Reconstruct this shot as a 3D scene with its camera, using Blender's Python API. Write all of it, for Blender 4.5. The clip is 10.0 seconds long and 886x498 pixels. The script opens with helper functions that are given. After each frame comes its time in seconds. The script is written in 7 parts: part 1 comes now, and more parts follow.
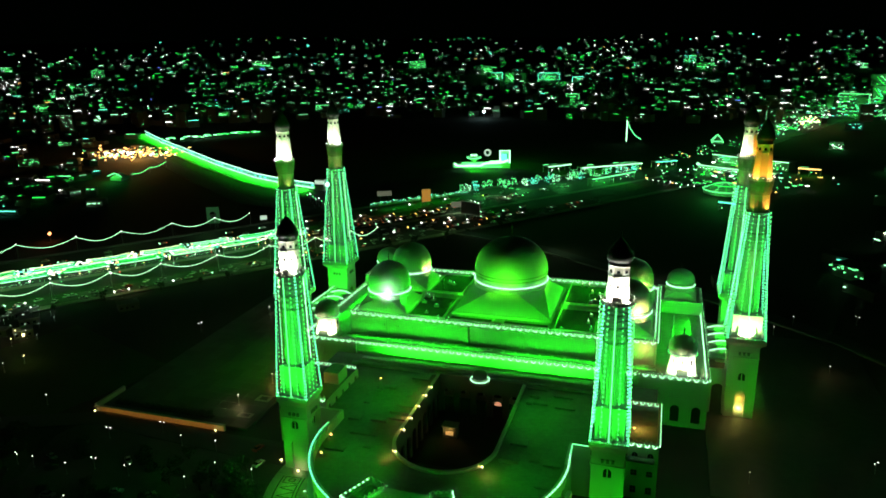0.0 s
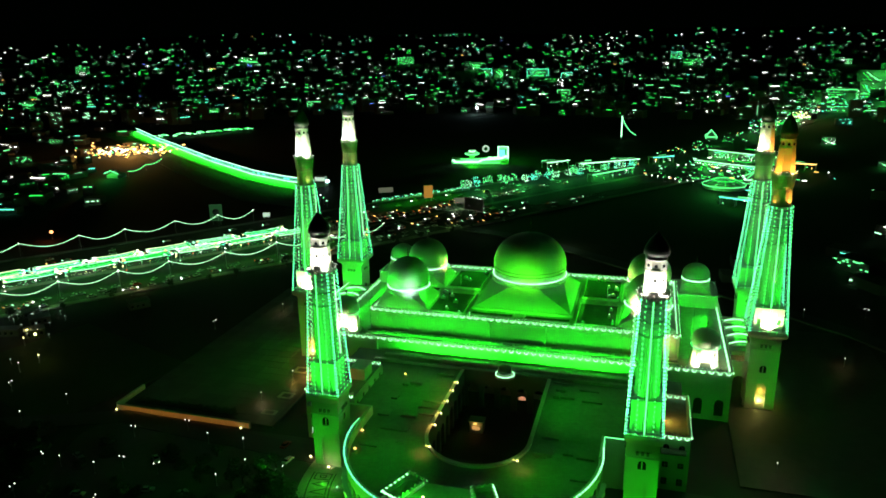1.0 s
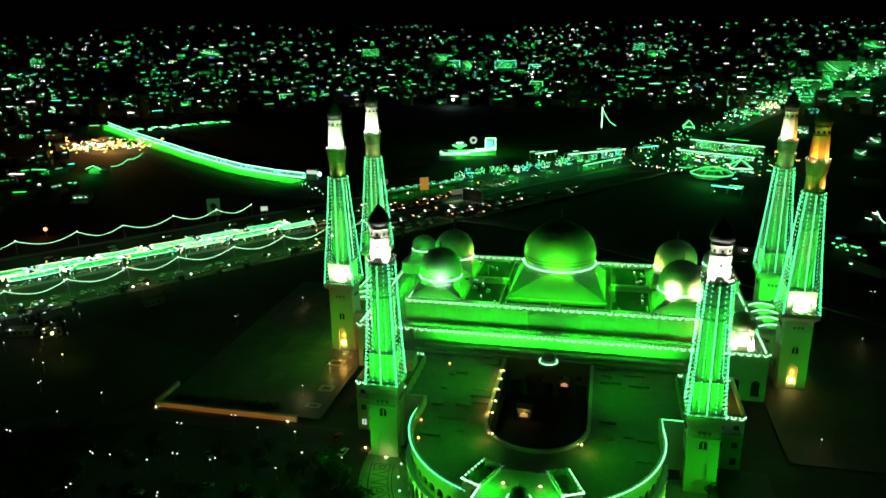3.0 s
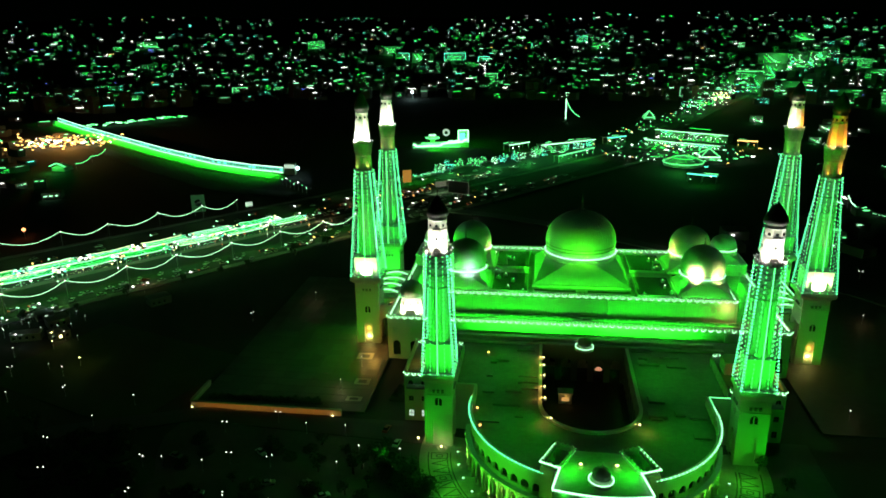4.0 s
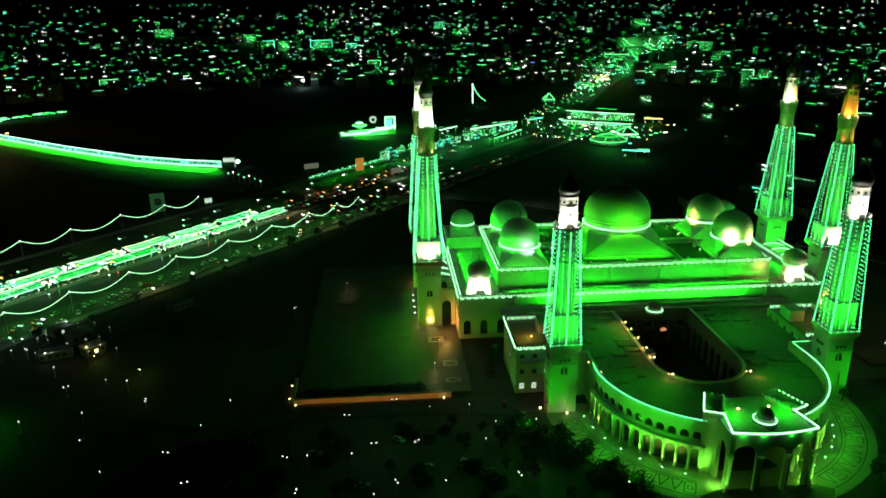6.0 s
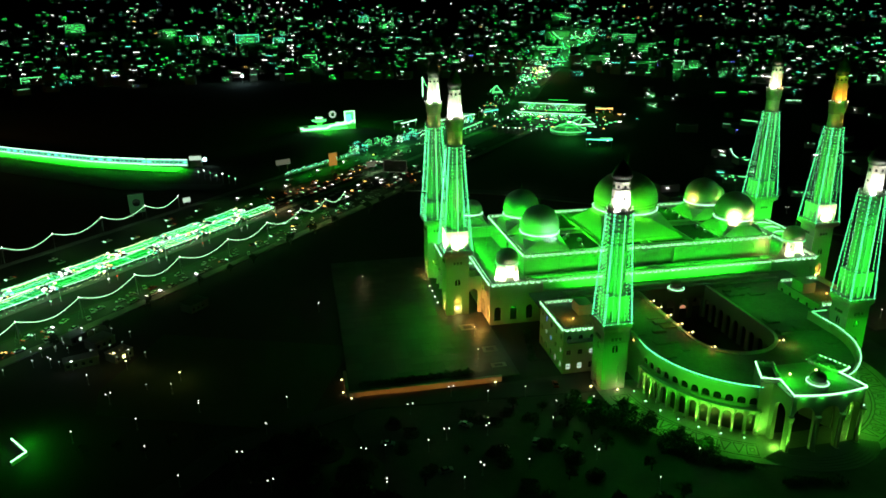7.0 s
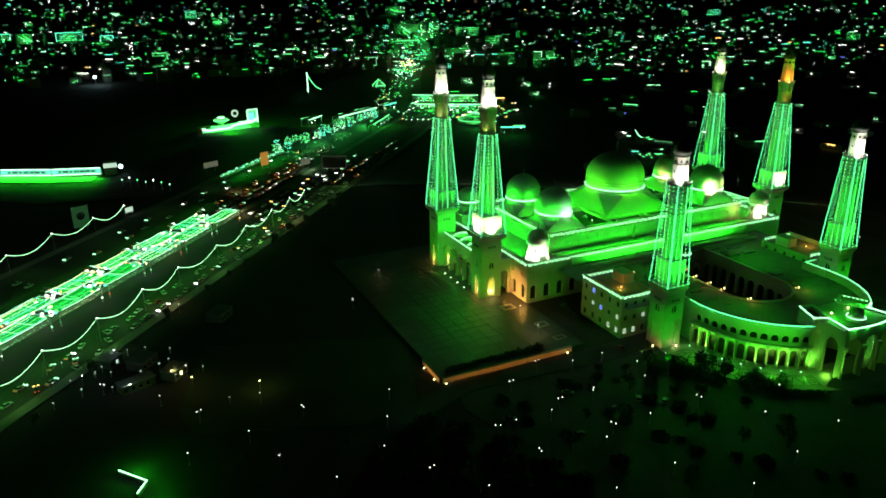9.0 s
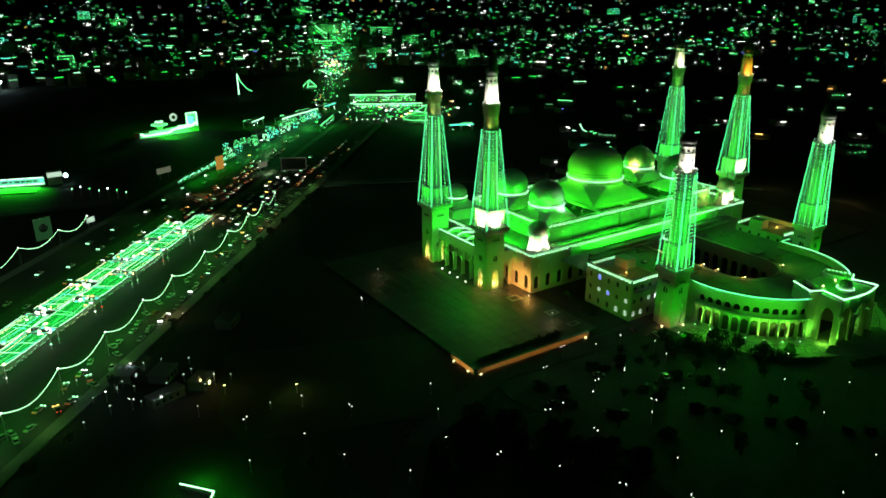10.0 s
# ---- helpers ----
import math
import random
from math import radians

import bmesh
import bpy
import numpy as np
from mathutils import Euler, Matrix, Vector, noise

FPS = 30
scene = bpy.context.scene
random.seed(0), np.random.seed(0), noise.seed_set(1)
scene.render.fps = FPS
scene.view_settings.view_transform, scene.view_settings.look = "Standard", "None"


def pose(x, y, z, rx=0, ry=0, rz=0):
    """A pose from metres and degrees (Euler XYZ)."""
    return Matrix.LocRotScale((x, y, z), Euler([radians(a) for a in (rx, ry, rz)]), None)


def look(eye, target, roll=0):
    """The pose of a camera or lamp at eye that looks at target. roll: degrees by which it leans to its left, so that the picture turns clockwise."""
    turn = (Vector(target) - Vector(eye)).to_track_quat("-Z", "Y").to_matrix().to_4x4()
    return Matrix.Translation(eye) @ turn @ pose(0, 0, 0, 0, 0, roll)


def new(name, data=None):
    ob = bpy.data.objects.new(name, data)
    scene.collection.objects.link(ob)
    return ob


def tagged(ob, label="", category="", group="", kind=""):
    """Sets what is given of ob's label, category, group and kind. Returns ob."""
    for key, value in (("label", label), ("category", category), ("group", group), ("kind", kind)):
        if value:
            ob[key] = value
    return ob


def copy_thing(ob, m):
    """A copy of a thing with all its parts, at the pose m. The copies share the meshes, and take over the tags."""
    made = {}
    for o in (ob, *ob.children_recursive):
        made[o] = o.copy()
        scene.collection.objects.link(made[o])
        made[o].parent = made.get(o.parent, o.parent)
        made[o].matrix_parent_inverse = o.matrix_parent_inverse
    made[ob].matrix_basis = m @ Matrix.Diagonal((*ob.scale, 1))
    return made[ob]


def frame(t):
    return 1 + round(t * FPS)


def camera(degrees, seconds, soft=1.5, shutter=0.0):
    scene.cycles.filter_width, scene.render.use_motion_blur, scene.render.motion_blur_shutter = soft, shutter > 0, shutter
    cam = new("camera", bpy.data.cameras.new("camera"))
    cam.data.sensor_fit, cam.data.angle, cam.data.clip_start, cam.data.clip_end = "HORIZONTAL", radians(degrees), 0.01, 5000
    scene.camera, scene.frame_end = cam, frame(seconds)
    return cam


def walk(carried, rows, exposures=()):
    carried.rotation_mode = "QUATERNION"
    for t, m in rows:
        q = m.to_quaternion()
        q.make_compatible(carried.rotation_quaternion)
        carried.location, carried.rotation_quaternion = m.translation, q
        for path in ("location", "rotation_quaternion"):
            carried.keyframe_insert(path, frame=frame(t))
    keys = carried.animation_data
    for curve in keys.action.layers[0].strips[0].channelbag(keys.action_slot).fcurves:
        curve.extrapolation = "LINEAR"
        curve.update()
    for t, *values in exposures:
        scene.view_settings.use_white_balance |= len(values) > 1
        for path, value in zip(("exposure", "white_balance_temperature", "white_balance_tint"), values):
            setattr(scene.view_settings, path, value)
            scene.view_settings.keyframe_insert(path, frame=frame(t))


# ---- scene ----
# ---- camera and path ----
cam = camera(63.3, 10.0, soft=1.7)
U = 0.83                        # metres in one unit of the plan below
METRES, EYE, TILT, LEAN, TURN = 341.0 * U, 130.45 * U, 0.0, 0.0, 17.4
ROWS = [
    (0.0, 0.0, 0.0, 0.0, -0.26, -16.34, 0.88),
    (0.5, -0.0192, -0.001, 0.0003, -0.84, -16.49, 0.89),
    (1.0, -0.0403, -0.0017, 0.0005, -1.48, -16.64, 0.88),
    (1.5, -0.0595, -0.0021, 0.0007, -2.06, -16.78, 0.86),
    (2.0, -0.0805, -0.0023, 0.0008, -2.72, -16.93, 0.85),
    (2.2, -0.0889, -0.0024, 0.0008, -2.98, -16.99, 0.85),
    (3.2, -0.1344, -0.003, 0.0016, -5.16, -17.37, 0.82),
    (3.3, -0.139, -0.0029, 0.0017, -5.38, -17.41, 0.81),
    (3.5, -0.16, -0.0017, 0.002, -6.38, -17.53, 0.79),
    (4.0, -0.2272, 0.0018, 0.0028, -9.57, -17.92, 0.72),
    (4.5, -0.2888, 0.0085, 0.0035, -12.55, -18.28, 0.69),
    (5.0, -0.355, 0.0191, 0.004, -15.77, -18.63, 0.66),
    (5.5, -0.4155, 0.0323, 0.0043, -18.86, -18.83, 0.64),
    (7.0, -0.6012, 0.0945, 0.0047, -28.72, -19.54, 0.6),
    (7.5, -0.6574, 0.1203, 0.005, -31.93, -19.7, 0.57),
    (8.0, -0.7166, 0.1519, 0.0054, -35.47, -19.89, 0.54),
    (8.5, -0.7695, 0.184, 0.0056, -38.92, -19.99, 0.51),
    (9.0, -0.8244, 0.222, 0.0058, -42.91, -20.07, 0.5),
    (9.5, -0.8728, 0.2604, 0.006, -46.7, -20.1, 0.44),
    (10.0, -0.9218, 0.3051, 0.0058, -50.71, -20.14, 0.42),
]
walk(cam, [(t, pose(0, 0, EYE, TILT, LEAN, TURN) @ pose(METRES * x, METRES * y, METRES * z, 90 + pitch, roll, yaw)) for t, x, y, z, yaw, pitch, roll in ROWS])

# ---- night sky and lamps ----
XA = -57.0                      # the mosque's axis of symmetry
GREEN, GREEN_PALE, WHITE, WARM, ORANGE, COOL = (0.01, 1.0, 0.01), (0.09, 1.0, 0.10), (1.0, 1.0, 0.85), (1.0, 0.82, 0.30), (1.0, 0.36, 0.06), (0.55, 1.0, 0.80)
world = bpy.data.worlds.new("night_sky")
scene.world = world
scene.view_settings.exposure = 0.32
world.use_nodes = True
world.node_tree.nodes["Background"].inputs[0].default_value = (0.12, 0.60, 0.25, 1)
world.node_tree.nodes["Background"].inputs[1].default_value = 0.0004


def lamp(kind, eye, target, watts, colour, size=1.0, size_y=None, angle=70, blend=0.6):
    data = bpy.data.lights.new("floodlight_lamp", kind)
    data.energy, data.color = watts * U * U, colour
    if kind == "AREA":
        data.shape, data.size, data.size_y = "RECTANGLE", size * U, (size_y or size) * U
    else:
        data.shadow_soft_size = size * U
    if kind == "SPOT":
        data.spot_size, data.spot_blend = radians(angle), blend
    ob = new("floodlight_lamp", data)
    ob.matrix_world = look(Vector(eye) * U, Vector(target) * U)
    return ob


# hall front wall, the wall of the raised roof, its sides
for sx in (-1, 1):
    lamp("AREA", (XA + sx * 22, 229.5, 14.6), (XA + sx * 22, 236, 17.5), 16000, GREEN, 36, 0.8)
    lamp("AREA", (XA + sx * 30, 239.0, 18.4), (XA + sx * 30, 245, 22.0), 6500, GREEN, 52, 0.8)
    lamp("AREA", (XA + sx * 72, 270, 18.6), (XA + sx * 60, 270, 23.0), 7000, GREEN, 44, 1.0)
    # unseen panels in the air brighten the raised roof between the domes
    lamp("AREA", (XA + sx * 33, 249, 32), (XA + sx * 22, 266, 25.6), 2900, GREEN, 24, 6.0)
    lamp("AREA", (XA + sx * 33, 300, 32), (XA + sx * 22, 282, 25.6), 2900, GREEN, 24, 6.0)
    lamp("AREA", (XA + sx * 80.5, 276, 19.5), (XA + sx * 90, 276, 17), 2500, GREEN, 24, 1.0)
    lamp("SPOT", (XA + sx * 67, 262, 19.5), (XA + sx * 67, 309, 30), 30000, GREEN, 0.5, angle=60)
# main dome, ringed by floods on the raised roof
for a in (258, 282, 168, 192, 348, 12, 90):
    c, s = math.cos(radians(a)), math.sin(radians(a))
    lamp("SPOT", (XA + 33 * c, 275 + 33 * s, 26.8), (XA + 15 * c, 275 + 15 * s, 38.6), 34000, (0.10, 1.0, 0.015), 0.4, angle=38, blend=0.8)
# four lesser domes, floodlit from short masts
DOME_FLOODS = []
for dx, dy, jobs in (
        (-47.5, 259.5, ((3.0, -10.8, 4600, COOL), (-13, 3, 26000, GREEN), (12, 5, 15000, GREEN), (-8, -11, 15000, GREEN))),
        (47.5, 259.5, ((-6.0, -10.8, 40000, (1.0, 0.98, 0.5)), (7.5, -10.2, 20000, (1.0, 0.9, 0.3)), (12, 6, 7000, GREEN))),
        (-47.5, 287.0, ((11.5, -3, 15000, (0.9, 0.95, 0.22)), (-13, -3, 26000, GREEN), (0, 13, 9000, GREEN), (-3, -12, 16000, GREEN))),
        (47.5, 287.0, ((-11.5, -5, 20000, (0.85, 0.9, 0.2)), (8, -11, 16000, (0.7, 0.95, 0.15)), (0, 13, 9000, GREEN)))):
    for ox, oy, watts, colour in jobs:
        DOME_FLOODS.append((dx + ox * 1.4, dy + oy * 1.4))
        lamp("SPOT", (XA + dx + ox * 1.4, dy + oy * 1.4, 30.2), (XA + dx + ox * 0.6, dy + oy * 0.6, 34.2), watts * 1.7, colour, 0.3, angle=72 if colour is COOL else 46, blend=1.0)

# unseen area strips added on the roof wash the square bases of the domes
for dx, dy, r, long in ((-47.5, 259.5, 12.6, 15), (47.5, 259.5, 12.6, 15), (-47.5, 287.0, 12.6, 15), (47.5, 287.0, 12.6, 15), (0, 275, 23.5, 32)):
    for ox, oy in ((0, -1), (-1, 0), (1, 0)):
        e = Vector((XA + dx + r * ox, dy + r * oy, 26.1))
        ob = lamp("AREA", e, e + Vector((-ox * 4, -oy * 4, 2.2)), 420 if dx else 2200, (0.03, 1.0, 0.012), long, 0.5)

# minarets: place, floor of the shaft, and whether it belongs to the tall outer four
MINARETS = [(-104.4, 180.6, False), (-9.3, 180.6, False), (-144.4, 252.4, True), (30.6, 252.4, True), (-144.4, 298.0, True), (30.6, 298.0, True)]
for i, (mx, my, tall) in enumerate(MINARETS):
    inward = 1 if mx < XA else -1
    base, top, gal = (30.5, 73.0, 84.4) if tall else (26.0, 62.0, 64.2)
    for a, watts in ((235, 3600), (305, 3600), (90, 3000)):
        c, s = math.cos(radians(a)), math.sin(radians(a))
        r = 8.8 if tall else 7.4
        lamp("SPOT", (mx + r * c, my + r * s, base - 1.0), (mx + 1.4 * c, my + 1.4 * s, base + 25), watts, (0.012, 1.0, 0.012), 0.3, angle=50, blend=0.9)
    # far floods: from the forecourt, the plaza and the roofs
    if tall:
        far = [(-inward * 58, 10, 2, 300000), (inward * 24, 10, 18.6, 60000)]
        far += [(-inward * 6, -58, 2, 270000)] if my < 270 else [(inward * 26, -14, 18.6, 80000)]
    else:
        far = [(inward * 26, -62, 1.5, 390000), (-inward * 60, -20, 1.5, 300000), (inward * 22, 24, 14.6, 60000)]
    for ox, oy, z, watts in far:
        lamp("SPOT", (mx + ox, my + oy, z), (mx, my, 0.5 * (base + top) - 2), watts, (0.012, 1.0, 0.012), 0.6, angle=23 if watts > 2e5 else 52, blend=0.6)
    # lantern floods on the gallery
    lantern = [WHITE] * 3
    if i == 3:
        lantern = [(1.0, 0.24, 0.02), (1.0, 0.30, 0.03), (1.0, 0.2, 0.02)]
    if i == 5:
        lantern = [(1.0, 0.95, 0.7), (1.0, 0.22, 0.02), (1.0, 0.3, 0.04)]
    for (a, colour) in zip((228, 312, 75), lantern):
        c, s = math.cos(radians(a)), math.sin(radians(a))
        lamp("SPOT", (mx + 5.7 * c, my + 5.7 * s, gal + 0.4), (mx + 2.0 * c, my + 2.0 * s, gal + 5.0), 15000 if i not in (3, 5) or colour[2] > 0.5 else 4600, colour, 0.2, angle=88, blend=0.5)
    if i == 3:
        for a in (238, 300):
            lamp("POINT", (mx + 4.0 * math.cos(radians(a)), my + 4.0 * math.sin(radians(a)), gal + 0.9), (0, 0, 0), 70, (1.0, 0.85, 0.45), 0.15)
    # neck under the gallery, and the lit plinth of the shaft
    if tall:
        neck = {2: (0.8, 1.0, 0.2), 3: ORANGE, 4: (1.0, 0.7, 0.2), 5: (0.3, 1.0, 0.1)}[i]
        for a in (225, 315):
            c, s = math.cos(radians(a)), math.sin(radians(a))
            lamp("SPOT", (mx + 4.5 * c, my + 4.5 * s, 74.3), (mx + 2.9 * c, my + 2.9 * s, 77.5), 3000 if i == 3 and a > 300 else 420, neck, 0.15, angle=75)
        if i in (2, 3):
            for a in (225, 270, 315, 180 if i == 2 else 0):
                c, s = math.cos(radians(a)), math.sin(radians(a))
                lamp("SPOT", (mx + 6.0 * c, my + 6.0 * s, 30.8), (mx + 4.4 * c, my + 4.4 * s, 35.0), 26000, (1.0, 1.0, 0.6), 0.2, angle=140)
        # lit niche at the foot of the tower
        for z, watts, colour in ((3.4, 420, (1.0, 0.88, 0.22)), (7.0, 130, (1.0, 0.58, 0.07))):
            lamp("POINT", (mx, my - 4.8, z), (mx, my, z), watts, colour, 0.3)
            if mx < XA:
                lamp("POINT", (mx - 4.8, my, z), (mx, my, z), watts * 0.5, (1.0, 0.72, 0.2), 0.3)
        lamp("POINT", (mx - inward * 5.5, my, 2.6), (mx, my, 3), 90, (1.0, 0.5, 0.08), 0.2)
        lamp("SPOT", (mx - inward * 30, my - 34, 1.0), (mx, my, 14), 26000, GREEN, 0.5, angle=36)
lamp("POINT", (-103.4, 174.6, 1.3), (-103, 176, 6), 70, (1.0, 0.9, 0.5), 0.2)
lamp("POINT", (-111.5, 178.6, 1.3), (-109, 179, 6), 90, (1.0, 0.55, 0.2), 0.2)
# white floods on the corner kiosks
for sx in (-1, 1):
    for ox, oy in ((-5.0, -4.7), (5.2, -4.7), (sx * 7.2, 1.0)):
        lamp("SPOT", (XA + sx * 67.4 + ox, 241.5 + oy, 18.6), (XA + sx * 67.4 + ox * 0.3, 241.5 + oy * 0.3, 21.6), 12000, (1.0, 1.0, 0.62), 0.2, angle=80)
for sx in (-1, 1):
    lamp("SPOT", (XA + sx * 67.4, 234.8, 20.3), (XA + sx * 67.4, 238.0, 23.5), 7000, (1.0, 1.0, 0.62), 0.2, angle=90)
# warm spot on the raised wall, warm wash by the west door
lamp("POINT", (-2.5, 242.6, 23.5), (0, 0, 0), 500, (1.0, 0.85, 0.25), 0.2)
lamp("SPOT", (-146.5, 236.5, 2.0), (-133.4, 242, 4), 17000, (1.0, 0.42, 0.09), 0.3, angle=70)
lamp("POINT", (-138.6, 231.5, 2.2), (0, 0, 0), 800, (1.0, 0.5, 0.10), 0.3)
lamp("POINT", (-141.5, 224.8, 2.2), (0, 0, 0), 160, (1.0, 0.6, 0.12), 0.3)
lamp("POINT", (26.5, 240.0, 3.6), (0, 0, 0), 120, (1.0, 0.75, 0.25), 0.2)
# curved wing: uplights at the column feet, added unseen washes from the forecourt
for sx in (-1, 1):
    for a, watts in ((185.6, 1500), (191.2, 1800), (219.1, 2300), (224.7, 1000), (230.3, 2300), (235.8, 2100)):
        c, s = math.cos(radians(a)), math.sin(radians(a))
        lamp("SPOT", (XA + sx * 39.3 * c, 175.4 + 39.3 * s, 0.5), (XA + sx * 37.9 * c, 175.4 + 37.9 * s, 6.0), watts, (0.50, 1.0, 0.14), 0.2, angle=80, blend=0.9)
    # made-up flood from the south that fills the wing's front
    lamp("SPOT", (XA + sx * 50, 120, 5), (XA + sx * 26, 150, 12), 30000, (0.05, 1.0, 0.02), 0.5, angle=36)
    for a in (190, 204, 218, 232):
        c, s = math.cos(radians(a)), math.sin(radians(a))
        lamp("SPOT", (XA + sx * 42.5 * c, 175.4 + 42.5 * s, 0.8), (XA + sx * 37.1 * c, 175.4 + 37.1 * s, 11.5), 4200, (0.06, 1.0, 0.02), 0.2, angle=70, blend=1.0)
    for k in range(8):
        c, s = math.cos(radians(184 + 8 * k)), math.sin(radians(184 + 8 * k))
        lamp("POINT", (XA + sx * 38.3 * c, 175.4 + 38.3 * s, 16.3), (0, 0, 0), 55, (0.03, 1.0, 0.05), 0.3)
    for ox in (4.0, 9.5):
        lamp("POINT", (XA + sx * ox, 128.0 + 0.1 * ox, 19.2), (0, 0, 0), 85, (0.03, 1.0, 0.05), 0.3)
    lamp("POINT", (XA + sx * 13.6, 133.5, 1.2), (0, 0, 0), 420, (0.3, 1.0, 0.08), 0.2)
    lamp("SPOT", (XA + sx * 13.4, 126.5, 0.8), (XA + sx * 12.4, 130.5, 9), 4200, (0.2, 1.0, 0.06), 0.2, angle=46)
    lamp("SPOT", (XA + sx * 15.5, 139.0, 0.8), (XA + sx * 13.4, 142.5, 8), 2600, (0.2, 1.0, 0.06), 0.2, angle=80)
    lamp("SPOT", (XA + sx * 92, 182, 4), (XA + sx * 60, 200, 9), 6500, GREEN, 0.4, angle=50)
    lamp("SPOT", (XA + sx * 68, 158, 5.0), (XA + sx * 49, 177, 10), 18000, GREEN, 0.5, angle=44, blend=0.9)
    # free points stand in for uplight spilling over the apron
    for a in (192, 210, 228, 242):
        c, s = math.cos(radians(a)), math.sin(radians(a))
        lamp("POINT", (XA + sx * 46 * c, 175.4 + 46 * s, 3.6), (0, 0, 0), 520, (0.06, 1.0, 0.02), 0.3)
for sx in (-1, 1):
    lamp("POINT", (XA + sx * 7.5, 139.4, 22.0), (0, 0, 0), 1500, GREEN, 0.3)
    # unseen spots in mid-air stand in for floodlight spilling onto the forecourt roof
    lamp("SPOT", (XA + sx * 18, 205, 33), (XA + sx * 32, 203, 13.7), 8500, GREEN, 0.5, angle=115, blend=1.0)
    lamp("SPOT", (XA + sx * 15, 170, 33), (XA + sx * 27, 162, 13.7), 8000, GREEN, 0.5, angle=115, blend=1.0)
# west and east porticoes
for sx in (-1, 1):
    lamp("AREA", (XA + sx * 100, 275, 3), (XA + sx * 90, 275, 9), 1600, (0.12, 1.0, 0.05), 24, 1)
    lamp("SPOT", (XA + sx * 84, 282, 19), (XA + sx * 87, 298, 22), 9000, GREEN, 0.5, angle=90)
# retaining wall of the plaza; unseen green spots overhead brighten plaza and garden
lamp("AREA", (-167, 188.6, 0.6), (-167, 191.2, 1.0), 150, ORANGE, 52, 0.3)
lamp("AREA", (-197.6, 198, 0.6), (-195, 198, 1.0), 60, ORANGE, 12, 0.3)
lamp("SPOT", (-152, 262, 17), (-163, 250, 0), 5200, GREEN, 0.5, angle=92, blend=1.0)
lamp("SPOT", (-151, 246, 22), (-158, 226, 0), 5200, GREEN, 0.5, angle=80, blend=1.0)
lamp("SPOT", (-60, 120, 20), (-75, 60, 0), 3000, (0.06, 1.0, 0.03), 1.0, angle=110, blend=1.0)
lamp("SPOT", (-112, 175, 20), (-140, 130, 0), 5500, (0.10, 1.0, 0.05), 1.0, angle=92, blend=1.0)
# avenue: unseen area lamps beside its light strings; the lit embankment wall, the far market
RU, RN = Vector((0.64, 0.768, 0)), Vector((-0.768, 0.64, 0))


def road(u, w, z=0.0):
    return RU * u + RN * w + Vector((0, 0, z))


# wide lamps added over the road only to brighten its surface
for w, watts in ((419, 2000), (474, 1300)):
    for u in (-70, 40, 150):
        e = road(u, w, 8.5)
        ob = lamp("AREA", e, e - Vector((0, 0, 5)), watts, (0.06, 1.0, 0.06), 105, 4)
        ob.matrix_world = Matrix.Translation(e * U) @ pose(0, 0, 0, 0, 0, math.degrees(math.atan2(RU.y, RU.x)))
# unseen spots added to light the kerb under the festoons, and the crossing
for u, w, watts, colour in [(-70 + 42 * k, 408, 1500, (0.32, 1.0, 0.18) if k % 3 else (1.0, 0.8, 0.3)) for k in range(9)] + [(-90 + 42 * k, 414, 1300, (0.35, 1.0, 0.25)) for k in range(9)] + [(-40 + 55 * k, 494, 700, (0.25, 1.0, 0.18)) for k in range(6)] + [(190, 445, 3600, (1.0, 0.75, 0.3)), (235, 470, 3600, (1.0, 0.6, 0.2)), (300, 450, 4200, (0.6, 1.0, 0.5)), (360, 470, 4200, (0.5, 1.0, 0.4))]:
    lamp("SPOT", road(u, w, 10.0), road(u, w, 0), watts * 0.7, colour, 0.3, angle=140, blend=1.0)
# low lamps on the courtyard's rim
for x, y in ((-14.6, 37.2), (-14.5, 31), (-14.4, 23.5), (-14.2, 15.5), (-14.0, 8.2), (-12.2, -3.9), (13.9, -4.6)):
    lamp("POINT", (XA + x * 1.15, 175.4 + (y if y > 0 else y - 2), 15.4), (0, 0, 0), 95, (1.0, 0.62, 0.14), 0.3)
# unseen low spots added to brighten the hall's front beside the annexes
for sx in (-1, 1):
    lamp("SPOT", (XA + sx * 88, 214, 2.0), (XA + sx * 69, 236, 9), 1500, GREEN, 0.4, angle=60)
    lamp("SPOT", (XA + sx * 62, 222, 1.0), (XA + sx * 66, 236, 9), 1000, GREEN, 0.4, angle=90)
# street lighting of the far avenue
for k, (x, y) in enumerate(((60, 860), (110, 960), (150, 1040), (196, 1140), (260, 1280), (340, 1450), (440, 1660), (560, 1920))):
    lamp("POINT", (x, y, 14 + 4 * k), (0, 0, 0), 4000 + (2200 if k < 4 else 6500) * k, (1.0, 0.8, 0.2) if k == 3 else (0.06, 1.0, 0.10), 1.0)
# weak lamps over the service road behind the mosque; the greenish three added unseen
for x, y, watts, colour in ((-120, 462, 420, (0.5, 1.0, 0.5)), (-60, 436, 620, (0.6, 1.0, 0.5)), (0, 394, 420, (0.6, 1.0, 0.5)), (116, 280, 300, (1.0, 0.75, 0.25)), (127, 232, 400, (1.0, 0.7, 0.2))):
    lamp("POINT", (x, y, 9), (0, 0, 0), watts, colour, 0.4)
# unseen points added to brighten the decorated roadside trees in green
for x, y in ((-150, 588), (-122, 615), (-92, 645), (-60, 676), (-36, 702)):
    lamp("POINT", (x + 4, y - 7, 8.5), (0, 0, 0), 6500, (0.06, 1.0, 0.14), 0.4)

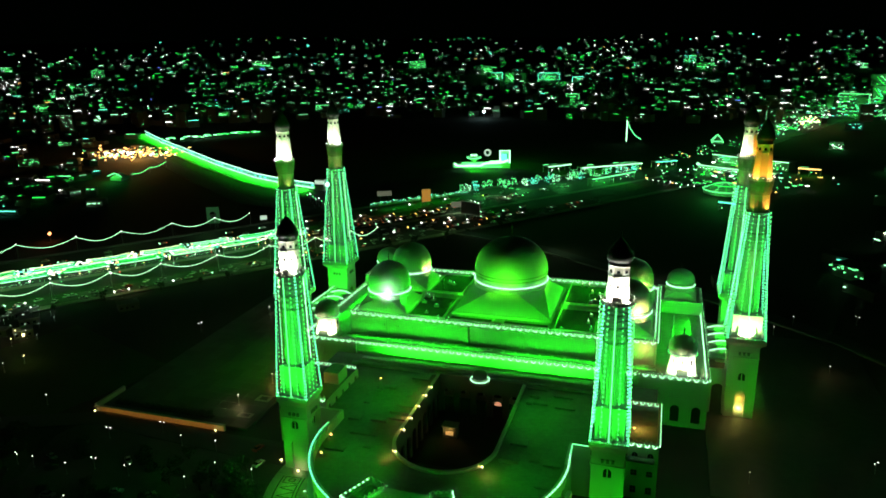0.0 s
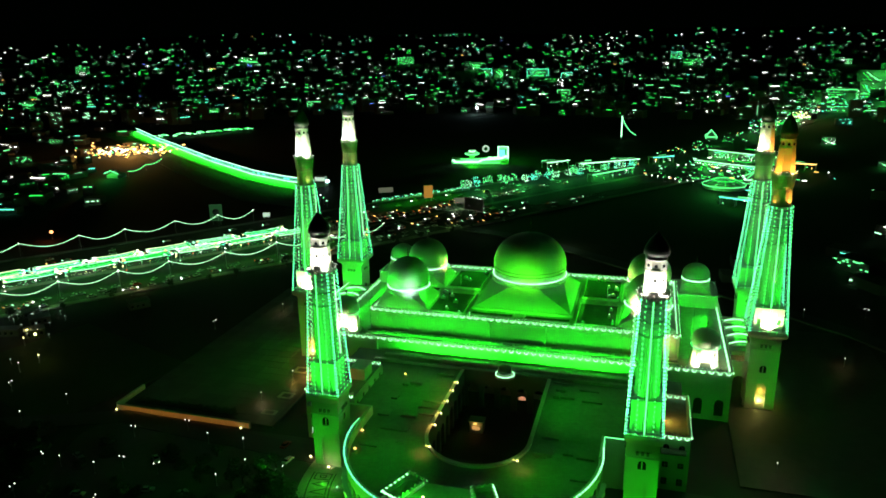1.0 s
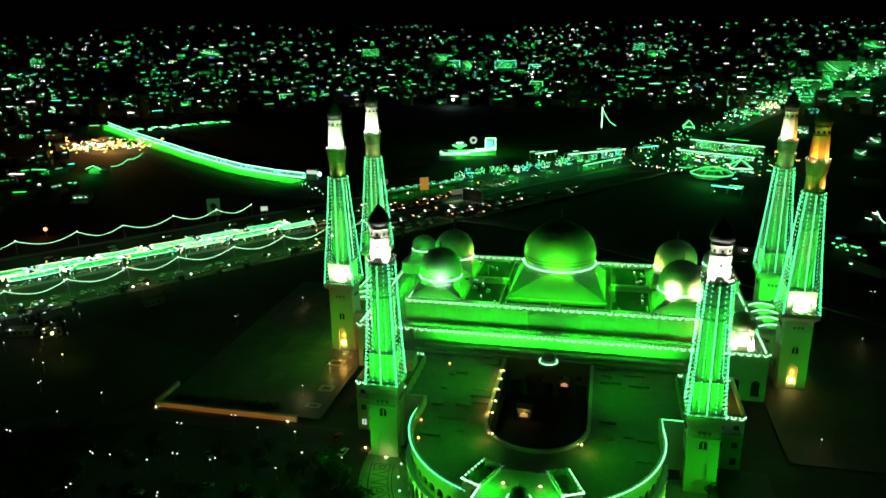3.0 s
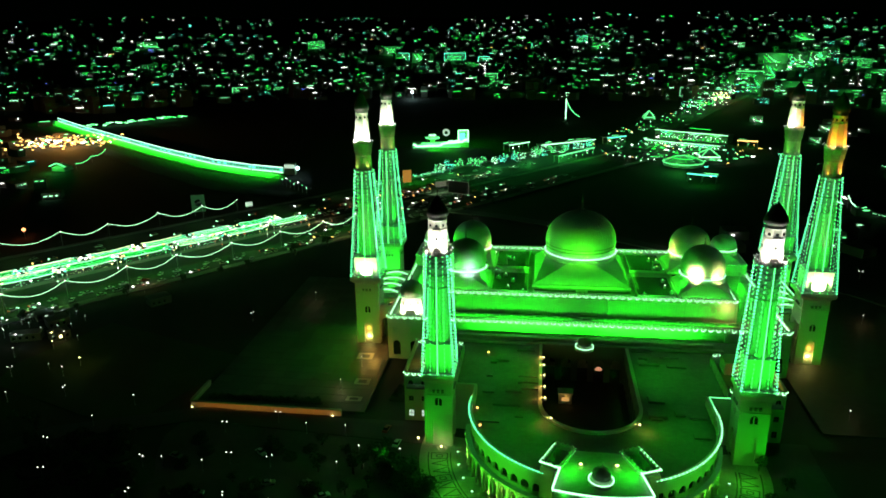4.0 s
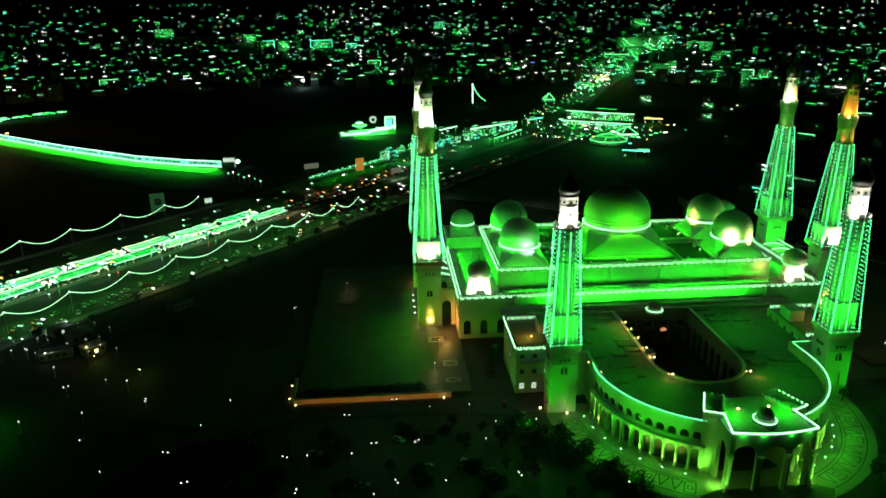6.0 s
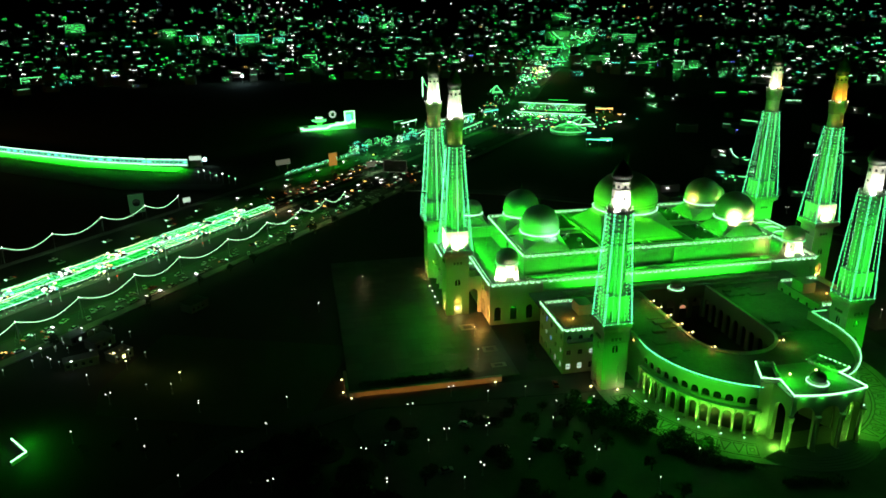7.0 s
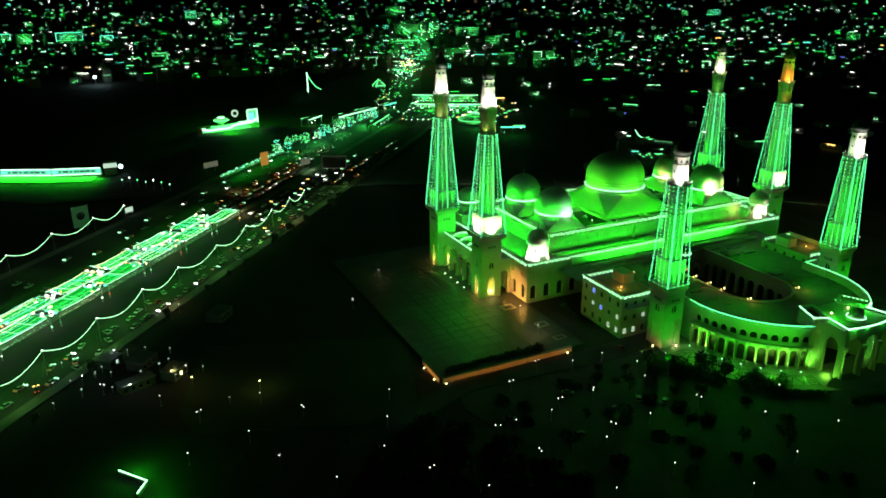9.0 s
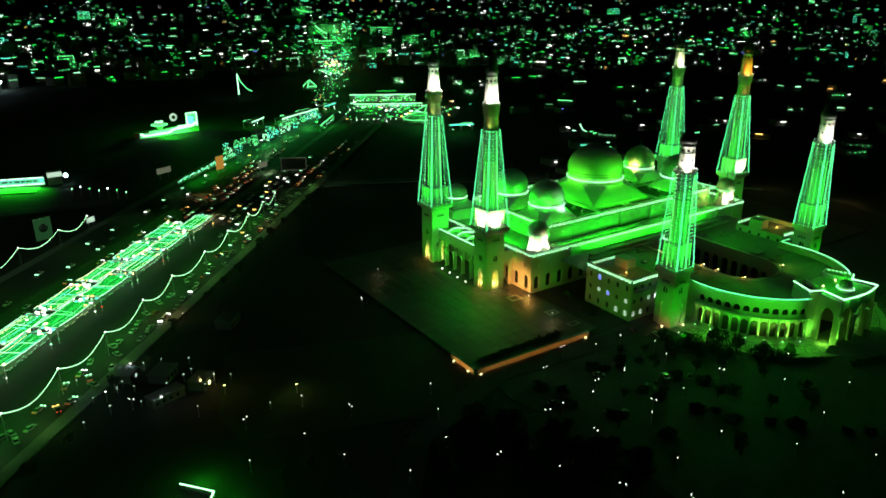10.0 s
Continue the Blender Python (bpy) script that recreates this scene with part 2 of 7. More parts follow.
# ---- materials ----
def material(name, colour, rough=0.8, metal=0.0, vary=0.25, scale=0.6, bump=0.3, fine=6.0):
    """Procedural surface: two scales of variation in the colour, roughness and relief."""
    m = bpy.data.materials.new(name)
    m.use_nodes = True
    n, l = m.node_tree.nodes, m.node_tree.links
    b = n["Principled BSDF"]
    b.inputs["Metallic"].default_value = metal
    co = n.new("ShaderNodeTexCoord")
    big, small = n.new("ShaderNodeTexNoise"), n.new("ShaderNodeTexNoise")
    for t, s in ((big, scale * 0.15), (small, fine)):
        t.inputs["Scale"].default_value, t.inputs["Detail"].default_value = s, 5
        l.new(co.outputs["Object"], t.inputs["Vector"])
    ramp = n.new("ShaderNodeMix")
    ramp.data_type = "RGBA"
    ramp.inputs[6].default_value = (*[c * (1 - vary) for c in colour], 1)
    ramp.inputs[7].default_value = (*[min(1, c * (1 + vary)) for c in colour], 1)
    add = n.new("ShaderNodeMath")
    add.operation = "MULTIPLY_ADD"
    add.inputs[1].default_value, add.inputs[2].default_value = 0.5, 0.0
    l.new(small.outputs["Fac"], add.inputs[0])
    mid = n.new("ShaderNodeMath")
    mid.operation = "ADD"
    l.new(add.outputs[0], mid.inputs[0])
    half = n.new("ShaderNodeMath")
    half.operation = "MULTIPLY"
    half.inputs[1].default_value = 0.5
    l.new(big.outputs["Fac"], half.inputs[0])
    l.new(half.outputs[0], mid.inputs[1])
    l.new(mid.outputs[0], ramp.inputs[0])
    l.new(ramp.outputs[2], b.inputs["Base Color"])
    rr = n.new("ShaderNodeMapRange")
    rr.inputs[3].default_value, rr.inputs[4].default_value = max(0.05, rough - 0.12), min(1, rough + 0.12)
    l.new(small.outputs["Fac"], rr.inputs[0])
    l.new(rr.outputs[0], b.inputs["Roughness"])
    if bump:
        bn = n.new("ShaderNodeBump")
        bn.inputs["Strength"].default_value, bn.inputs["Distance"].default_value = bump, 0.05
        l.new(small.outputs["Fac"], bn.inputs["Height"])
        l.new(bn.outputs[0], b.inputs["Normal"])
    return m


def glow(name, colour, strength):
    m = bpy.data.materials.new(name)
    m.use_nodes = True
    n, l = m.node_tree.nodes, m.node_tree.links
    n.remove(n["Principled BSDF"])
    e = n.new("ShaderNodeEmission")
    e.inputs[0].default_value, e.inputs[1].default_value = (*colour, 1), strength
    l.new(e.outputs[0], n["Material Output"].inputs[0])
    m.cycles.emission_sampling = "NONE"
    return m


STONE = material("pale_stone", (0.46, 0.44, 0.38), 0.75, vary=0.18)
STONE_DARK = material("basalt_trim_and_court_shade", (0.16, 0.155, 0.14), 0.7)
LEAD = material("weathered_lead", (0.02, 0.022, 0.02), 0.6)
CARVED = material("carved_stone_band", (0.30, 0.28, 0.24), 0.75, vary=0.4, fine=2.5, bump=0.8)
DOME = material("dome_cladding", (0.42, 0.42, 0.37), 0.42, 0.25, vary=0.22, scale=2.0, fine=4.0, bump=0.5)
FELT = material("roofing_felt", (0.035, 0.035, 0.033), 0.9, vary=0.5, fine=1.0)
ROOF = material("roof_screed", (0.16, 0.16, 0.14), 0.85, vary=0.65, scale=1.2, fine=0.9)
ROOF_PALE = material("pale_roof_tiles", (0.32, 0.31, 0.27), 0.8, vary=0.6, scale=1.5, fine=1.2)
MARBLE = material("paving_marble", (0.085, 0.085, 0.075), 0.65, vary=0.3, fine=1.2)
INLAY = material("dark_paving_inlay", (0.04, 0.045, 0.04), 0.5)
BRONZE = material("bronze_and_arch_shade", (0.10, 0.085, 0.06), 0.4, 0.8)
GLASS = material("dark_window_glass", (0.02, 0.022, 0.024), 0.12, vary=0.1, bump=0)
SOIL = material("dry_soil", (0.036, 0.032, 0.024), 0.95, vary=0.5, scale=0.08, fine=0.3)
ASPHALT = material("asphalt", (0.05, 0.05, 0.05), 0.8, vary=0.35, fine=0.8)
KERB = material("concrete_kerb", (0.20, 0.195, 0.18), 0.85, vary=0.5, fine=1.0)
ISLAND = material("worn_dark_paving", (0.075, 0.072, 0.065), 0.85, vary=0.5, fine=1.5)
LAWN = material("dark_lawn", (0.035, 0.06, 0.022), 0.95, vary=0.5, fine=1.5)
LEAF = material("dark_leaves", (0.035, 0.065, 0.025), 0.7, vary=0.5, fine=0.7)
BARK = material("bark", (0.09, 0.065, 0.045), 0.95)
BLOCK = material("city_render", (0.13, 0.12, 0.105), 0.9, vary=0.4)
STEEL = material("galvanised_steel", (0.35, 0.36, 0.36), 0.45, 0.7)
PAINT = [material("car_paint_" + k, c, 0.3, 0.2, vary=0.06, bump=0) for k, c in (("white", (0.7, 0.7, 0.7)), ("silver", (0.4, 0.41, 0.42)), ("dark", (0.03, 0.03, 0.035)), ("red", (0.35, 0.03, 0.02)))]
RUBBER = material("rubber", (0.02, 0.02, 0.02), 0.9)
LED = glow("green_led", (0.13, 1.0, 0.27), 1.9)
LED_MINT = glow("mint_led", (0.36, 1.0, 0.50), 2.5)
BEAD = glow("green_bead", (0.10, 1.0, 0.22), 3.6)
BEAD_MINT = glow("mint_bead", (0.34, 1.0, 0.45), 3.8)
BEAD_CYAN = glow("cyan_bead", (0.12, 1.0, 0.46), 3.4)
LED_CYAN = glow("cyan_led", (0.11, 1.0, 0.6), 1.9)
LED_DEEP = glow("deep_green_led", (0.03, 1.0, 0.10), 1.3)
LED_YELLOW = glow("lime_led", (0.78, 1.0, 0.45), 2.2)
LED_WHITE = glow("white_led", (1.0, 1.0, 0.95), 4.0)
LED_SOFT = glow("faint_white_led", (0.7, 1.0, 0.75), 0.62)
LED_DIM = glow("faint_green_led", (0.04, 1.0, 0.14), 0.65)
LAMP_WARM = glow("warm_lamp", (1.0, 0.55, 0.14), 3.0)
LAMP_AMBER = glow("amber_lamp", (1.0, 0.66, 0.20), 2.6)
LED_FAINT = glow("faint_mint_led", (0.26, 1.0, 0.42), 0.85)
LAMP_YELLOW = glow("yellow_lamp", (1.0, 0.92, 0.35), 4.0)
LAMP_RED = glow("red_lamp", (1.0, 0.10, 0.03), 1.6)
LAMP_BLUE = glow("blue_lamp", (0.16, 0.22, 1.0), 1.6)


# ---- mesh helpers ----
class Mesh:
    """Collects faces; box, prism, lathe, tube and bulb shapes."""

    def __init__(self):
        self.v, self.f = [], []

    def add(self, verts, faces):
        k = len(self.v)
        self.v += [tuple(p) for p in verts]
        self.f += [tuple(i + k for i in f) for f in faces]
        return self

    def box(self, x, y, z, sx, sy, sz, rz=0.0):
        """A box on z, centred on x and y."""
        c, s = math.cos(rz), math.sin(rz)
        vs = [(x + c * a - s * b, y + s * a + c * b, z + h) for h in (0, sz) for a, b in ((-sx / 2, -sy / 2), (sx / 2, -sy / 2), (sx / 2, sy / 2), (-sx / 2, sy / 2))]
        return self.add(vs, [(3, 2, 1, 0), (4, 5, 6, 7), (0, 1, 5, 4), (1, 2, 6, 5), (2, 3, 7, 6), (3, 0, 4, 7)])

    def frustum(self, x, y, levels, n=4, turn=45.0):
        """Stacked rings (z, radius) of n sides, closed."""
        vs, fs = [], []
        for z, r in levels:
            vs += [(x + r * math.cos(radians(turn) + 2 * math.pi * i / n), y + r * math.sin(radians(turn) + 2 * math.pi * i / n), z) for i in range(n)]
        for k in range(len(levels) - 1):
            fs += [(k * n + i, k * n + (i + 1) % n, (k + 1) * n + (i + 1) % n, (k + 1) * n + i) for i in range(n)]
        fs += [tuple(reversed(range(n))), tuple(range((len(levels) - 1) * n, len(levels) * n))]
        return self.add(vs, fs)

    def prism(self, poly, z0, z1):
        n = len(poly)
        vs = [(x, y, z0) for x, y in poly] + [(x, y, z1) for x, y in poly]
        return self.add(vs, [tuple(reversed(range(n))), tuple(range(n, 2 * n))] + [(i, (i + 1) % n, n + (i + 1) % n, n + i) for i in range(n)])

    def tube(self, points, r, n=4):
        """A thin tube along the points."""
        vs, fs, last = [], [], len(points) - 1
        pts = [Vector(p) for p in points]
        for k, p in enumerate(pts):
            d = (pts[min(k + 1, last)] - pts[max(k - 1, 0)]).normalized()
            a = d.cross(Vector((0, 0, 1)))
            a = a.normalized() if a.length > 0.01 else Vector((1, 0, 0))
            b = d.cross(a)
            vs += [p + r * (math.cos(2 * math.pi * i / n) * a + math.sin(2 * math.pi * i / n) * b) for i in range(n)]
        for k in range(last):
            fs += [(k * n + i, k * n + (i + 1) % n, (k + 1) * n + (i + 1) % n, (k + 1) * n + i) for i in range(n)]
        fs += [tuple(reversed(range(n))), tuple(range(last * n, (last + 1) * n))]
        return self.add(vs, fs)

    def bulb(self, p, r, h):
        x, y, z = p
        return self.add([(x + r, y, z), (x, y + r, z), (x - r, y, z), (x, y - r, z), (x, y, z + h), (x, y, z - h)],
                        [(0, 1, 4), (1, 2, 4), (2, 3, 4), (3, 0, 4), (1, 0, 5), (2, 1, 5), (3, 2, 5), (0, 3, 5)])

    def bulbs(self, a, b, step, r=0.2, h=0.3):
        a, b = Vector(a), Vector(b)
        n = max(1, round((b - a).length / step))
        for i in range(n + 1):
            self.bulb(a.lerp(b, i / n), r, h)
        return self

    def arch(self, at, u0, u1, v0, v1, a, spring, thick, sill=None, n=10, k=1.0):
        """A wall bay from u0 to u1 and v0 to v1 with a round-headed opening of half width a, pierced to the depth thick. at(u, v, d) gives the place."""
        mid, sill = (u0 + u1) / 2, v0 if sill is None else sill
        arc = [(mid - a * math.cos(math.pi * i / n), spring + k * a * math.sin(math.pi * i / n)) for i in range(n + 1)]
        rim = [(mid - a, sill)] + arc + [(mid + a, sill)]
        quads = [((u0, v0), (mid - a, v0), (mid - a, spring), (u0, spring)), ((mid + a, v0), (u1, v0), (u1, spring), (mid + a, spring)),
                 ((u0, spring), arc[0], (mid - a, v1), (u0, v1)), (arc[-1], (u1, spring), (u1, v1), (mid + a, v1))]
        if sill > v0:
            quads.append(((mid - a, v0), (mid + a, v0), (mid + a, sill), (mid - a, sill)))
        for p, q in zip(arc, arc[1:]):
            quads.append((p, q, (q[0], v1), (p[0], v1)))
        for q in quads:
            self.add([at(u, v, 0) for u, v in q], [(0, 1, 2, 3)])
            self.add([at(u, v, thick) for u, v in q], [(3, 2, 1, 0)])
        for p, q in zip(rim, rim[1:]):
            self.add([at(*p, 0), at(*q, 0), at(*q, thick), at(*p, thick)], [(3, 2, 1, 0)])
        return self

    def pane(self, at, mid, sill, spring, a, d, n=8, k=1.0):
        """A round-headed slab that fills such an opening."""
        rim = [(mid - a, sill), (mid + a, sill)] + [(mid + a * math.cos(math.pi * i / n), spring + k * a * math.sin(math.pi * i / n)) for i in range(n + 1)]
        m = len(rim)
        return self.add([at(u, v, d) for u, v in rim] + [at(u, v, d + 0.15) for u, v in rim],
                        [tuple(range(m)), tuple(reversed(range(m, 2 * m)))] + [(i, m + i, m + (i + 1) % m, (i + 1) % m) for i in range(m)])

    def data(self, name, mat, smooth=False):
        me = bpy.data.meshes.new(name)
        me.from_pydata([(x * U, y * U, z * U) for x, y, z in self.v], [], self.f)
        me.materials.append(mat)
        if smooth:
            me.shade_smooth()
        me.update()
        return me


def part(name, mesh, mat, parent, label="", smooth=False, kind=""):
    """One mesh as a part of a thing or of a part."""
    ob = new(name, mesh.data(name, mat, smooth))
    ob.parent = parent
    return tagged(ob, label, kind=kind)


def thing(name, at, label, category, group="", rz=0.0):
    ob = new(name)
    ob.matrix_basis = pose(*[c * U for c in at], 0, 0, rz)
    return tagged(ob, label, category, group)


def spot(x, y, z, turn=0.0):
    """The pose of a thing at a place of the plan."""
    return pose(x * U, y * U, z * U, 0, 0, turn)


def structure(name, mesh, mat, label, category="", smooth=False):
    return tagged(new(name, mesh.data(name, mat, smooth)), label, category or name, kind="structure")


def stuff(name, mesh, mat, label, category):
    return tagged(new(name, mesh.data(name, mat)), label, category, kind="stuff")


def swags(mesh, a, b, step=2.8, drop=0.85, r=0.105):
    """U-shaped strings of light hung in a row from a to b."""
    a, b = Vector(a), Vector(b)
    n = max(1, round((b - a).length / step))
    for i in range(n):
        p, q = a.lerp(b, (i + 0.2) / n), a.lerp(b, (i + 0.8) / n)
        mesh.tube([p.lerp(q, k / 6) - Vector((0, 0, drop * math.sin(math.pi * k / 6) ** 0.6 if 0 < k < 6 else 0)) for k in range(7)], r)
    return mesh


# ---- ground ----
def ground_height(x, y):
    d = math.hypot(x - XA, y - 230)
    k = min(1, max(0, (d - 180) / 420))
    z = 4.0 * k * k * (3 - 2 * k)
    far = max(0, math.hypot(x + 100, y) - 1500)
    hills = (far / 3300) ** 1.35 * (86 + 9 * math.sin(math.atan2(x, y) * 9) + 6 * math.sin(math.atan2(x, y) * 23 + 1))
    return z + hills


g = Mesh()
rings = [0, 30, 60, 90, 120, 150, 180, 220, 260, 300, 350, 400, 470, 550, 650, 800, 1000, 1250, 1500, 1700, 2000, 2300, 2700, 3100, 3600, 4100, 4600, 5200, 6000]
SEG = 144
vs = [(XA - 60, 150, -0.3)]
for r in rings[1:]:
    for i in range(SEG):
        x, y = XA - 60 + r * math.cos(2 * math.pi * i / SEG), 150 + r * math.sin(2 * math.pi * i / SEG)
        vs.append((x, y, ground_height(x, y) - 0.3))
fs = [(0, 1 + i, 1 + (i + 1) % SEG) for i in range(SEG)]
for k in range(len(rings) - 2):
    fs += [(1 + k * SEG + i, 1 + (k + 1) * SEG + i, 1 + (k + 1) * SEG + (i + 1) % SEG, 1 + k * SEG + (i + 1) % SEG) for i in range(SEG)]
g.add(vs, fs)
structure("ground", g, SOIL, "dark dry soil plain rising to low hills", smooth=True)


def ribbon(points, width, lift, step=12.0):
    """A strip of road along a line, laid on the ground."""
    m, rows_ = Mesh(), []
    line = []
    for p, q in zip(points, points[1:]):
        p, q = Vector((*p, 0)), Vector((*q, 0))
        n = max(1, int((q - p).length / step))
        line += [p.lerp(q, i / n) for i in range(n)]
    line.append(Vector((*points[-1], 0)))
    for k, p in enumerate(line):
        d = (line[min(k + 1, len(line) - 1)] - line[max(0, k - 1)]).normalized()
        n = Vector((-d.y, d.x, 0)) * width / 2
        for e in (p - n, p + n):
            z = ground_height(e.x, e.y) + lift
            rows_ += [(e.x, e.y, z), (e.x, e.y, z - 0.6)]
    fs = []
    for k in range(len(line) - 1):
        a, b = 4 * k, 4 * k + 4
        fs += [(a, b, b + 2, a + 2), (a + 1, a, a + 2, a + 3)[:0] or (a, a + 1, b + 1, b), (a + 2, b + 2, b + 3, a + 3)]
    return m.add(rows_, fs)


def along(u0, u1, w):
    return [tuple(road(u, w).xy) for u in (u0, u1)]


AVENUE = [tuple(road(-260, 455).xy), tuple(road(555, 455).xy), (128, 1000), (489, 1770), (1117, 3107)]
structure("road", ribbon(AVENUE[:2], 98, 0.06), ASPHALT, "wide dark asphalt avenue full of traffic")
structure("road", ribbon(AVENUE[1:], 46, 0.12), ASPHALT, "dark asphalt avenue running on into the city")
for w, wide in ((404, 5), (506, 5), (447, 5), (478, 3), (422, 2)):
    structure("pavement", ribbon(along(-260, 540, w), wide, 0.24), KERB if wide == 5 else ISLAND, "pale concrete kerb island along the avenue")
structure("road", ribbon([(-265, 500), (-330, 512), (-420, 575), (-560, 690), (-720, 820)], 16, 0.10), ASPHALT, "side road below the lit embankment wall")

structure("road", ribbon([(-185, 480), (-150, 472), (-105, 458), (-67, 440), (-14, 402), (30, 372), (80, 330), (118, 285), (128, 230), (112, 195)], 9, 0.12), ASPHALT, "worn service road curving behind the mosque")
structure("pavement", ribbon([(-184, 474.5), (-150, 466.5), (-107, 453), (-70, 435), (-17, 397), (27, 367), (76, 326), (112, 283)], 1.2, 0.3), KERB, "low concrete kerb of the service road")

# ---- the mosque: prayer hall ----
hall = thing("mosque_hall", (XA, 235.4, 0), "great pale stone mosque hall floodlit in green under a main dome", "mosque")
HW, HD = 76.4, 85.0             # half width and depth of the hall


def west(x):
    return lambda u, v, d: (x + d, u, v)


def east(x):
    return lambda u, v, d: (x - d, u, v)


def south(y):
    return lambda u, v, d: (u, y + d, v)


def north(y):
    return lambda u, v, d: (u, y - d, v)


def arcade_wall(at, u0, u1, bays, top, parent, skip=()):
    """A wall of tall round-headed window bays under a smaller upper row; each window is a part."""
    wall, w = Mesh(), (u1 - u0) / bays
    panes = []
    for i in range(bays):
        p, q = u0 + i * w, u0 + (i + 1) * w
        a = min(1.5, w * 0.24)
        wall.arch(at, p, q, 0, 10.4, a, 6.6, 0.9, sill=1.6)
        wall.arch(at, p, q, 10.4, top, a * 0.8, 13.2, 0.9, sill=11.6)
        panes.append(((p + q) / 2, a))
    ob = part("wall", wall, STONE, parent)
    for mid, a in panes:
        win = part("window", Mesh().pane(at, mid, 1.6, 6.6, a, 0.7), GLASS, ob, "dark arched window")
        part("blind_window", Mesh().pane(at, mid, 11.6, 13.2, a * 0.8, 0.5), STONE, ob)
    return ob


def flip(at):
    return lambda u, v, d: at(-u, v, d)


arcade_wall(south(0), -HW, HW, 22, 17.6, hall)
arcade_wall(flip(west(-HW)), -HD, 0, 12, 17.6, hall)
arcade_wall(east(HW), 0, HD, 12, 17.6, hall)
arcade_wall(flip(north(HD)), -HW, HW, 22, 17.6, hall)
part("core", Mesh().box(0, HD / 2, 0, 2 * HW - 3, HD - 3, 16.9), STONE, hall)
part("roof", Mesh().box(0, HD / 2, 16.95, 2 * HW - 1.9, HD - 1.9, 0.5), ROOF_PALE, hall, "pale tiled flat roof")
for y in (4.0, 6.6):
    part("roof_step", Mesh().box(0, y, 17.45, 118, 1.6, 0.9), ROOF_PALE, hall)
for k in range(26):
    part("skylight", Mesh().box(-57 + 4.55 * k, 5.3, 17.45, 3.4, 1.1, 1.3), STONE_DARK, hall)


def parapet(parent, corners, z, closed=True, crest=True, led=LED_MINT, step=2.8, back=0.6, drop=0.85, inside=False):
    """A moulded parapet along a line: coping, pointed merlons and hung strings of light, side by side."""
    pts = corners + corners[:1] if closed else corners
    for (x0, y0), (x1, y1) in zip(pts, pts[1:]):
        a, b = Vector((x0, y0, z)), Vector((x1, y1, z))
        d, n = (b - a).normalized(), (b - a).length
        ang = math.atan2(d.y, d.x)
        inn = Vector((-d.y, d.x, 0))
        m = (a + b) / 2 + inn * (back / 2 + 0.002)
        cope = Mesh().box(m.x, m.y, z - 1.2, n - back * 2 - 0.01, back, 1.1, ang)
        cope.box(m.x - inn.x * 0.12, m.y - inn.y * 0.12, z - 0.1, n - back * 2 - 0.02, back + 0.3, 0.25, ang)
        ob = part("parapet", cope, STONE, parent)
        if crest:
            mer, k = Mesh(), max(1, int(n / 1.4))
            for i in range(k):
                p = a.lerp(b, (i + 0.5) / k) + inn * back / 2
                mer.box(p.x, p.y, z + 0.15, 0.7, 0.35, 0.45, ang)
                mer.frustum(p.x, p.y, [(z + 0.6, 0.3), (z + 0.95, 0.04)], 4, 45 + math.degrees(ang))
            part("crest", mer, STONE, ob, kind="stuff")
        lit = Mesh()
        out = -inn * 0.28
        if drop:
            swags(lit, a + out - Vector((0, 0, 0.1)), b + out - Vector((0, 0, 0.1)), step, drop)
        lit.bulbs(a + out, b + out, 1.4, 0.09, 0.09)
        if inside:
            hang = inn * (back + 0.3) + Vector((0, 0, 0.1))
            swags(lit, a + hang, b + hang, step, drop * 0.8)
            lit.bulbs(a + hang, b + hang, 1.4, 0.09, 0.09)
        part("light_string", lit, BEAD_MINT if led is LED_MINT else led, ob, "string of mint-green festive lights", kind="stuff")


parapet(hall, [(-HW, 0), (HW, 0), (HW, HD), (-HW, HD)], 18.7, inside=True)
# raised roof
TW, T0, T1 = 58.8, 9.8, 70.0
tier = Mesh()
for (at, u0, u1) in ((south(T0), -TW, TW), (flip(west(-TW)), -T1, -T0), (east(TW), T0, T1), (flip(north(T1)), -TW, TW)):
    n = round((u1 - u0) / 5.9)
    for i in range(n):
        p, q = u0 + (u1 - u0) * i / n, u0 + (u1 - u0) * (i + 1) / n
        tier.arch(at, p, q, 17.4, 25.6, 0.55, 22.6, 0.5, sill=21.4, n=6)
tier_wall = part("tier_wall", tier, STONE, hall)
part("tier_core", Mesh().box(0, (T0 + T1) / 2, 17.4, 2 * TW - 1.2, T1 - T0 - 1.2, 7.6), STONE, hall)
part("roof", Mesh().box(0, (T0 + T1) / 2, 25.1, 2 * TW - 1.05, T1 - T0 - 1.05, 0.4), ROOF_PALE, hall, "pale flat roof of the raised hall")
parapet(hall, [(-TW, T0), (TW, T0), (TW, T1), (-TW, T1)], 26.6, inside=True)
for x in (-10.6, 10.6):
    part("buttress", Mesh().box(x, T0 - 0.9, 17.45, 1.6, 1.75, 8.2), STONE, hall)
    part("buttress", Mesh().box(x * 5, -0.5, 10, 1.0, 0.95, 8.4), STONE, hall)
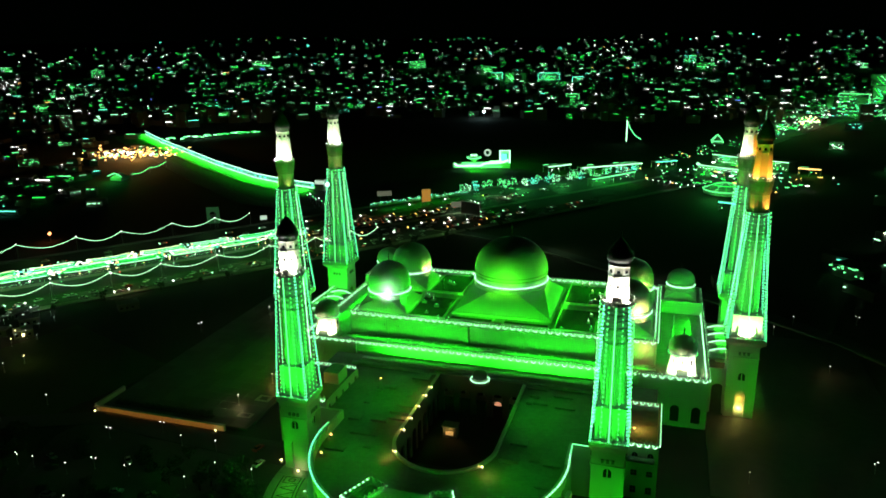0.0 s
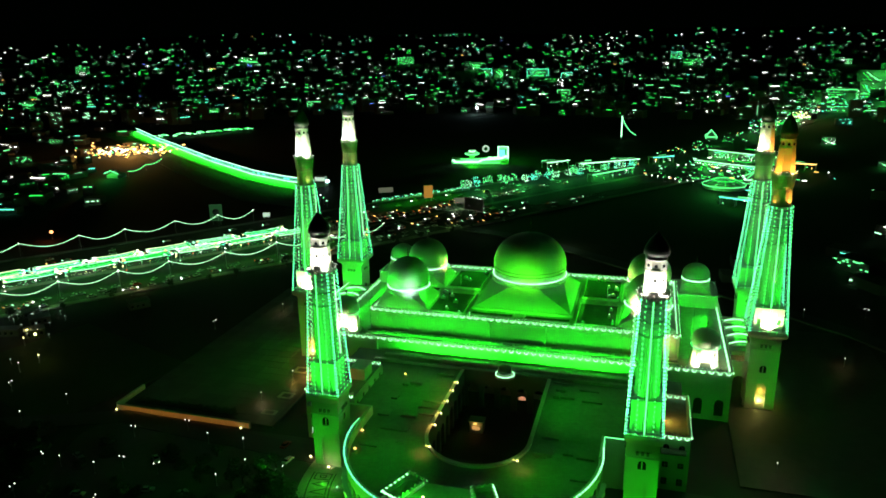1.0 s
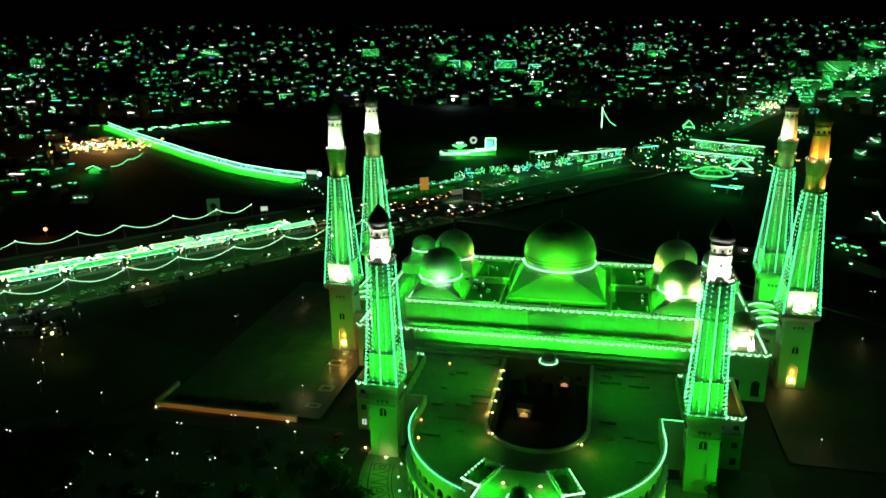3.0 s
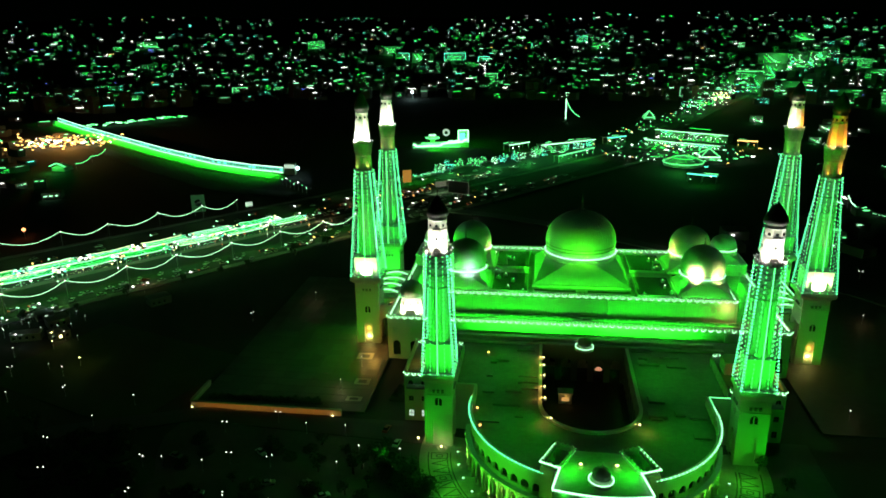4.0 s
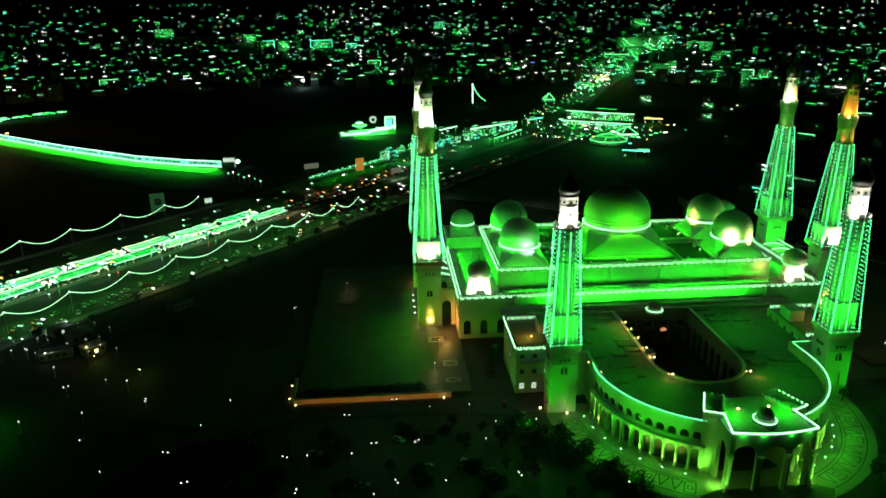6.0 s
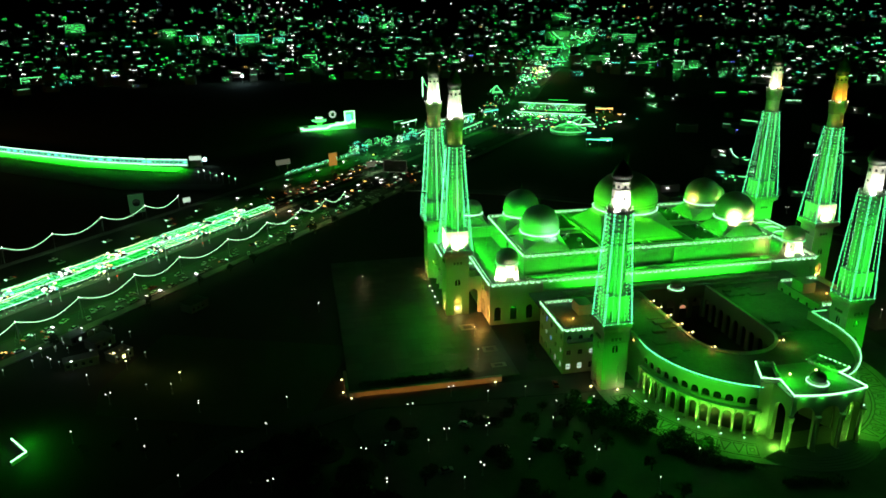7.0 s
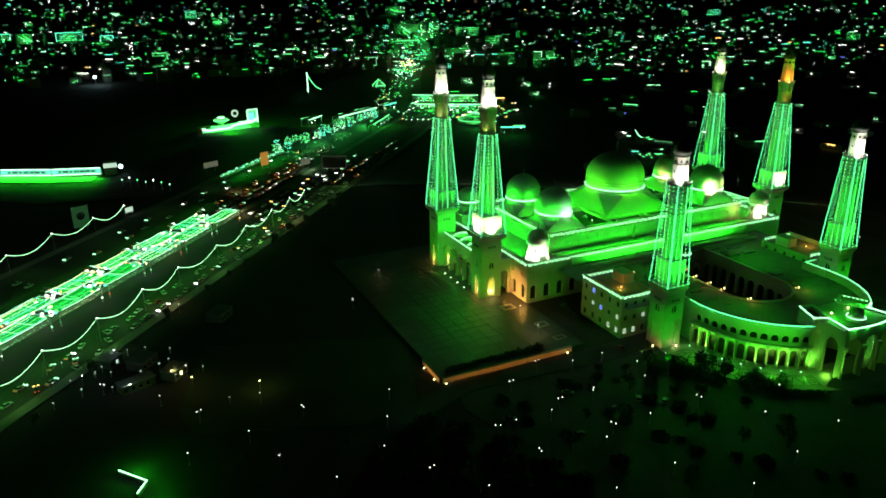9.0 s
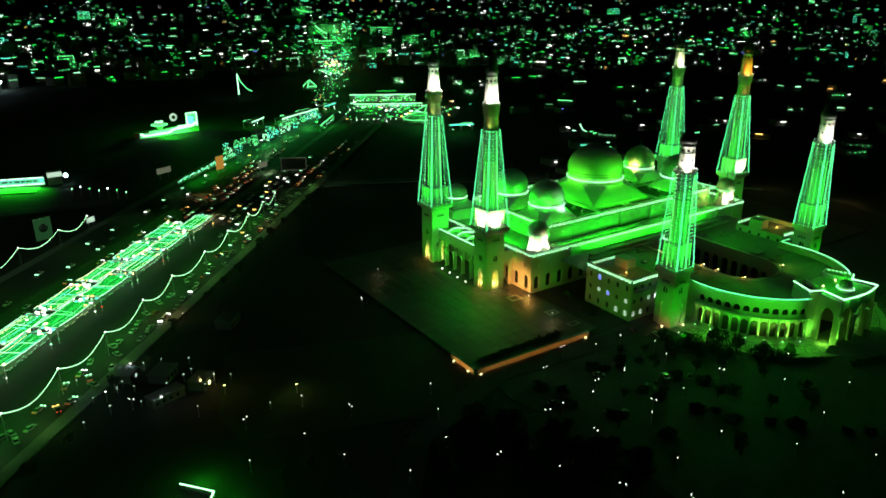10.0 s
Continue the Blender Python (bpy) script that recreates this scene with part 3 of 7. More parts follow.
# felted roof fields between the domes, with upstands
for sx in (-1, 1):
    for x0, x1, y0, y1 in ((21.5, 36.0, 13.0, 36.0), (21.5, 36.0, 42.0, 66.0), (38.0, 56.0, 36.0, 40.0), (2.0, 19.0, 13.0, 17.5)):
        fld = part("roof_field", Mesh().box(sx * (x0 + x1) / 2, (y0 + y1) / 2, 25.5, x1 - x0, y1 - y0, 0.12), FELT, hall, "dark felted roof field")
        part("upstand", Mesh().box(sx * (x0 + x1) / 2, y0, 25.5, x1 - x0 + 0.5, 0.5, 0.9).box(sx * x0, (y0 + y1) / 2, 25.5, 0.5, y1 - y0 - 0.52, 0.88), STONE, fld)
# roof clutter: low vents and boxes between the domes
rnd = random.Random(4)
for k in range(130):
    x, y = rnd.uniform(-56, 56), rnd.uniform(12, 67)
    if math.hypot(x, y - 39.6) > 30 and min(math.hypot(x - sx * 47.5, y - dy) for sx in (-1, 1) for dy in (24, 51.5)) > 13:
        box = part("roof_vent", Mesh().box(x, y, 25.5, rnd.uniform(0.8, 2), rnd.uniform(0.8, 2), rnd.uniform(0.5, 1.2)), KERB, hall)
        part("lamp", Mesh().bulb((x, y, 26.9), 0.22, 0.2), rnd.choice([LED, LED, LED_MINT, LED_WHITE, LED_DEEP, LAMP_YELLOW]), box)


def dome_profile(r, z0, z1):
    """Ring list of a bulging dome drawn in to a point."""
    shape = ((0, 1.0), (0.1, 1.03), (0.22, 1.045), (0.35, 1.035), (0.48, 0.99), (0.6, 0.915), (0.71, 0.80), (0.8, 0.67), (0.87, 0.51), (0.92, 0.34), (0.95, 0.21), (0.975, 0.11), (1.0, 0.02))
    return [(z0 + (z1 - z0) * t, r * k) for t, k in shape]


def dome(parent, x, y, r, base, ring, top, square, steps=3, ribs=True, led=LED_MINT):
    """Square base with corner spurs, stepped drum, string of light, dome and finial."""
    b = Mesh().box(x, y, base, 2 * square, 2 * square, 1.0)
    z0, z1, q = base + 1.0, ring - 1.9, r * 1.13
    low = [(x + sx * square * 0.97, y + sy * square * 0.97, z0) for sx, sy in ((1, 1), (-1, 1), (-1, -1), (1, -1))]
    high = [(x + q * math.cos(radians(22.5 + 45 * i)), y + q * math.sin(radians(22.5 + 45 * i)), z1) for i in range(8)]
    b.add(low + high, [(0, 5, 4), (1, 7, 6), (2, 9, 8), (3, 11, 10), (0, 1, 6, 5), (1, 2, 8, 7), (2, 3, 10, 9), (3, 0, 4, 11), (4, 5, 6, 7, 8, 9, 10, 11), (3, 2, 1, 0)])
    base_ob = part("dome_base", b, STONE, parent)
    drum = Mesh()
    for k in range(steps):
        z = ring - 2.0 + 2.0 * k / steps
        drum.frustum(x, y, [(z, r * (1.09 - 0.025 * k)), (z + 2.0 / steps - 0.15, r * (1.09 - 0.025 * k)), (z + 2.0 / steps, r * (1.075 - 0.025 * k))], 48, 0)
    part("drum", drum, STONE, base_ob)
    ring_led = Mesh().tube([(x + r * 1.06 * math.cos(2 * math.pi * i / 64), y + r * 1.06 * math.sin(2 * math.pi * i / 64), ring + 0.15) for i in range(65)], 0.22)
    part("light_ring", ring_led, led, base_ob, "ring of white festive light round the drum")
    shell = part("dome", Mesh().frustum(x, y, [(ring - 0.2, r)] + dome_profile(r, ring, top), 64, 0), DOME, base_ob, "smooth pale dome", smooth=True)
    band = Mesh().tube([(x + r * 1.045 * math.cos(2 * math.pi * i / 64), y + r * 1.045 * math.sin(2 * math.pi * i / 64), ring + r * 0.17) for i in range(65)], 0.16 if r > 5 else 0.08)
    part("band", band, STONE_DARK, base_ob)
    if r > 12:
        for i in range(40):
            a = 2 * math.pi * i / 40
            seam = [(x + q * 1.002 * math.cos(a), y + q * 1.002 * math.sin(a), z) for z, q in dome_profile(r, ring, top)[:10]]
            part("seam", Mesh().tube(seam, 0.045, 3), STONE, base_ob)
        upper = Mesh().tube([(x + r * 1.055 * math.cos(2 * math.pi * i / 64), y + r * 1.055 * math.sin(2 * math.pi * i / 64), ring + r * 0.27) for i in range(65)], 0.13)
        part("band", upper, STONE_DARK, base_ob)
    k = r / 15
    fin = Mesh().frustum(x, y, [(top - 0.3, 0.7 * k + 0.1), (top + 1.4 * k, 0.28 * k), (top + 2.2 * k, 0.7 * k), (top + 3.0 * k, 0.2 * k), (top + 4.2 * k, 0.5 * k), (top + 5.0 * k, 0.14 * k), (top + 8.0 * k, 0.05)], 10, 0)
    part("finial", fin, BRONZE, base_ob, "dark bronze finial")
    return base_ob


dome(hall, 0, 39.6, 14.1, 25.5, 36.0, 53.6, 19.8)
for sx in (-1, 1):
    for dy in (24.1, 51.6):
        dome(hall, sx * 47.5, dy, 8.2, 25.5, 32.3, 44.6, 10.4)
# corner kiosks: small domes at the front corners, larger ones on raised blocks at the back
for sx in (-1, 1):
    kx, ky = sx * 67.4, 6.2
    kiosk = Mesh().frustum(kx, ky, [(17.45, 5.6), (18.6, 5.6)], 8, 22.5)
    kiosk.frustum(kx, ky, [(18.6, 5.2), (20.6, 4.6), (21.0, 4.75), (24.8, 4.2), (25.2, 4.8), (25.8, 4.8)], 8, 22.5)
    ob = part("kiosk", kiosk, STONE, hall, "white-lit octagonal corner kiosk")
    for i in range(8):
        a = radians(45 * i)
        c, s = math.cos(a), math.sin(a)
        part("window", Mesh().pane(lambda u, v, d: (kx + (4.25 - d) * c - u * s, ky + (4.25 - d) * s + u * c, v), 0, 21.6, 23.4, 0.3, -0.02, k=1.2), GLASS, ob)
    part("dome", Mesh().frustum(kx, ky, dome_profile(4.6, 25.8, 32.0), 32, 0), DOME, ob, smooth=True)
    part("finial", Mesh().frustum(kx, ky, [(31.8, 0.25), (32.8, 0.1), (33.2, 0.3), (34.8, 0.04)], 8, 0), BRONZE, ob)
    part("light_ring", Mesh().tube([(kx + 4.9 * math.cos(2 * math.pi * i / 40), ky + 4.9 * math.sin(2 * math.pi * i / 40), 25.4) for i in range(41)], 0.12), LED, ob)
    bx0 = sx * 67.0
    blk = part("corner_block", Mesh().box(bx0, 74, 17.45, 17.6, 20, 4.6), STONE, hall, "raised corner block of the roof")
    parapet(hall, [(bx0 - 8.8, 64), (bx0 + 8.8, 64), (bx0 + 8.8, 84), (bx0 - 8.8, 84)], 22.9, crest=False, drop=0)
    dome(hall, sx * 67.0, 73.5, 5.5, 22.05, 27.6, 34.6, 6.6, steps=2)

# short floodlight masts round the lesser domes
for x, y in DOME_FLOODS:
    foot = 25.5 if abs(x) < 58 and 246 < y < 304 else 17.4
    mst = part("flood_mast", Mesh().frustum(x, y - 235.4, [(foot, 0.14), (29.6, 0.09)], 6, 0), STEEL, hall)
    part("flood_head", Mesh().box(x, y - 235.4, 29.5, 0.5, 0.5, 0.3), STEEL, mst)

# ---- porticoes on the west and east sides ----
for sx in (-1, 1):
    port = thing("portico", (XA + sx * 88.8, 252.4, 0), "arched stone side portico hung with green lights between two minarets", "portico", "side porticoes")
    y0, y1 = 5.6, 40.0
    at = flip(west(0)) if sx < 0 else east(0)
    u0, u1 = (-y1, -y0) if sx < 0 else (y0, y1)
    n = 5
    wall = Mesh()
    for i in range(n):
        p, q = u0 + (u1 - u0) * i / n, u0 + (u1 - u0) * (i + 1) / n
        wall.arch(at, p, q, 0, 17.4, 2.98, 9.6, 1.2, n=14, k=1.1)
    ob = part("wall", wall, STONE, port)
    for i in range(n + 1):
        u = u0 + (u1 - u0) * i / n
        x, y, _ = at(u, 0, -0.35)
        part("column", Mesh().frustum(x, y, [(0, 0.7), (0.6, 0.7), (0.7, 0.42), (8.4, 0.38), (9.0, 0.7), (9.6, 0.95), (10.2, 0.95)], 12, 0), STONE, port)
    part("roof", Mesh().box(-sx * 6.3, (y0 + y1) / 2, 16.6, 12.4, y1 - y0, 0.7), ROOF_PALE, port)
    led = Mesh().tube([(sx * 0.35, y0, 18.3), (sx * 0.35, y1, 18.3)], 0.2)
    part("light_string", led, LED_MINT, port)
    part("parapet", Mesh().box(-sx * 0.4, (y0 + y1) / 2, 17.4, 0.8, y1 - y0, 0.95), STONE, port)
    for i in range(4):
        y = y0 + 5 + i * 7.6
        bow = Mesh().tube([(-sx * (1.2 + 10 * k / 8), y + 1.6 * math.sin(math.pi * k / 8), 17.9 + 0.5 * math.sin(math.pi * k / 8)) for k in range(9)], 0.2)
        part("light_bow", bow, LED_MINT, port, "bowed string of mint light on the roof")
        part("vault", Mesh().box(-sx * 6.2, y, 17.3, 10, 2.6, 0.5), STONE, port)
    # linking wall with a tall arch between tower and hall
    link = Mesh()
    link.arch(south(-3.6), -sx * 4.9 if sx < 0 else -12.2, 12.2 if sx < 0 else -4.9, 0, 17.0, 2.0, 9.6, 1.2, n=12)
    part("link_wall", link, STONE, port)
    for i in range(4):
        part("uplight", Mesh().box(sx * 4.6, y0 + 4.5 + 6.8 * i, 0, 0.5, 0.5, 0.35), STEEL, port)
        part("lamp", Mesh().bulb((sx * 4.6, y0 + 4.5 + 6.8 * i, 0.62), 0.42, 0.3), LED_WHITE, port)


# ---- minarets ----
def minaret(x, y, tall, label):
    t = thing("minaret", (x, y, 0), label, "minaret", "six minarets")
    half = 4.9 if tall else 4.45
    zc = 27.0 if tall else 22.0     # underside of the cornice
    cw = 6.45 if tall else 5.3      # half width of the cornice
    zb = zc + 3.4
    # tower with an arched niche and a small twin window on each side
    tower = Mesh()
    sides = (south(-half), flip(north(half)), flip(west(-half)), east(half))
    for at in sides:
        tower.arch(at, -half, half, 0, 12.5, 1.7, 8.2, 0.8, sill=0.6, n=12, k=1.3)
        tower.arch(at, -half, half, 12.5, zc, 1.15, 16.0, 0.5, sill=14.2, n=8)
    body = part("tower", tower, STONE, t)
    for at in sides:
        part("niche", Mesh().pane(at, 0, 0.6, 8.2, 1.7, 0.7, k=1.3), STONE, body)
        part("window", Mesh().pane(at, 0, 14.2, 16.0, 1.15, 0.4), GLASS, body)
        part("mullion", Mesh().box(*at(0, 0, 0.3)[:2], 14.2, 0.3, 0.3, 2.6), STONE, body)
        for k in (-1.4, 0, 1.4):
            part("frieze_block", Mesh().box(*at(k, 0, -0.08)[:2], zc - 3.0, 0.75, 0.75, 1.0), STONE_DARK, body)
        part("string_course", Mesh().box(*at(0, 0, 0)[:2], zc - 4.2, *((2 * half, 0.5) if at(0, 0, 0)[0] == 0 else (0.5, 2 * half)), 0.4), STONE, body)
    r2 = math.sqrt(2)
    part("cornice", Mesh().frustum(0, 0, [(zc, half * r2), (zc + 0.5, half * r2 * 1.03), (zc + 1.2, cw * r2 * 0.93), (zc + 1.9, cw * r2), (zc + 2.7, cw * r2), (zc + 2.75, cw * r2 * 0.97), (zc + 3.4, cw * r2 * 0.97)], 4), STONE, t, "moulded square stone cornice")
    # plinth of the shaft with arched recesses
    ph = 7.6 if tall else 9.4
    pr = 4.7 if tall else 3.9
    pl = Mesh()
    for at in (south(-pr), flip(north(pr)), flip(west(-pr)), east(pr)):
        for i in range(3):
            pl.arch(at, -pr + 2 * pr * i / 3, -pr + 2 * pr * (i + 1) / 3, zb, zb + ph, 0.62, zb + ph * 0.45, 0.5, sill=zb + 0.8, n=8, k=1.2)
    pl.box(0, 0, zb, 2 * pr - 1.1, 2 * pr - 1.1, ph - 0.2)
    part("plinth", pl, STONE, t)
    zs = zb + ph
    ztop = 73.2 if tall else 62.6
    part("plinth_cap", Mesh().frustum(0, 0, [(zs - 0.2, pr * r2 * 1.02), (zs + 0.5, pr * r2 * 1.02), (zs + 1.0, pr * 1.05)], 4), STONE, t)
    # octagonal shaft with ribs, and moulded bands towards the top
    r0, r1 = (3.55, 3.05) if tall else (3.45, 3.05)
    part("shaft", Mesh().frustum(0, 0, [(zs + 1.0, r0), (ztop, r1)], 16, 11.25), STONE, t)
    for i in range(8):
        a = radians(45 * i + 22.5)
        part("rib", Mesh().add(*rib(a, r0 + 0.02, r1 + 0.02, zs + 1.0, ztop - (12.6 if tall else 9.8))), STONE, t)
    bands = 5
    for i in range(bands):
        z = ztop - 12.5 + 11.6 * i / (bands - 1) if tall else ztop - 9.6 + 8.0 * i / (bands - 1)
        part("band", Mesh().frustum(0, 0, [(z, r1 + 0.1), (z + 0.2, r1 + 0.42), (z + 0.65, r1 + 0.42), (z + 0.85, r1 + 0.1)], 16, 11.25), STONE if i % 2 else CARVED, t)
    if tall:
        gal = 84.4
        part("neck", Mesh().frustum(0, 0, [(ztop, r1 + 0.7), (ztop + 0.7, r1 + 0.7), (ztop + 0.8, 3.25), (79.8, 3.1)], 16, 11.25), STONE, t)
        part("gallery", Mesh().frustum(0, 0, [(79.8, 3.12), (80.6, 3.3), (80.7, 3.5), (82.4, 3.55), (82.5, 3.7), (84.0, 3.75), (84.0, 3.95), (84.4, 3.95)], 16, 11.25), CARVED, t, "corbelled stone gallery")
        z0, z1, lr0, lr1, cap = 84.4, 96.0, 3.25, 2.45, 104.4
    else:
        gal = 64.2
        part("gallery", Mesh().frustum(0, 0, [(ztop - 0.4, 3.1), (ztop + 0.4, 3.7), (ztop + 0.5, 4.2), (63.7, 4.5), (64.2, 4.5)], 16, 11.25), CARVED, t, "corbelled stone gallery")
        z0, z1, lr0, lr1, cap = 64.2, 74.2, 3.1, 2.85, 81.6
    rail, rr = Mesh(), 3.75 if tall else 4.25
    for i in range(24):
        a = 2 * math.pi * i / 24
        rail.box(rr * math.cos(a), rr * math.sin(a), gal, 0.16, 0.5, 0.9, a)
    rail.tube([(rr * math.cos(2 * math.pi * i / 32), rr * math.sin(2 * math.pi * i / 32), gal + 0.98) for i in range(33)], 0.12)
    part("railing", rail, STONE, t)
    # lantern with round and arched openings
    lan = part("lantern", Mesh().frustum(0, 0, [(z0, lr0), (z1 - 2.6, lr1 + (lr0 - lr1) * 0.2), (z1 - 2.5, lr1 + 0.25), (z1 - 2.3, lr1 + 0.05), (z1, lr1), (z1 + 0.3, lr1 + 0.25)], 8, 22.5), STONE, t, "white-lit eight-sided lantern stage")
    for i in range(8):
        a = radians(45 * i)
        c, s = math.cos(a), math.sin(a)
        for zz, hh, aa, f in ((z0 + 4.4, 0.9, 0.32, 0.62), (z1 - 1.75, 0.9, 0.42, 0.95)):
            rad = (lr0 + (lr1 - lr0) * f) * math.cos(math.pi / 8)
            part("opening", Mesh().pane(lambda u, v, d: (c * (rad + 0.1 - d) - s * u, s * (rad + 0.1 - d) + c * u, v), 0, zz, zz + hh * 0.6, aa, 0.0), GLASS, lan)
    dark = part("cap", Mesh().frustum(0, 0, [(z1 + 0.3, lr1 * 0.95), (z1 + 1.2, lr1 * 0.95), (z1 + 1.4, lr1 * 1.12)] + [(z1 + 1.4 + (cap - z1 - 1.4) * p, lr1 * q) for p, q in ((0.12, 1.15), (0.3, 1.06), (0.5, 0.86), (0.7, 0.58), (0.88, 0.28), (1.0, 0.06))], 24, 0), LEAD, t, "dark onion-shaped cap", smooth=True)
    part("finial", Mesh().frustum(0, 0, [(cap - 0.2, 0.2), (cap + 0.8, 0.1), (cap + 1.1, 0.34), (cap + 1.5, 0.1), (cap + 3.2, 0.03)], 8, 0), BRONZE, dark)
    # strings of light from the cornice up to the top of the shaft
    rt = 4.05 if tall else 4.5
    zt = 73.6 if tall else 63.8
    k = 0
    for i in range(4):
        for e in (-1.0, -0.93, -0.45, 0.0, 0.45, 0.93):
            q = Vector((e * cw * 0.97, -cw * 0.97, zc + 3.5))
            q.rotate(Euler((0, 0, i * math.pi / 2)))
            a = math.atan2(q.y, q.x)
            top_p = Vector((rt * math.cos(a), rt * math.sin(a), zt))
            s = Mesh()
            mat = (BEAD_MINT, BEAD, BEAD, BEAD, BEAD, BEAD_CYAN, BEAD)[k % 7] if abs(e) < 0.9 else (BEAD_CYAN if k % 2 else BEAD)
            if k % 11 == 3:
                s.tube([q, top_p], 0.11)
            else:
                s.bulbs(q, top_p, 1.0 if abs(e) > 0.9 else 1.5, 0.13, 0.31)
            part("light_string", s, mat, t, "string of green festive lights" if mat is not BEAD_MINT else "string of mint-white festive lights", kind="stuff")
            k += 1
    foot = Mesh().bulbs((-cw, -cw, zc + 3.5), (cw, -cw, zc + 3.5), 1.2, 0.16, 0.16) if not tall else Mesh().bulbs((-rt, 0, zt), (rt, 0, zt), 2, 0.2, 0.2)
    part("light_string", foot, LED, t, kind="stuff")
    crown = Mesh()
    for i in range(16):
        a = 2 * math.pi * i / 16
        crown.bulb(((rr + 0.2) * math.cos(a), (rr + 0.2) * math.sin(a), gal + 1.2), 0.1, 0.1)
    part("gallery_lighting", crown, LED_WHITE, t, kind="stuff")
    for i in range(4):
        a = radians(45 + 90 * i)
        fl = part("floodlight", Mesh().box(cw * 1.15 * math.cos(a), cw * 1.15 * math.sin(a), zc + 3.4, 0.6, 0.6, 0.7, a), STEEL, t)
    return t


def rib(a, r0, r1, z0, z1):
    """A slender upright rib on a tapering shaft."""
    c, s = math.cos(a), math.sin(a)
    vs = []
    for z, r in ((z0, r0), (z1, r1)):
        for e, o in ((-0.18, -0.1), (0.18, -0.1), (0.12, 0.16), (-0.12, 0.16)):
            vs.append((c * (r + o) - s * e, s * (r + o) + c * e, z))
    return vs, [(0, 1, 5, 4), (1, 2, 6, 5), (2, 3, 7, 6), (3, 0, 4, 7), (4, 5, 6, 7), (3, 2, 1, 0)]


LABELS = ["shorter stone minaret by the forecourt strung with green lights", "shorter stone minaret by the forecourt strung with green lights",
          "tall stone minaret with a white-lit plinth strung with green lights", "tall stone minaret with an orange-lit lantern strung with green lights",
          "tall stone minaret behind the side portico strung with green lights", "tall stone minaret with a two-coloured lantern strung with green lights"]
for (mx, my, tall), text in zip(MINARETS, LABELS):
    minaret(mx, my, tall, text)

# ---- forecourt building: curved wings round a courtyard, with a domed porch ----
court = thing("forecourt_building", (XA, 175.4, 0), "curved two-storey arcaded stone wing round a dark inner courtyard", "mosque wing")
WR = 37.0
ANG = [180, 247]


def wing_at(r, sx):
    return lambda u, v, d: (sx * (r - d) * math.cos(u), (r - d) * math.sin(u), v)


for sx in (-1, 1):
    bays = 12
    wall = Mesh()
    glass = []
    at = wing_at(WR, 1)
    for i in range(bays):
        a0 = radians(180 + 67 * i / bays) if sx < 0 else radians(293 + 67 * i / bays)
        a1 = a0 + radians(67 / bays)
        wall.arch(at, a0, a1, 0, 8.6, 1.35 / WR, 5.4, 1.0, n=10, k=WR)
        wall.arch(at, a0, a1, 8.6, 15.6, 1.25 / WR, 11.3, 0.8, sill=9.9, n=10, k=WR)
        glass.append((a0 + a1) / 2)
    wob = part("wall", wall, STONE, court)
    for m in glass:
        part("window", Mesh().pane(at, m, 9.9, 11.3, 1.25 / WR, 0.6, k=WR), GLASS, wob, "dark arched window")
        # dark panes paint in the shade of the lower arch openings
        part("doorway", Mesh().pane(at, m, 0.05, 5.4, 1.35 / WR, 0.9, k=WR), BRONZE, wob, "dark pane standing in for a shaded arch opening")
    for i in range(bays + 1):
        a = radians((180 if sx < 0 else 293) + 67 * i / bays)
        for r in (37.85,):
            x, y = r * math.cos(a), r * math.sin(a)
            part("column", Mesh().frustum(x, y, [(0, 0.62), (0.7, 0.62), (0.8, 0.36), (6.6, 0.33), (7.2, 0.6), (7.6, 0.8), (8.4, 0.8)], 10, 0), STONE, court)
    for i in range(24):
        a = radians((180 if sx < 0 else 293) + 67 * (i + 0.5) / 24)
        part("ledge", Mesh().box(37.65 * math.cos(a), 37.65 * math.sin(a), 8.4, 1.5, 1.84, 0.3, a), STONE, court)
    par, line = Mesh(), []
    for i in range(33):
        a = radians((180 if sx < 0 else 293) + 67 * i / 32)
        line.append((37.4 * math.cos(a), 37.4 * math.sin(a)))
        if i < 32:
            b = a + radians(67 / 64)
            part("parapet_block", Mesh().box(36.7 * math.cos(b), 36.7 * math.sin(b), 15.6, 0.8, 1.34, 1.1, b), STONE, court)
    # straight side of the wing, back to the annexe
    ys = 11.7
    sw = Mesh().box(sx * 36.5, ys / 2, 0, 1.0, ys, 15.6)
    sw.box(sx * 40.5, ys, 0, 8.8, 1.0, 15.6)
    part("wall", sw, STONE, court)
    par.box(sx * 36.5, ys / 2, 15.6, 0.9, ys - 1.0, 1.1)
    par.box(sx * 40.4, ys, 15.6, 8.6, 0.9, 1.1)
    pob = part("parapet", par, STONE, court)
    led = Mesh()
    pts = [(x, y, 16.85) for x, y in line]
    pts = ([(43.3, ys - 0.4, 16.85), (37.0, ys - 0.4, 16.85)] if sx > 0 else []) + [(sx * 37.1, 3.5 if sx < 0 else 5, 16.85)] + (pts if sx < 0 else list(reversed(pts)))
    led.tube(pts, 0.17)
    part("light_string", led, LED, pob, "bright line of green light along the parapet")
    tick = Mesh()
    for p, q in zip(pts[2:], pts[3:]):
        tick.bulbs(p, q, 1.15, 0.33, 0.33)
    part("light_string", tick, LED_CYAN if sx < 0 else LED_MINT, pob, kind="stuff")
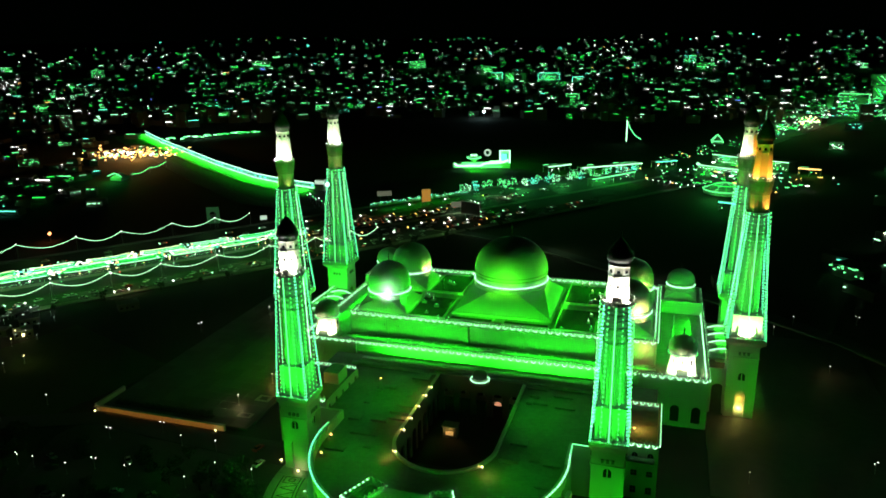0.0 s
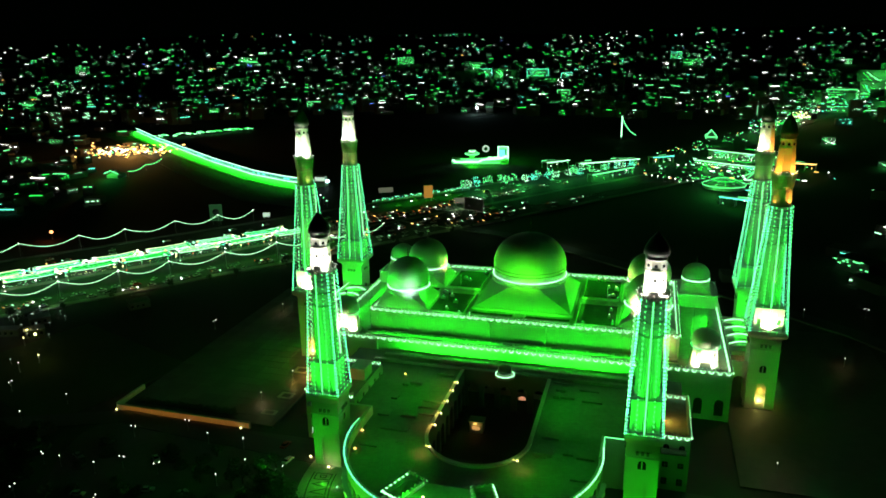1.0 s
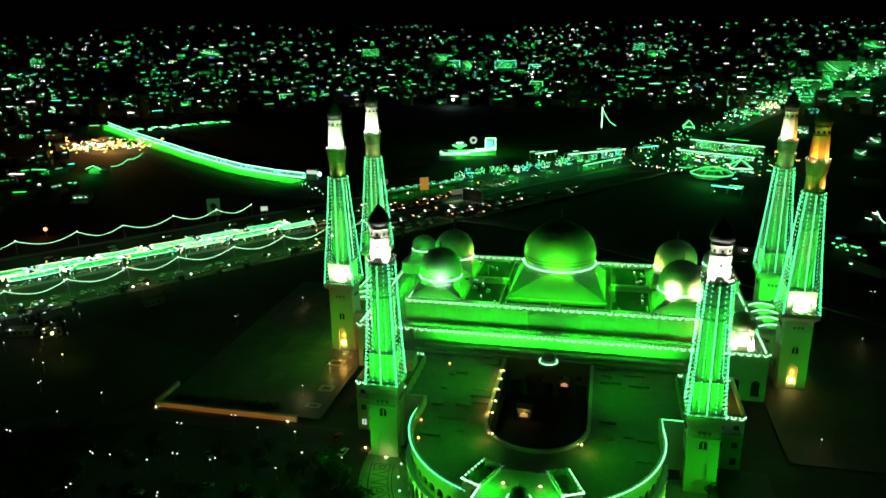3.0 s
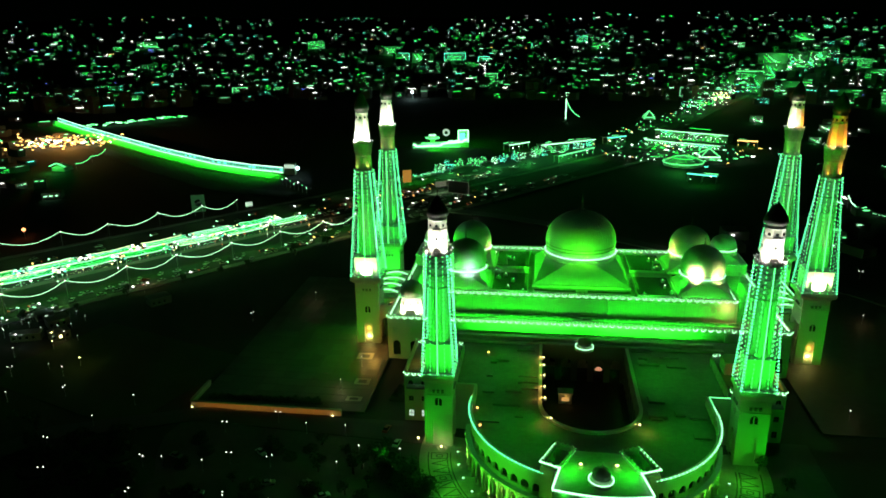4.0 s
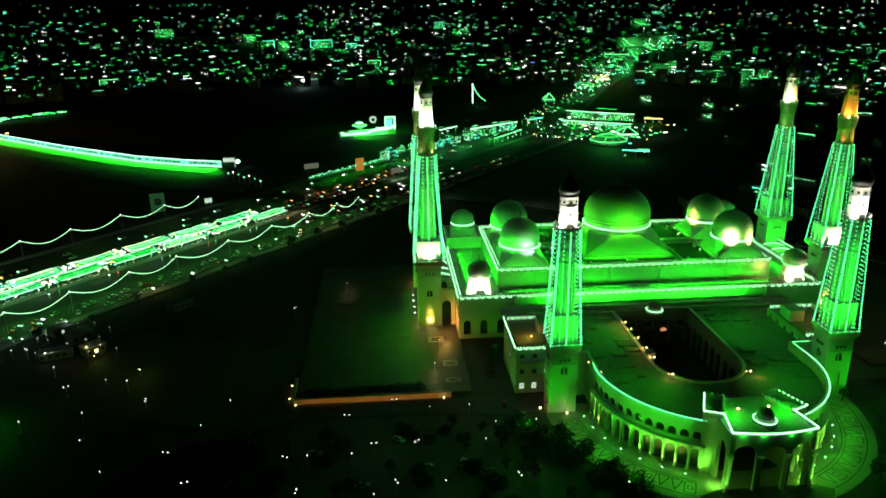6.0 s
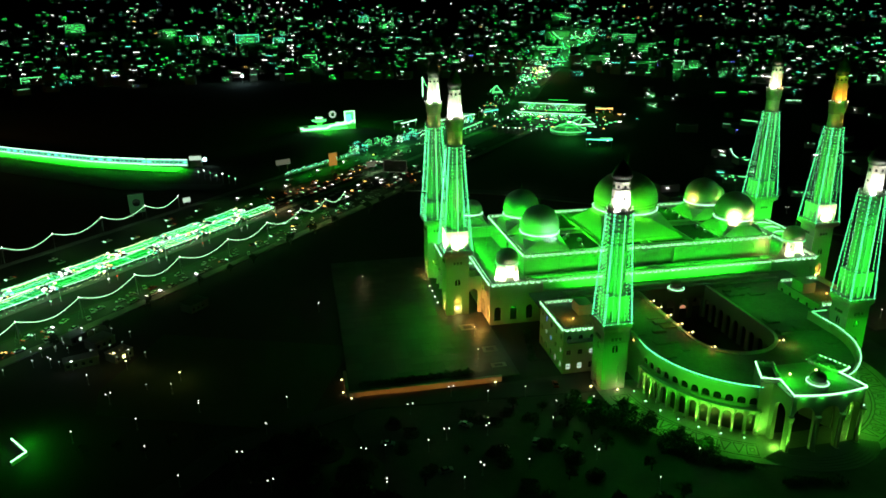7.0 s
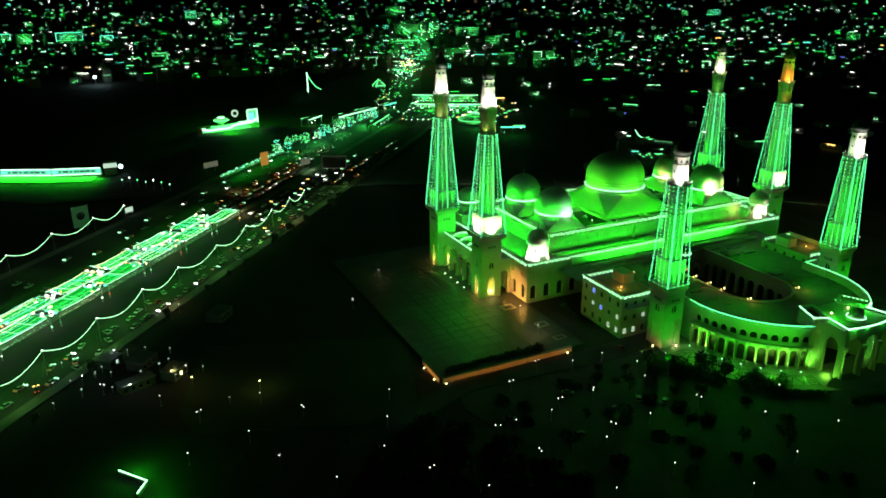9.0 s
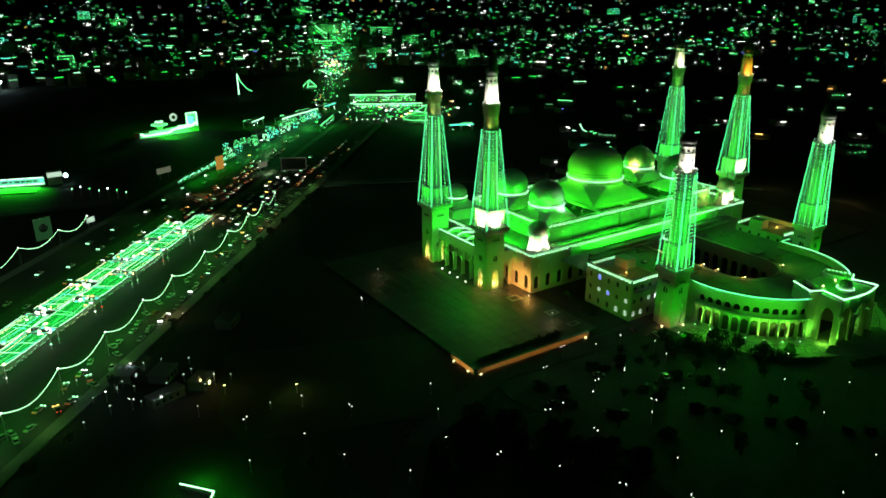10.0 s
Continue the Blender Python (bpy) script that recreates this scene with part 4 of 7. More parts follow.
# roof: a D-shaped slab with a U-shaped courtyard cut out
outer = [(36.2 * math.cos(radians(180 + 180 * i / 48)), 36.2 * math.sin(radians(180 + 180 * i / 48))) for i in range(49)]
inner = [(15 * math.cos(radians(180 + 180 * i / 48)), 6.6 + 15 * math.sin(radians(180 + 180 * i / 48))) for i in range(49)]
YB = 59.0
slab = Mesh()
for z, order in ((13.7, 1), (13.2, -1)):
    for k in range(48):
        q = [(*inner[k], z), (*outer[k], z), (*outer[k + 1], z), (*inner[k + 1], z)]
        slab.add(q, [(0, 1, 2, 3) if order > 0 else (3, 2, 1, 0)])
    for s in (-1, 1):
        q = [(s * 15, 6.6, z), (s * 36.2, 0, z), (s * 36.2, YB, z), (s * 15, YB, z)]
        slab.add(q, [(0, 1, 2, 3)])
        q = [(s * 36.2, 12.5, z), (s * 60, 12.5, z), (s * 60, YB, z), (s * 36.2, YB, z)]
        slab.add(q, [(0, 1, 2, 3)])
    slab.add([(-15, 49, z), (15, 49, z), (15, YB, z), (-15, YB, z)], [(0, 1, 2, 3)])
part("roof", slab, ROOF, court, "dark flat roof")
# courtyard walls: an arcade facing the court
cw_ = Mesh()
for s in (-1, 1):
    at = east(-15) if s < 0 else flip(west(15))
    for i in range(8):
        p, q = 6.6 + 42.4 * i / 8, 6.6 + 42.4 * (i + 1) / 8
        u0, u1 = (p, q) if s < 0 else (-q, -p)
        cw_.arch((lambda u, v, d: (-15 - d, u, v)) if s < 0 else (lambda u, v, d: (15 + d, -u, v)), u0, u1, 0, 14.4, 1.7, 7.2, 0.8)
for i in range(10):
    a0, a1 = radians(180 + 18 * i), radians(198 + 18 * i)
    cw_.arch(lambda u, v, d: ((15 + d) * math.cos(u), 6.6 + (15 + d) * math.sin(u), v), a0, a1, 0, 14.4, 1.5 / 15, 7.2, 0.8, k=15)
for i in range(5):
    cw_.arch(lambda u, v, d: (u, 49 + d, v), -15 + 6 * i, -9 + 6 * i, 0, 14.4, 1.9, 7.2, 0.8)
# darker stone than the other walls: the court's shade put into the colour
part("courtyard_wall", cw_, STONE_DARK, court, "arcaded courtyard wall darkened to stand in for shade")
for i, (x, y) in enumerate([(-14.6, 37.2), (-14.5, 31), (-14.4, 23.5), (-14.2, 15.5), (-14.0, 8.2), (-12.2, -3.9), (13.9, -4.6)]):
    lp = part("wall_lamp", Mesh().box(x, y, 14.4, 0.7, 0.7, 0.5), STEEL, court)
    part("bulb", Mesh().bulb((x, y, 15.2), 0.42, 0.34), LAMP_YELLOW, lp)
    part("bulb", Mesh().bulb((x - 1.1, y + 0.5, 14.9), 0.34, 0.3), LAMP_AMBER, lp)
rim_ = [(-15.6, 49)] + [(15.6 * math.cos(radians(180 + 180 * i / 32)), 6.6 + 15.6 * math.sin(radians(180 + 180 * i / 32))) for i in range(33)] + [(15.6, 49)]
for k, (p, q) in enumerate(zip(rim_, rim_[1:])):
    part("kerb_block", Mesh().box((p[0] + q[0]) / 2, (p[1] + q[1]) / 2, 13.75, math.dist(p, q), 1.15, 0.75, math.atan2(q[1] - p[1], q[0] - p[0])), STONE, court)
# lit doorway and a small lit kiosk inside the court
part("doorway", Mesh().pane(lambda u, v, d: (u, 49 + d, v), 6, 4.4, 4.6, 1.3, 0.75), glow("amber_fanlight", (1.0, 0.42, 0.22), 0.5), court, "amber-lit arched fanlight")
cabin = part("court_kiosk", Mesh().box(-6.6, 33.0, 0, 4.6, 3.2, 4.0).box(-6.6, 33.0, 4.0, 5.4, 4.0, 0.4), STONE, court, "small kiosk in the court under a warm lamp")
part("window", Mesh().box(-6.6, 31.3, 1.2, 2.6, 0.2, 1.3), glow("dim_amber_window", (1.0, 0.55, 0.15), 0.45), cabin)
for x, y in ((-37, 8), (-35.0, 0.5), (-33.3, -9.5), (-34.5, 40)):
    lp = part("wall_lamp", Mesh().box(x, y, 13.7, 0.6, 0.6, 0.6), STEEL, court)
    part("bulb", Mesh().bulb((x, y, 14.7), 0.5, 0.4), LAMP_WARM, lp)
rnd = random.Random(9)
for k in range(26):
    s = rnd.choice((-1, 1))
    x, y = s * rnd.uniform(18, 33), rnd.uniform(-12, 52)
    part("roof_hatch", Mesh().box(x, y, 13.7, rnd.uniform(2, 7), rnd.uniform(1.5, 4), rnd.uniform(0.3, 1.1)), ROOF, court)
# stepped strip of roof in front of the hall, with a small dome
for k, (y, z, h) in enumerate([(50.4, 13.7, 1.0), (53.0, 13.7, 1.9), (55.6, 13.7, 0.8)]):
    part("roof_step", Mesh().box(0, y, z, 100 - 6 * k, 1.7, h), ROOF_PALE, court)


def small_dome(parent, x, y, z, r, led):
    d = part("drum", Mesh().frustum(x, y, [(z, r * 1.45), (z + 1.0, r * 1.45), (z + 1.1, r * 1.1), (z + 1.9, r * 1.1)], 24, 0), STONE, parent)
    part("dome", Mesh().frustum(x, y, [(z + 1.9, r)] + dome_profile(r, z + 1.9, z + 1.9 + r * 1.15), 32, 0), STONE_DARK, d, "small dark dome", smooth=True)
    part("light_ring", Mesh().tube([(x + r * 1.36 * math.cos(2 * math.pi * i / 40), y + r * 1.36 * math.sin(2 * math.pi * i / 40), z + 1.15) for i in range(41)], 0.16), led, d)
    part("finial", Mesh().frustum(x, y, [(z + 1.8 + r * 1.15, 0.15), (z + 3.6 + r * 1.15, 0.03)], 6, 0), BRONZE, d)


small_dome(court, 0.2, 46.8, 14.45, 2.4, LED_MINT)

# porch
porch = thing("porch", (XA, 135.0, 0), "domed stone entrance porch with green-lit parapets and tall arches", "porch")
for sx in (-1, 1):
    c = (sx * 10.7, 9.9)
    rz = radians(sx * 24)
    tow = part("tower", Mesh().box(*c, 0, 5.6, 10.6, 18.6, rz), STONE, porch)
    cs = []
    for a, b in ((-2.8, -5.3), (2.8, -5.3), (2.8, 5.3), (-2.8, 5.3)):
        cs.append((c[0] + math.cos(rz) * a - math.sin(rz) * b, c[1] + math.sin(rz) * a + math.cos(rz) * b))
    parapet(porch, cs, 20.0, crest=True, led=LED_MINT, drop=0, step=1.5)
    edges = [(0, 1), (3, 0)] if sx < 0 else [(0, 1), (1, 2)]
    for i, j in edges:
        part("light_string", Mesh().tube([(*cs[i], 20.15), (*cs[j], 20.15)], 0.26), LED_MINT, tow)
front = [(-12.2 + 24.4 * i / 10, -4.8 - 1.6 * math.sin(math.pi * i / 10)) for i in range(11)]
pw = Mesh()


def porch_at(u, v, d):
    return (u, -4.8 - 1.6 * math.sin(math.pi * (u + 12.2) / 24.4) + d, v)


for i in range(3):
    pw.arch(porch_at, -12.2 + 24.4 * i / 3, -12.2 + 24.4 * (i + 1) / 3, 0, 18.8, 3.35, 12.0, 1.2, n=14, k=1.15)
part("wall", pw, STONE, porch)
for sx in (-1, 1):
    sd = Mesh().arch((lambda u, v, d: (-12.2 + d, -u, v)) if sx < 0 else (lambda u, v, d: (12.2 - d, u, v)), *((-4.6, 4.8) if sx < 0 else (-4.8, 4.6)), 0, 18.8, 2.6, 11.4, 1.2, n=12, k=1.2)
    part("wall", sd, STONE, porch)
    part("light_string", Mesh().tube([(sx * 12.3, -4.8, 20.1), (sx * 10.2, 4.6, 20.1)], 0.26), LED_MINT, porch)
for i in range(4):
    u = -12.2 + 24.4 * i / 3
    x, y, _ = porch_at(u, 0, -0.45)
    part("column", Mesh().frustum(x, y, [(0, 0.8), (0.9, 0.8), (1.0, 0.5), (10.8, 0.46), (11.6, 0.85), (12.2, 0.95), (12.8, 0.95)], 12, 0), STONE, porch)
pr_ = [(x, y) for x, y in front] + [(11, 14.5), (-11, 14.5)]
part("roof", Mesh().prism(pr_, 18.2, 18.7), ROOF_PALE, porch)
par_ob = part("parapet", Mesh().box(0, -5.6, 18.72, 1.2, 0.5, 1.0), STONE, porch)
for p, q in zip(front, front[1:]):
    m = ((p[0] + q[0]) / 2, (p[1] + q[1]) / 2 + 0.25)
    part("parapet_block", Mesh().box(*m, 18.8, math.dist(p, q) * 0.995, 0.7, 1.1, math.atan2(q[1] - p[1], q[0] - p[0])), STONE, par_ob)
ft = Mesh().tube([(x, y - 0.25, 20.0) for x, y in front], 0.24)
for p, q in zip(front, front[1:]):
    ft.bulbs((p[0], p[1] - 0.3, 19.9), (q[0], q[1] - 0.3, 19.9), 0.8, 0.2, 0.5)
part("light_string", ft, LED_MINT, par_ob, "bright line of mint light along the porch")
small_dome(porch, 0, 1.0, 18.7, 2.3, LED_MINT)
part("lamp", Mesh().bulb((-4.8, 7.2, 19.6), 0.5, 0.4), LAMP_YELLOW, porch)
part("lamp", Mesh().bulb((4.6, 7.6, 19.6), 0.5, 0.4), LAMP_YELLOW, porch)
for k in range(6):
    z = 0.9 - 0.16 * k
    arc = [((15 + 1.1 * k) * math.cos(radians(195 + 150 * i / 20)), -2 + (8.5 + 1.1 * k) * math.sin(radians(195 + 150 * i / 20))) for i in range(21)]
    part("step", Mesh().prism(arc, 0, z), MARBLE, porch)

# ---- annexes by the shorter minarets ----
for sx in (-1, 1):
    ann = thing("annexe", (XA + sx * 52.2, 203.0, 0), "three-storey stone annexe with a green-lit scalloped parapet" if sx < 0 else "three-storey stone annexe with dark windows and green-lit parapet", "annexe", "side annexes")
    hw, hd = 8.8, 13.0
    wall, panes = Mesh(), []
    for at, u, n in ((south(-hd), hw, 4), (flip(north(hd)), hw, 4), (flip(west(-hw)), hd, 5), (east(hw), hd, 5)):
        for i in range(n):
            p, q = -u + 2 * u * i / n, -u + 2 * u * (i + 1) / n
            for k, (v0, v1, head) in enumerate(((0, 5.8, 3.9), (5.8, 11.2, 9.2), (11.2, 16.9, 14.4))):
                wall.arch(at, p, q, v0, v1, 0.85, head, 0.5, sill=v0 + 1.6, n=6, k=1.0 if k == 2 else 0.25)
                panes.append((at, (p + q) / 2, v0 + 1.6, head, 1.0 if k == 2 else 0.25))
    wob = part("wall", wall, STONE, ann)
    rnd = random.Random(21)
    for j, (at, mid, sill, head, kk) in enumerate(panes):
        lit = sx < 0 and (j < 12 or 24 <= j < 39) and rnd.random() < 0.42
        mat = rnd.choice([LED_SOFT, LED_WHITE, LAMP_BLUE, LED_SOFT]) if lit and sill < 12 else (LAMP_BLUE if lit and rnd.random() < 0.5 else GLASS)
        win = part("window", Mesh().pane(at, mid, sill, head, 0.85, 0.36, k=kk), mat, wob, "lit window" if mat is not GLASS else "dark window")
        cross = Mesh().box(*at(mid, 0, 0.25)[:2], sill, 0.14, 0.14, head - sill + 0.2)
        cross.box(*at(mid, 0, 0.25)[:2], (sill + head) / 2, *((1.7, 0.12) if at(0, 0, 0)[0] == at(0, 0, 1)[0] else (0.12, 1.7)), 0.12)
        part("glazing_bar", cross, STONE_DARK, win)
    part("roof", Mesh().box(0, 0, 16.2, 2 * hw - 1.2, 2 * hd - 1.2, 0.5), ROOF, ann)
    if sx < 0:
        parapet(ann, [(-hw, hd), (-hw, -hd), (hw, -hd)], 18.2, closed=False, step=2.2)
    else:
        parapet(ann, [(-hw, -hd), (hw, -hd), (hw, hd)], 18.2, closed=False, step=2.2)
    back = part("parapet", Mesh().box(0, hd - 0.3, 17.0, 2 * hw - 1.3, 0.6, 1.2), STONE, ann)
    part("light_string", swags(Mesh(), (-hw, hd - 0.85, 18.1), (hw, hd - 0.85, 18.1), 2.2), LED_MINT, back, kind="stuff")
    part("roof_house", Mesh().box(-sx * 4.5, 3.5, 16.7, 5.5, 7, 4.2), STONE, ann, "rooftop stair house in amber light")
    part("lamp", Mesh().bulb((sx * 1.5, -3, 17.2), 0.5, 0.4), LAMP_WARM, ann)
lamp("POINT", (XA - 51.8 - 3.2, 200, 18.6), (0, 0, 0), 420, (1.0, 0.5, 0.06), 0.2)
lamp("POINT", (XA + 51.8 + 3.2, 200, 18.6), (0, 0, 0), 520, (1.0, 0.55, 0.08), 0.2)

# ---- west plaza: raised terrace, slabs, retaining wall, hedge ----
PZ = 0.5
structure("terrace", Mesh().box(-164.2, 258.5, -0.6, 62, 132, PZ + 0.5), INLAY, "raised plaza terrace of dark jointed stone", "plaza")
structure("terrace", Mesh().box(51, 262, -0.6, 63, 130, 0.7), material("worn_plaza_paving", (0.04, 0.04, 0.036), 0.7, vary=0.85, scale=2.0, fine=0.35), "raised plaza terrace of dark jointed stone", "plaza")
retain = thing("retaining_wall", (-168, 190.6, -0.3), "low stone retaining wall washed in orange light", "wall")
for i in range(11):
    part("panel", Mesh().box(-25.2 + 5.0 * i, 0, 0, 4.9, 0.9, 1.9), STONE, retain)
    part("coping", Mesh().box(-25.2 + 5.0 * i, 0, 1.9, 4.95, 1.2, 0.3), STONE, retain)
for i in range(3):
    part("panel", Mesh().box(-28.2, 3.1 + 5.0 * i, 0, 0.9, 4.9, 1.9), STONE, retain)
    part("coping", Mesh().box(-28.2, 3.1 + 5.0 * i, 1.9, 1.2, 4.95, 0.3), STONE, retain)
for x, y in ((-27.0, -1.6), (24.5, -1.6), (-29.6, 3), (-29.6, 12)):
    f = part("floodlight", Mesh().box(x, y, 0, 0.6, 0.5, 0.45), STEEL, retain)
    part("bulb", Mesh().bulb((x, y, 0.75), 0.45, 0.3), LAMP_YELLOW, f)


# ---- planting ----
def clump(mesh, x, y, z, r, h, n, rnd, leaf=0.5):
    """Leafy mass: many small tilted leaf tufts inside an uneven, rounded volume."""
    lobes = [(rnd.uniform(-0.5, 0.5) * r, rnd.uniform(-0.5, 0.5) * r, rnd.uniform(0.3, 0.8) * h, rnd.uniform(0.35, 0.6)) for _ in range(6)]
    for _ in range(n):
        lx, ly, lz, k = rnd.choice(lobes)
        d = Vector((rnd.gauss(0, 1), rnd.gauss(0, 1), rnd.gauss(0, 1))).normalized() * rnd.uniform(0.6, 1.0)
        p = Vector((x + lx + d.x * r * k, y + ly + d.y * r * k, z + lz + d.z * h * 0.3))
        a = Vector((rnd.gauss(0, 1), rnd.gauss(0, 1), rnd.gauss(0, 0.6))).normalized() * leaf
        b = Vector((rnd.gauss(0, 1), rnd.gauss(0, 1), rnd.gauss(0, 0.6))).normalized() * leaf
        mesh.add([p - a, p + b * 0.6, p + a, p - b * 0.6], [(0, 1, 2, 3)])
    return mesh


def tree(kind, x, y, z, h, r, rnd):
    t = thing("tree", (x, y, z), "dark leafy garden tree at night", "tree", "garden trees")
    tr = Mesh().frustum(0, 0, [(-0.2, 0.28), (h * 0.25, 0.2), (h * 0.5, 0.13)], 7, 0)
    for k in range(4):
        a = rnd.uniform(0, 6.28)
        tr.tube([(0, 0, h * 0.35), (r * 0.3 * math.cos(a), r * 0.3 * math.sin(a), h * 0.55), (r * 0.6 * math.cos(a), r * 0.6 * math.sin(a), h * 0.75)], 0.07)
    part("trunk", tr, BARK, t)
    part("crown", clump(Mesh(), 0, 0, h * 0.25, r, h * 0.75, 260, rnd, 0.45), LEAF, t)
    return t


rnd = random.Random(31)
models = [tree(0, -128.0, 148.0, -0.3, 5.0, 2.4, rnd), tree(0, -121.0, 143.0, -0.3, 6.0, 2.8, rnd), tree(0, -150.0, 128.0, -0.3, 4.2, 2.2, rnd)]


def more_trees(spots):
    for x, y in spots:
        copy_thing(rnd.choice(models), spot(x, y, ground_height(x, y) - 0.3, rnd.uniform(0, 360)) @ Matrix.Scale(rnd.uniform(0.75, 1.35), 4))


more_trees([(-146, 118), (-158, 108), (-171, 121), (-137, 132), (-128, 118), (-118, 110), (-109, 118), (-140, 148), (-163, 150), (-154, 141), (-186, 123), (-178, 138), (-192, 146), (-203, 139),
            (-211, 148), (-199, 128), (-214, 137), (-105, 138), (-112, 131), (-122, 152), (-116, 158), (-126, 161), (-133, 168), (-142, 172), (-120, 171), (-139, 158)])
more_trees([(-60 + 9 * i + rnd.uniform(-3, 3), 92 + rnd.uniform(-5, 5)) for i in range(9)] + [(-5 + rnd.uniform(-4, 4), 120 + 9 * i) for i in range(7)])
more_trees([(-215 - 9 * i + rnd.uniform(-3, 3), 156 + 3 * i + rnd.uniform(-6, 6)) for i in range(8)])
more_trees([tuple(road(-150 + 24 * i + rnd.uniform(-7, 7), 396 + rnd.uniform(-3, 2)).xy) for i in range(20)])
for (x0, y0, x1, y1, wd) in ((-190, 196, -151, 197, 3.4), (-120, 164, -106, 150, 12.0), (-100, 143, -92, 133, 8.5), (-93, 131, -82, 126, 5), (-76, 118, -62, 114, 5), (-125, 203, -120, 226, 3)):
    hedge = thing("hedge", ((x0 + x1) / 2, (y0 + y1) / 2, PZ if y0 == 196 else -0.3), "low dark clipped hedge bed", "hedge", "hedges")
    m = Mesh()
    n = int(math.dist((x0, y0), (x1, y1)) / 2)
    for i in range(n + 1):
        fx, fy = (x1 - x0) * (i / n - 0.5), (y1 - y0) * (i / n - 0.5)
        clump(m, fx, fy, 0, wd * 0.6, 1.6 if wd < 6 else 3.2, 120 if wd < 6 else 260, rnd, 0.45)
    part("leaves", m, LEAF, hedge)
    part("bed", Mesh().box(0, 0, -0.05, abs(x1 - x0) + wd if abs(x1 - x0) > 4 else wd, abs(y1 - y0) + 1 if abs(y1 - y0) > 4 else wd * 0.6, 0.15), SOIL, hedge)

shrub = thing("shrub", (-155, 149, -0.3), "low round dark shrub in a garden bed", "shrub", "shrubs")
part("leaves", clump(Mesh(), 0, 0, 0, 2.6, 2.0, 420, rnd, 0.45), LEAF, shrub)
part("bed", Mesh().frustum(0, 0, [(0.0, 2.7), (0.25, 2.5)], 14, 0), SOIL, shrub)
for x, y in ((-153, 143), (-175, 145), (-182, 156), (-183, 170), (-178, 164), (-138, 149), (-132, 141), (-129, 132), (-149, 131), (-145, 127), (-145, 121), (-136, 113), (-130, 108), (-121, 96), (-115, 92), (-145, 169), (-140, 164), (-155, 167), (-168, 127), (-158, 170), (-150, 164)):
    copy_thing(shrub, spot(x, y, -0.3, rnd.uniform(0, 360)) @ Matrix.Scale(rnd.uniform(0.8, 1.35), 4))
for x, y in ((-211, 170), (-198, 147), (-197, 138), (-191, 130), (-187, 122), (-212, 148), (-205, 160), (-220, 162), (-204, 128), (-215, 136), (-226, 150)):
    copy_thing(shrub, spot(x, y, -0.3, rnd.uniform(0, 360)) @ Matrix.Scale(rnd.uniform(1.8, 2.8), 4))

for x, y, k in ((-123, 166, 1.6), (-117, 160, 1.9), (-111, 154, 1.7), (-105, 148, 1.5), (-98, 141, 1.5), (-128, 158, 1.4), (-94, 134, 1.3), (-16, 138, 1.6), (-10, 146, 1.7), (-22, 132, 1.4)):
    copy_thing(rnd.choice(models), spot(x, y, -0.3, rnd.uniform(0, 360)) @ Matrix.Scale(k, 4))

# ---- garden paths and lawns south of the mosque ----
lawn = Mesh()
for (cx, cy, sx_, sy_, rz_) in ((-205, 140, 60, 44, -28), (-150, 92, 70, 18, -28), (-240, 215, 80, 60, -20)):
    lawn.box(cx, cy, -0.32, sx_, sy_, 0.16, radians(rz_))
structure("lawn", lawn, LAWN, "dark uneven lawn beds in the garden")
structure("forecourt", Mesh().prism([(-188, 70), (-150, 5), (30, 5), (12, 130), (12, 190), (-95, 190), (-175, 188), (-194, 181), (-196, 172), (-193, 160), (-188, 150), (-190, 134), (-186, 122), (-190, 110)], -0.28, -0.1), material("forecourt_paving", (0.06, 0.06, 0.052), 0.8, vary=0.8, scale=0.9, fine=0.6), "worn pale paving of the mosque forecourt with dark stains")
structure("path", ribbon([(-275, 120), (-235, 168), (-190, 186), (-100, 180)], 9, 0.02), ASPHALT, "dark asphalt garden drive")

# ---- apron round the curved wing, with geometric inlay ----
ap = Mesh()
pts_o = [(XA + 53 * math.cos(radians(172 + 196 * i / 60)), 175.4 + 53 * math.sin(radians(172 + 196 * i / 60))) for i in range(61)]
pts_i = [(XA + 36 * math.cos(radians(172 + 196 * i / 60)), 175.4 + 36 * math.sin(radians(172 + 196 * i / 60))) for i in range(61)]
for k in range(60):
    q = [pts_i[k], pts_o[k], pts_o[k + 1], pts_i[k + 1]]
    ap.add([(x, y, 0.05) for x, y in q] + [(x, y, -0.3) for x, y in q], [(0, 1, 2, 3), (1, 5, 6, 2)])
apron = structure("apron", ap, ROOF_PALE, "pale paved apron with dark geometric inlay round the curved wing", "pavement")


def apron_pt(r, a):
    return (XA + r * math.cos(radians(a)), 175.4 + r * math.sin(radians(a)), 0.062)


def inlay(*line):
    m = Mesh()
    for (r0, a0), (r1, a1) in zip(line, line[1:]):
        n = 4 if abs(a1 - a0) > 3 else 1
        for k in range(n):
            p, q = Vector(apron_pt(r0 + (r1 - r0) * k / n, a0 + (a1 - a0) * k / n)), Vector(apron_pt(r0 + (r1 - r0) * (k + 1) / n, a0 + (a1 - a0) * (k + 1) / n))
            d = (q - p).normalized()
            o = Vector((-d.y, d.x, 0)) * 0.2
            m.add([p - o, p + o, q + o, q - o], [(3, 2, 1, 0)])
    return m


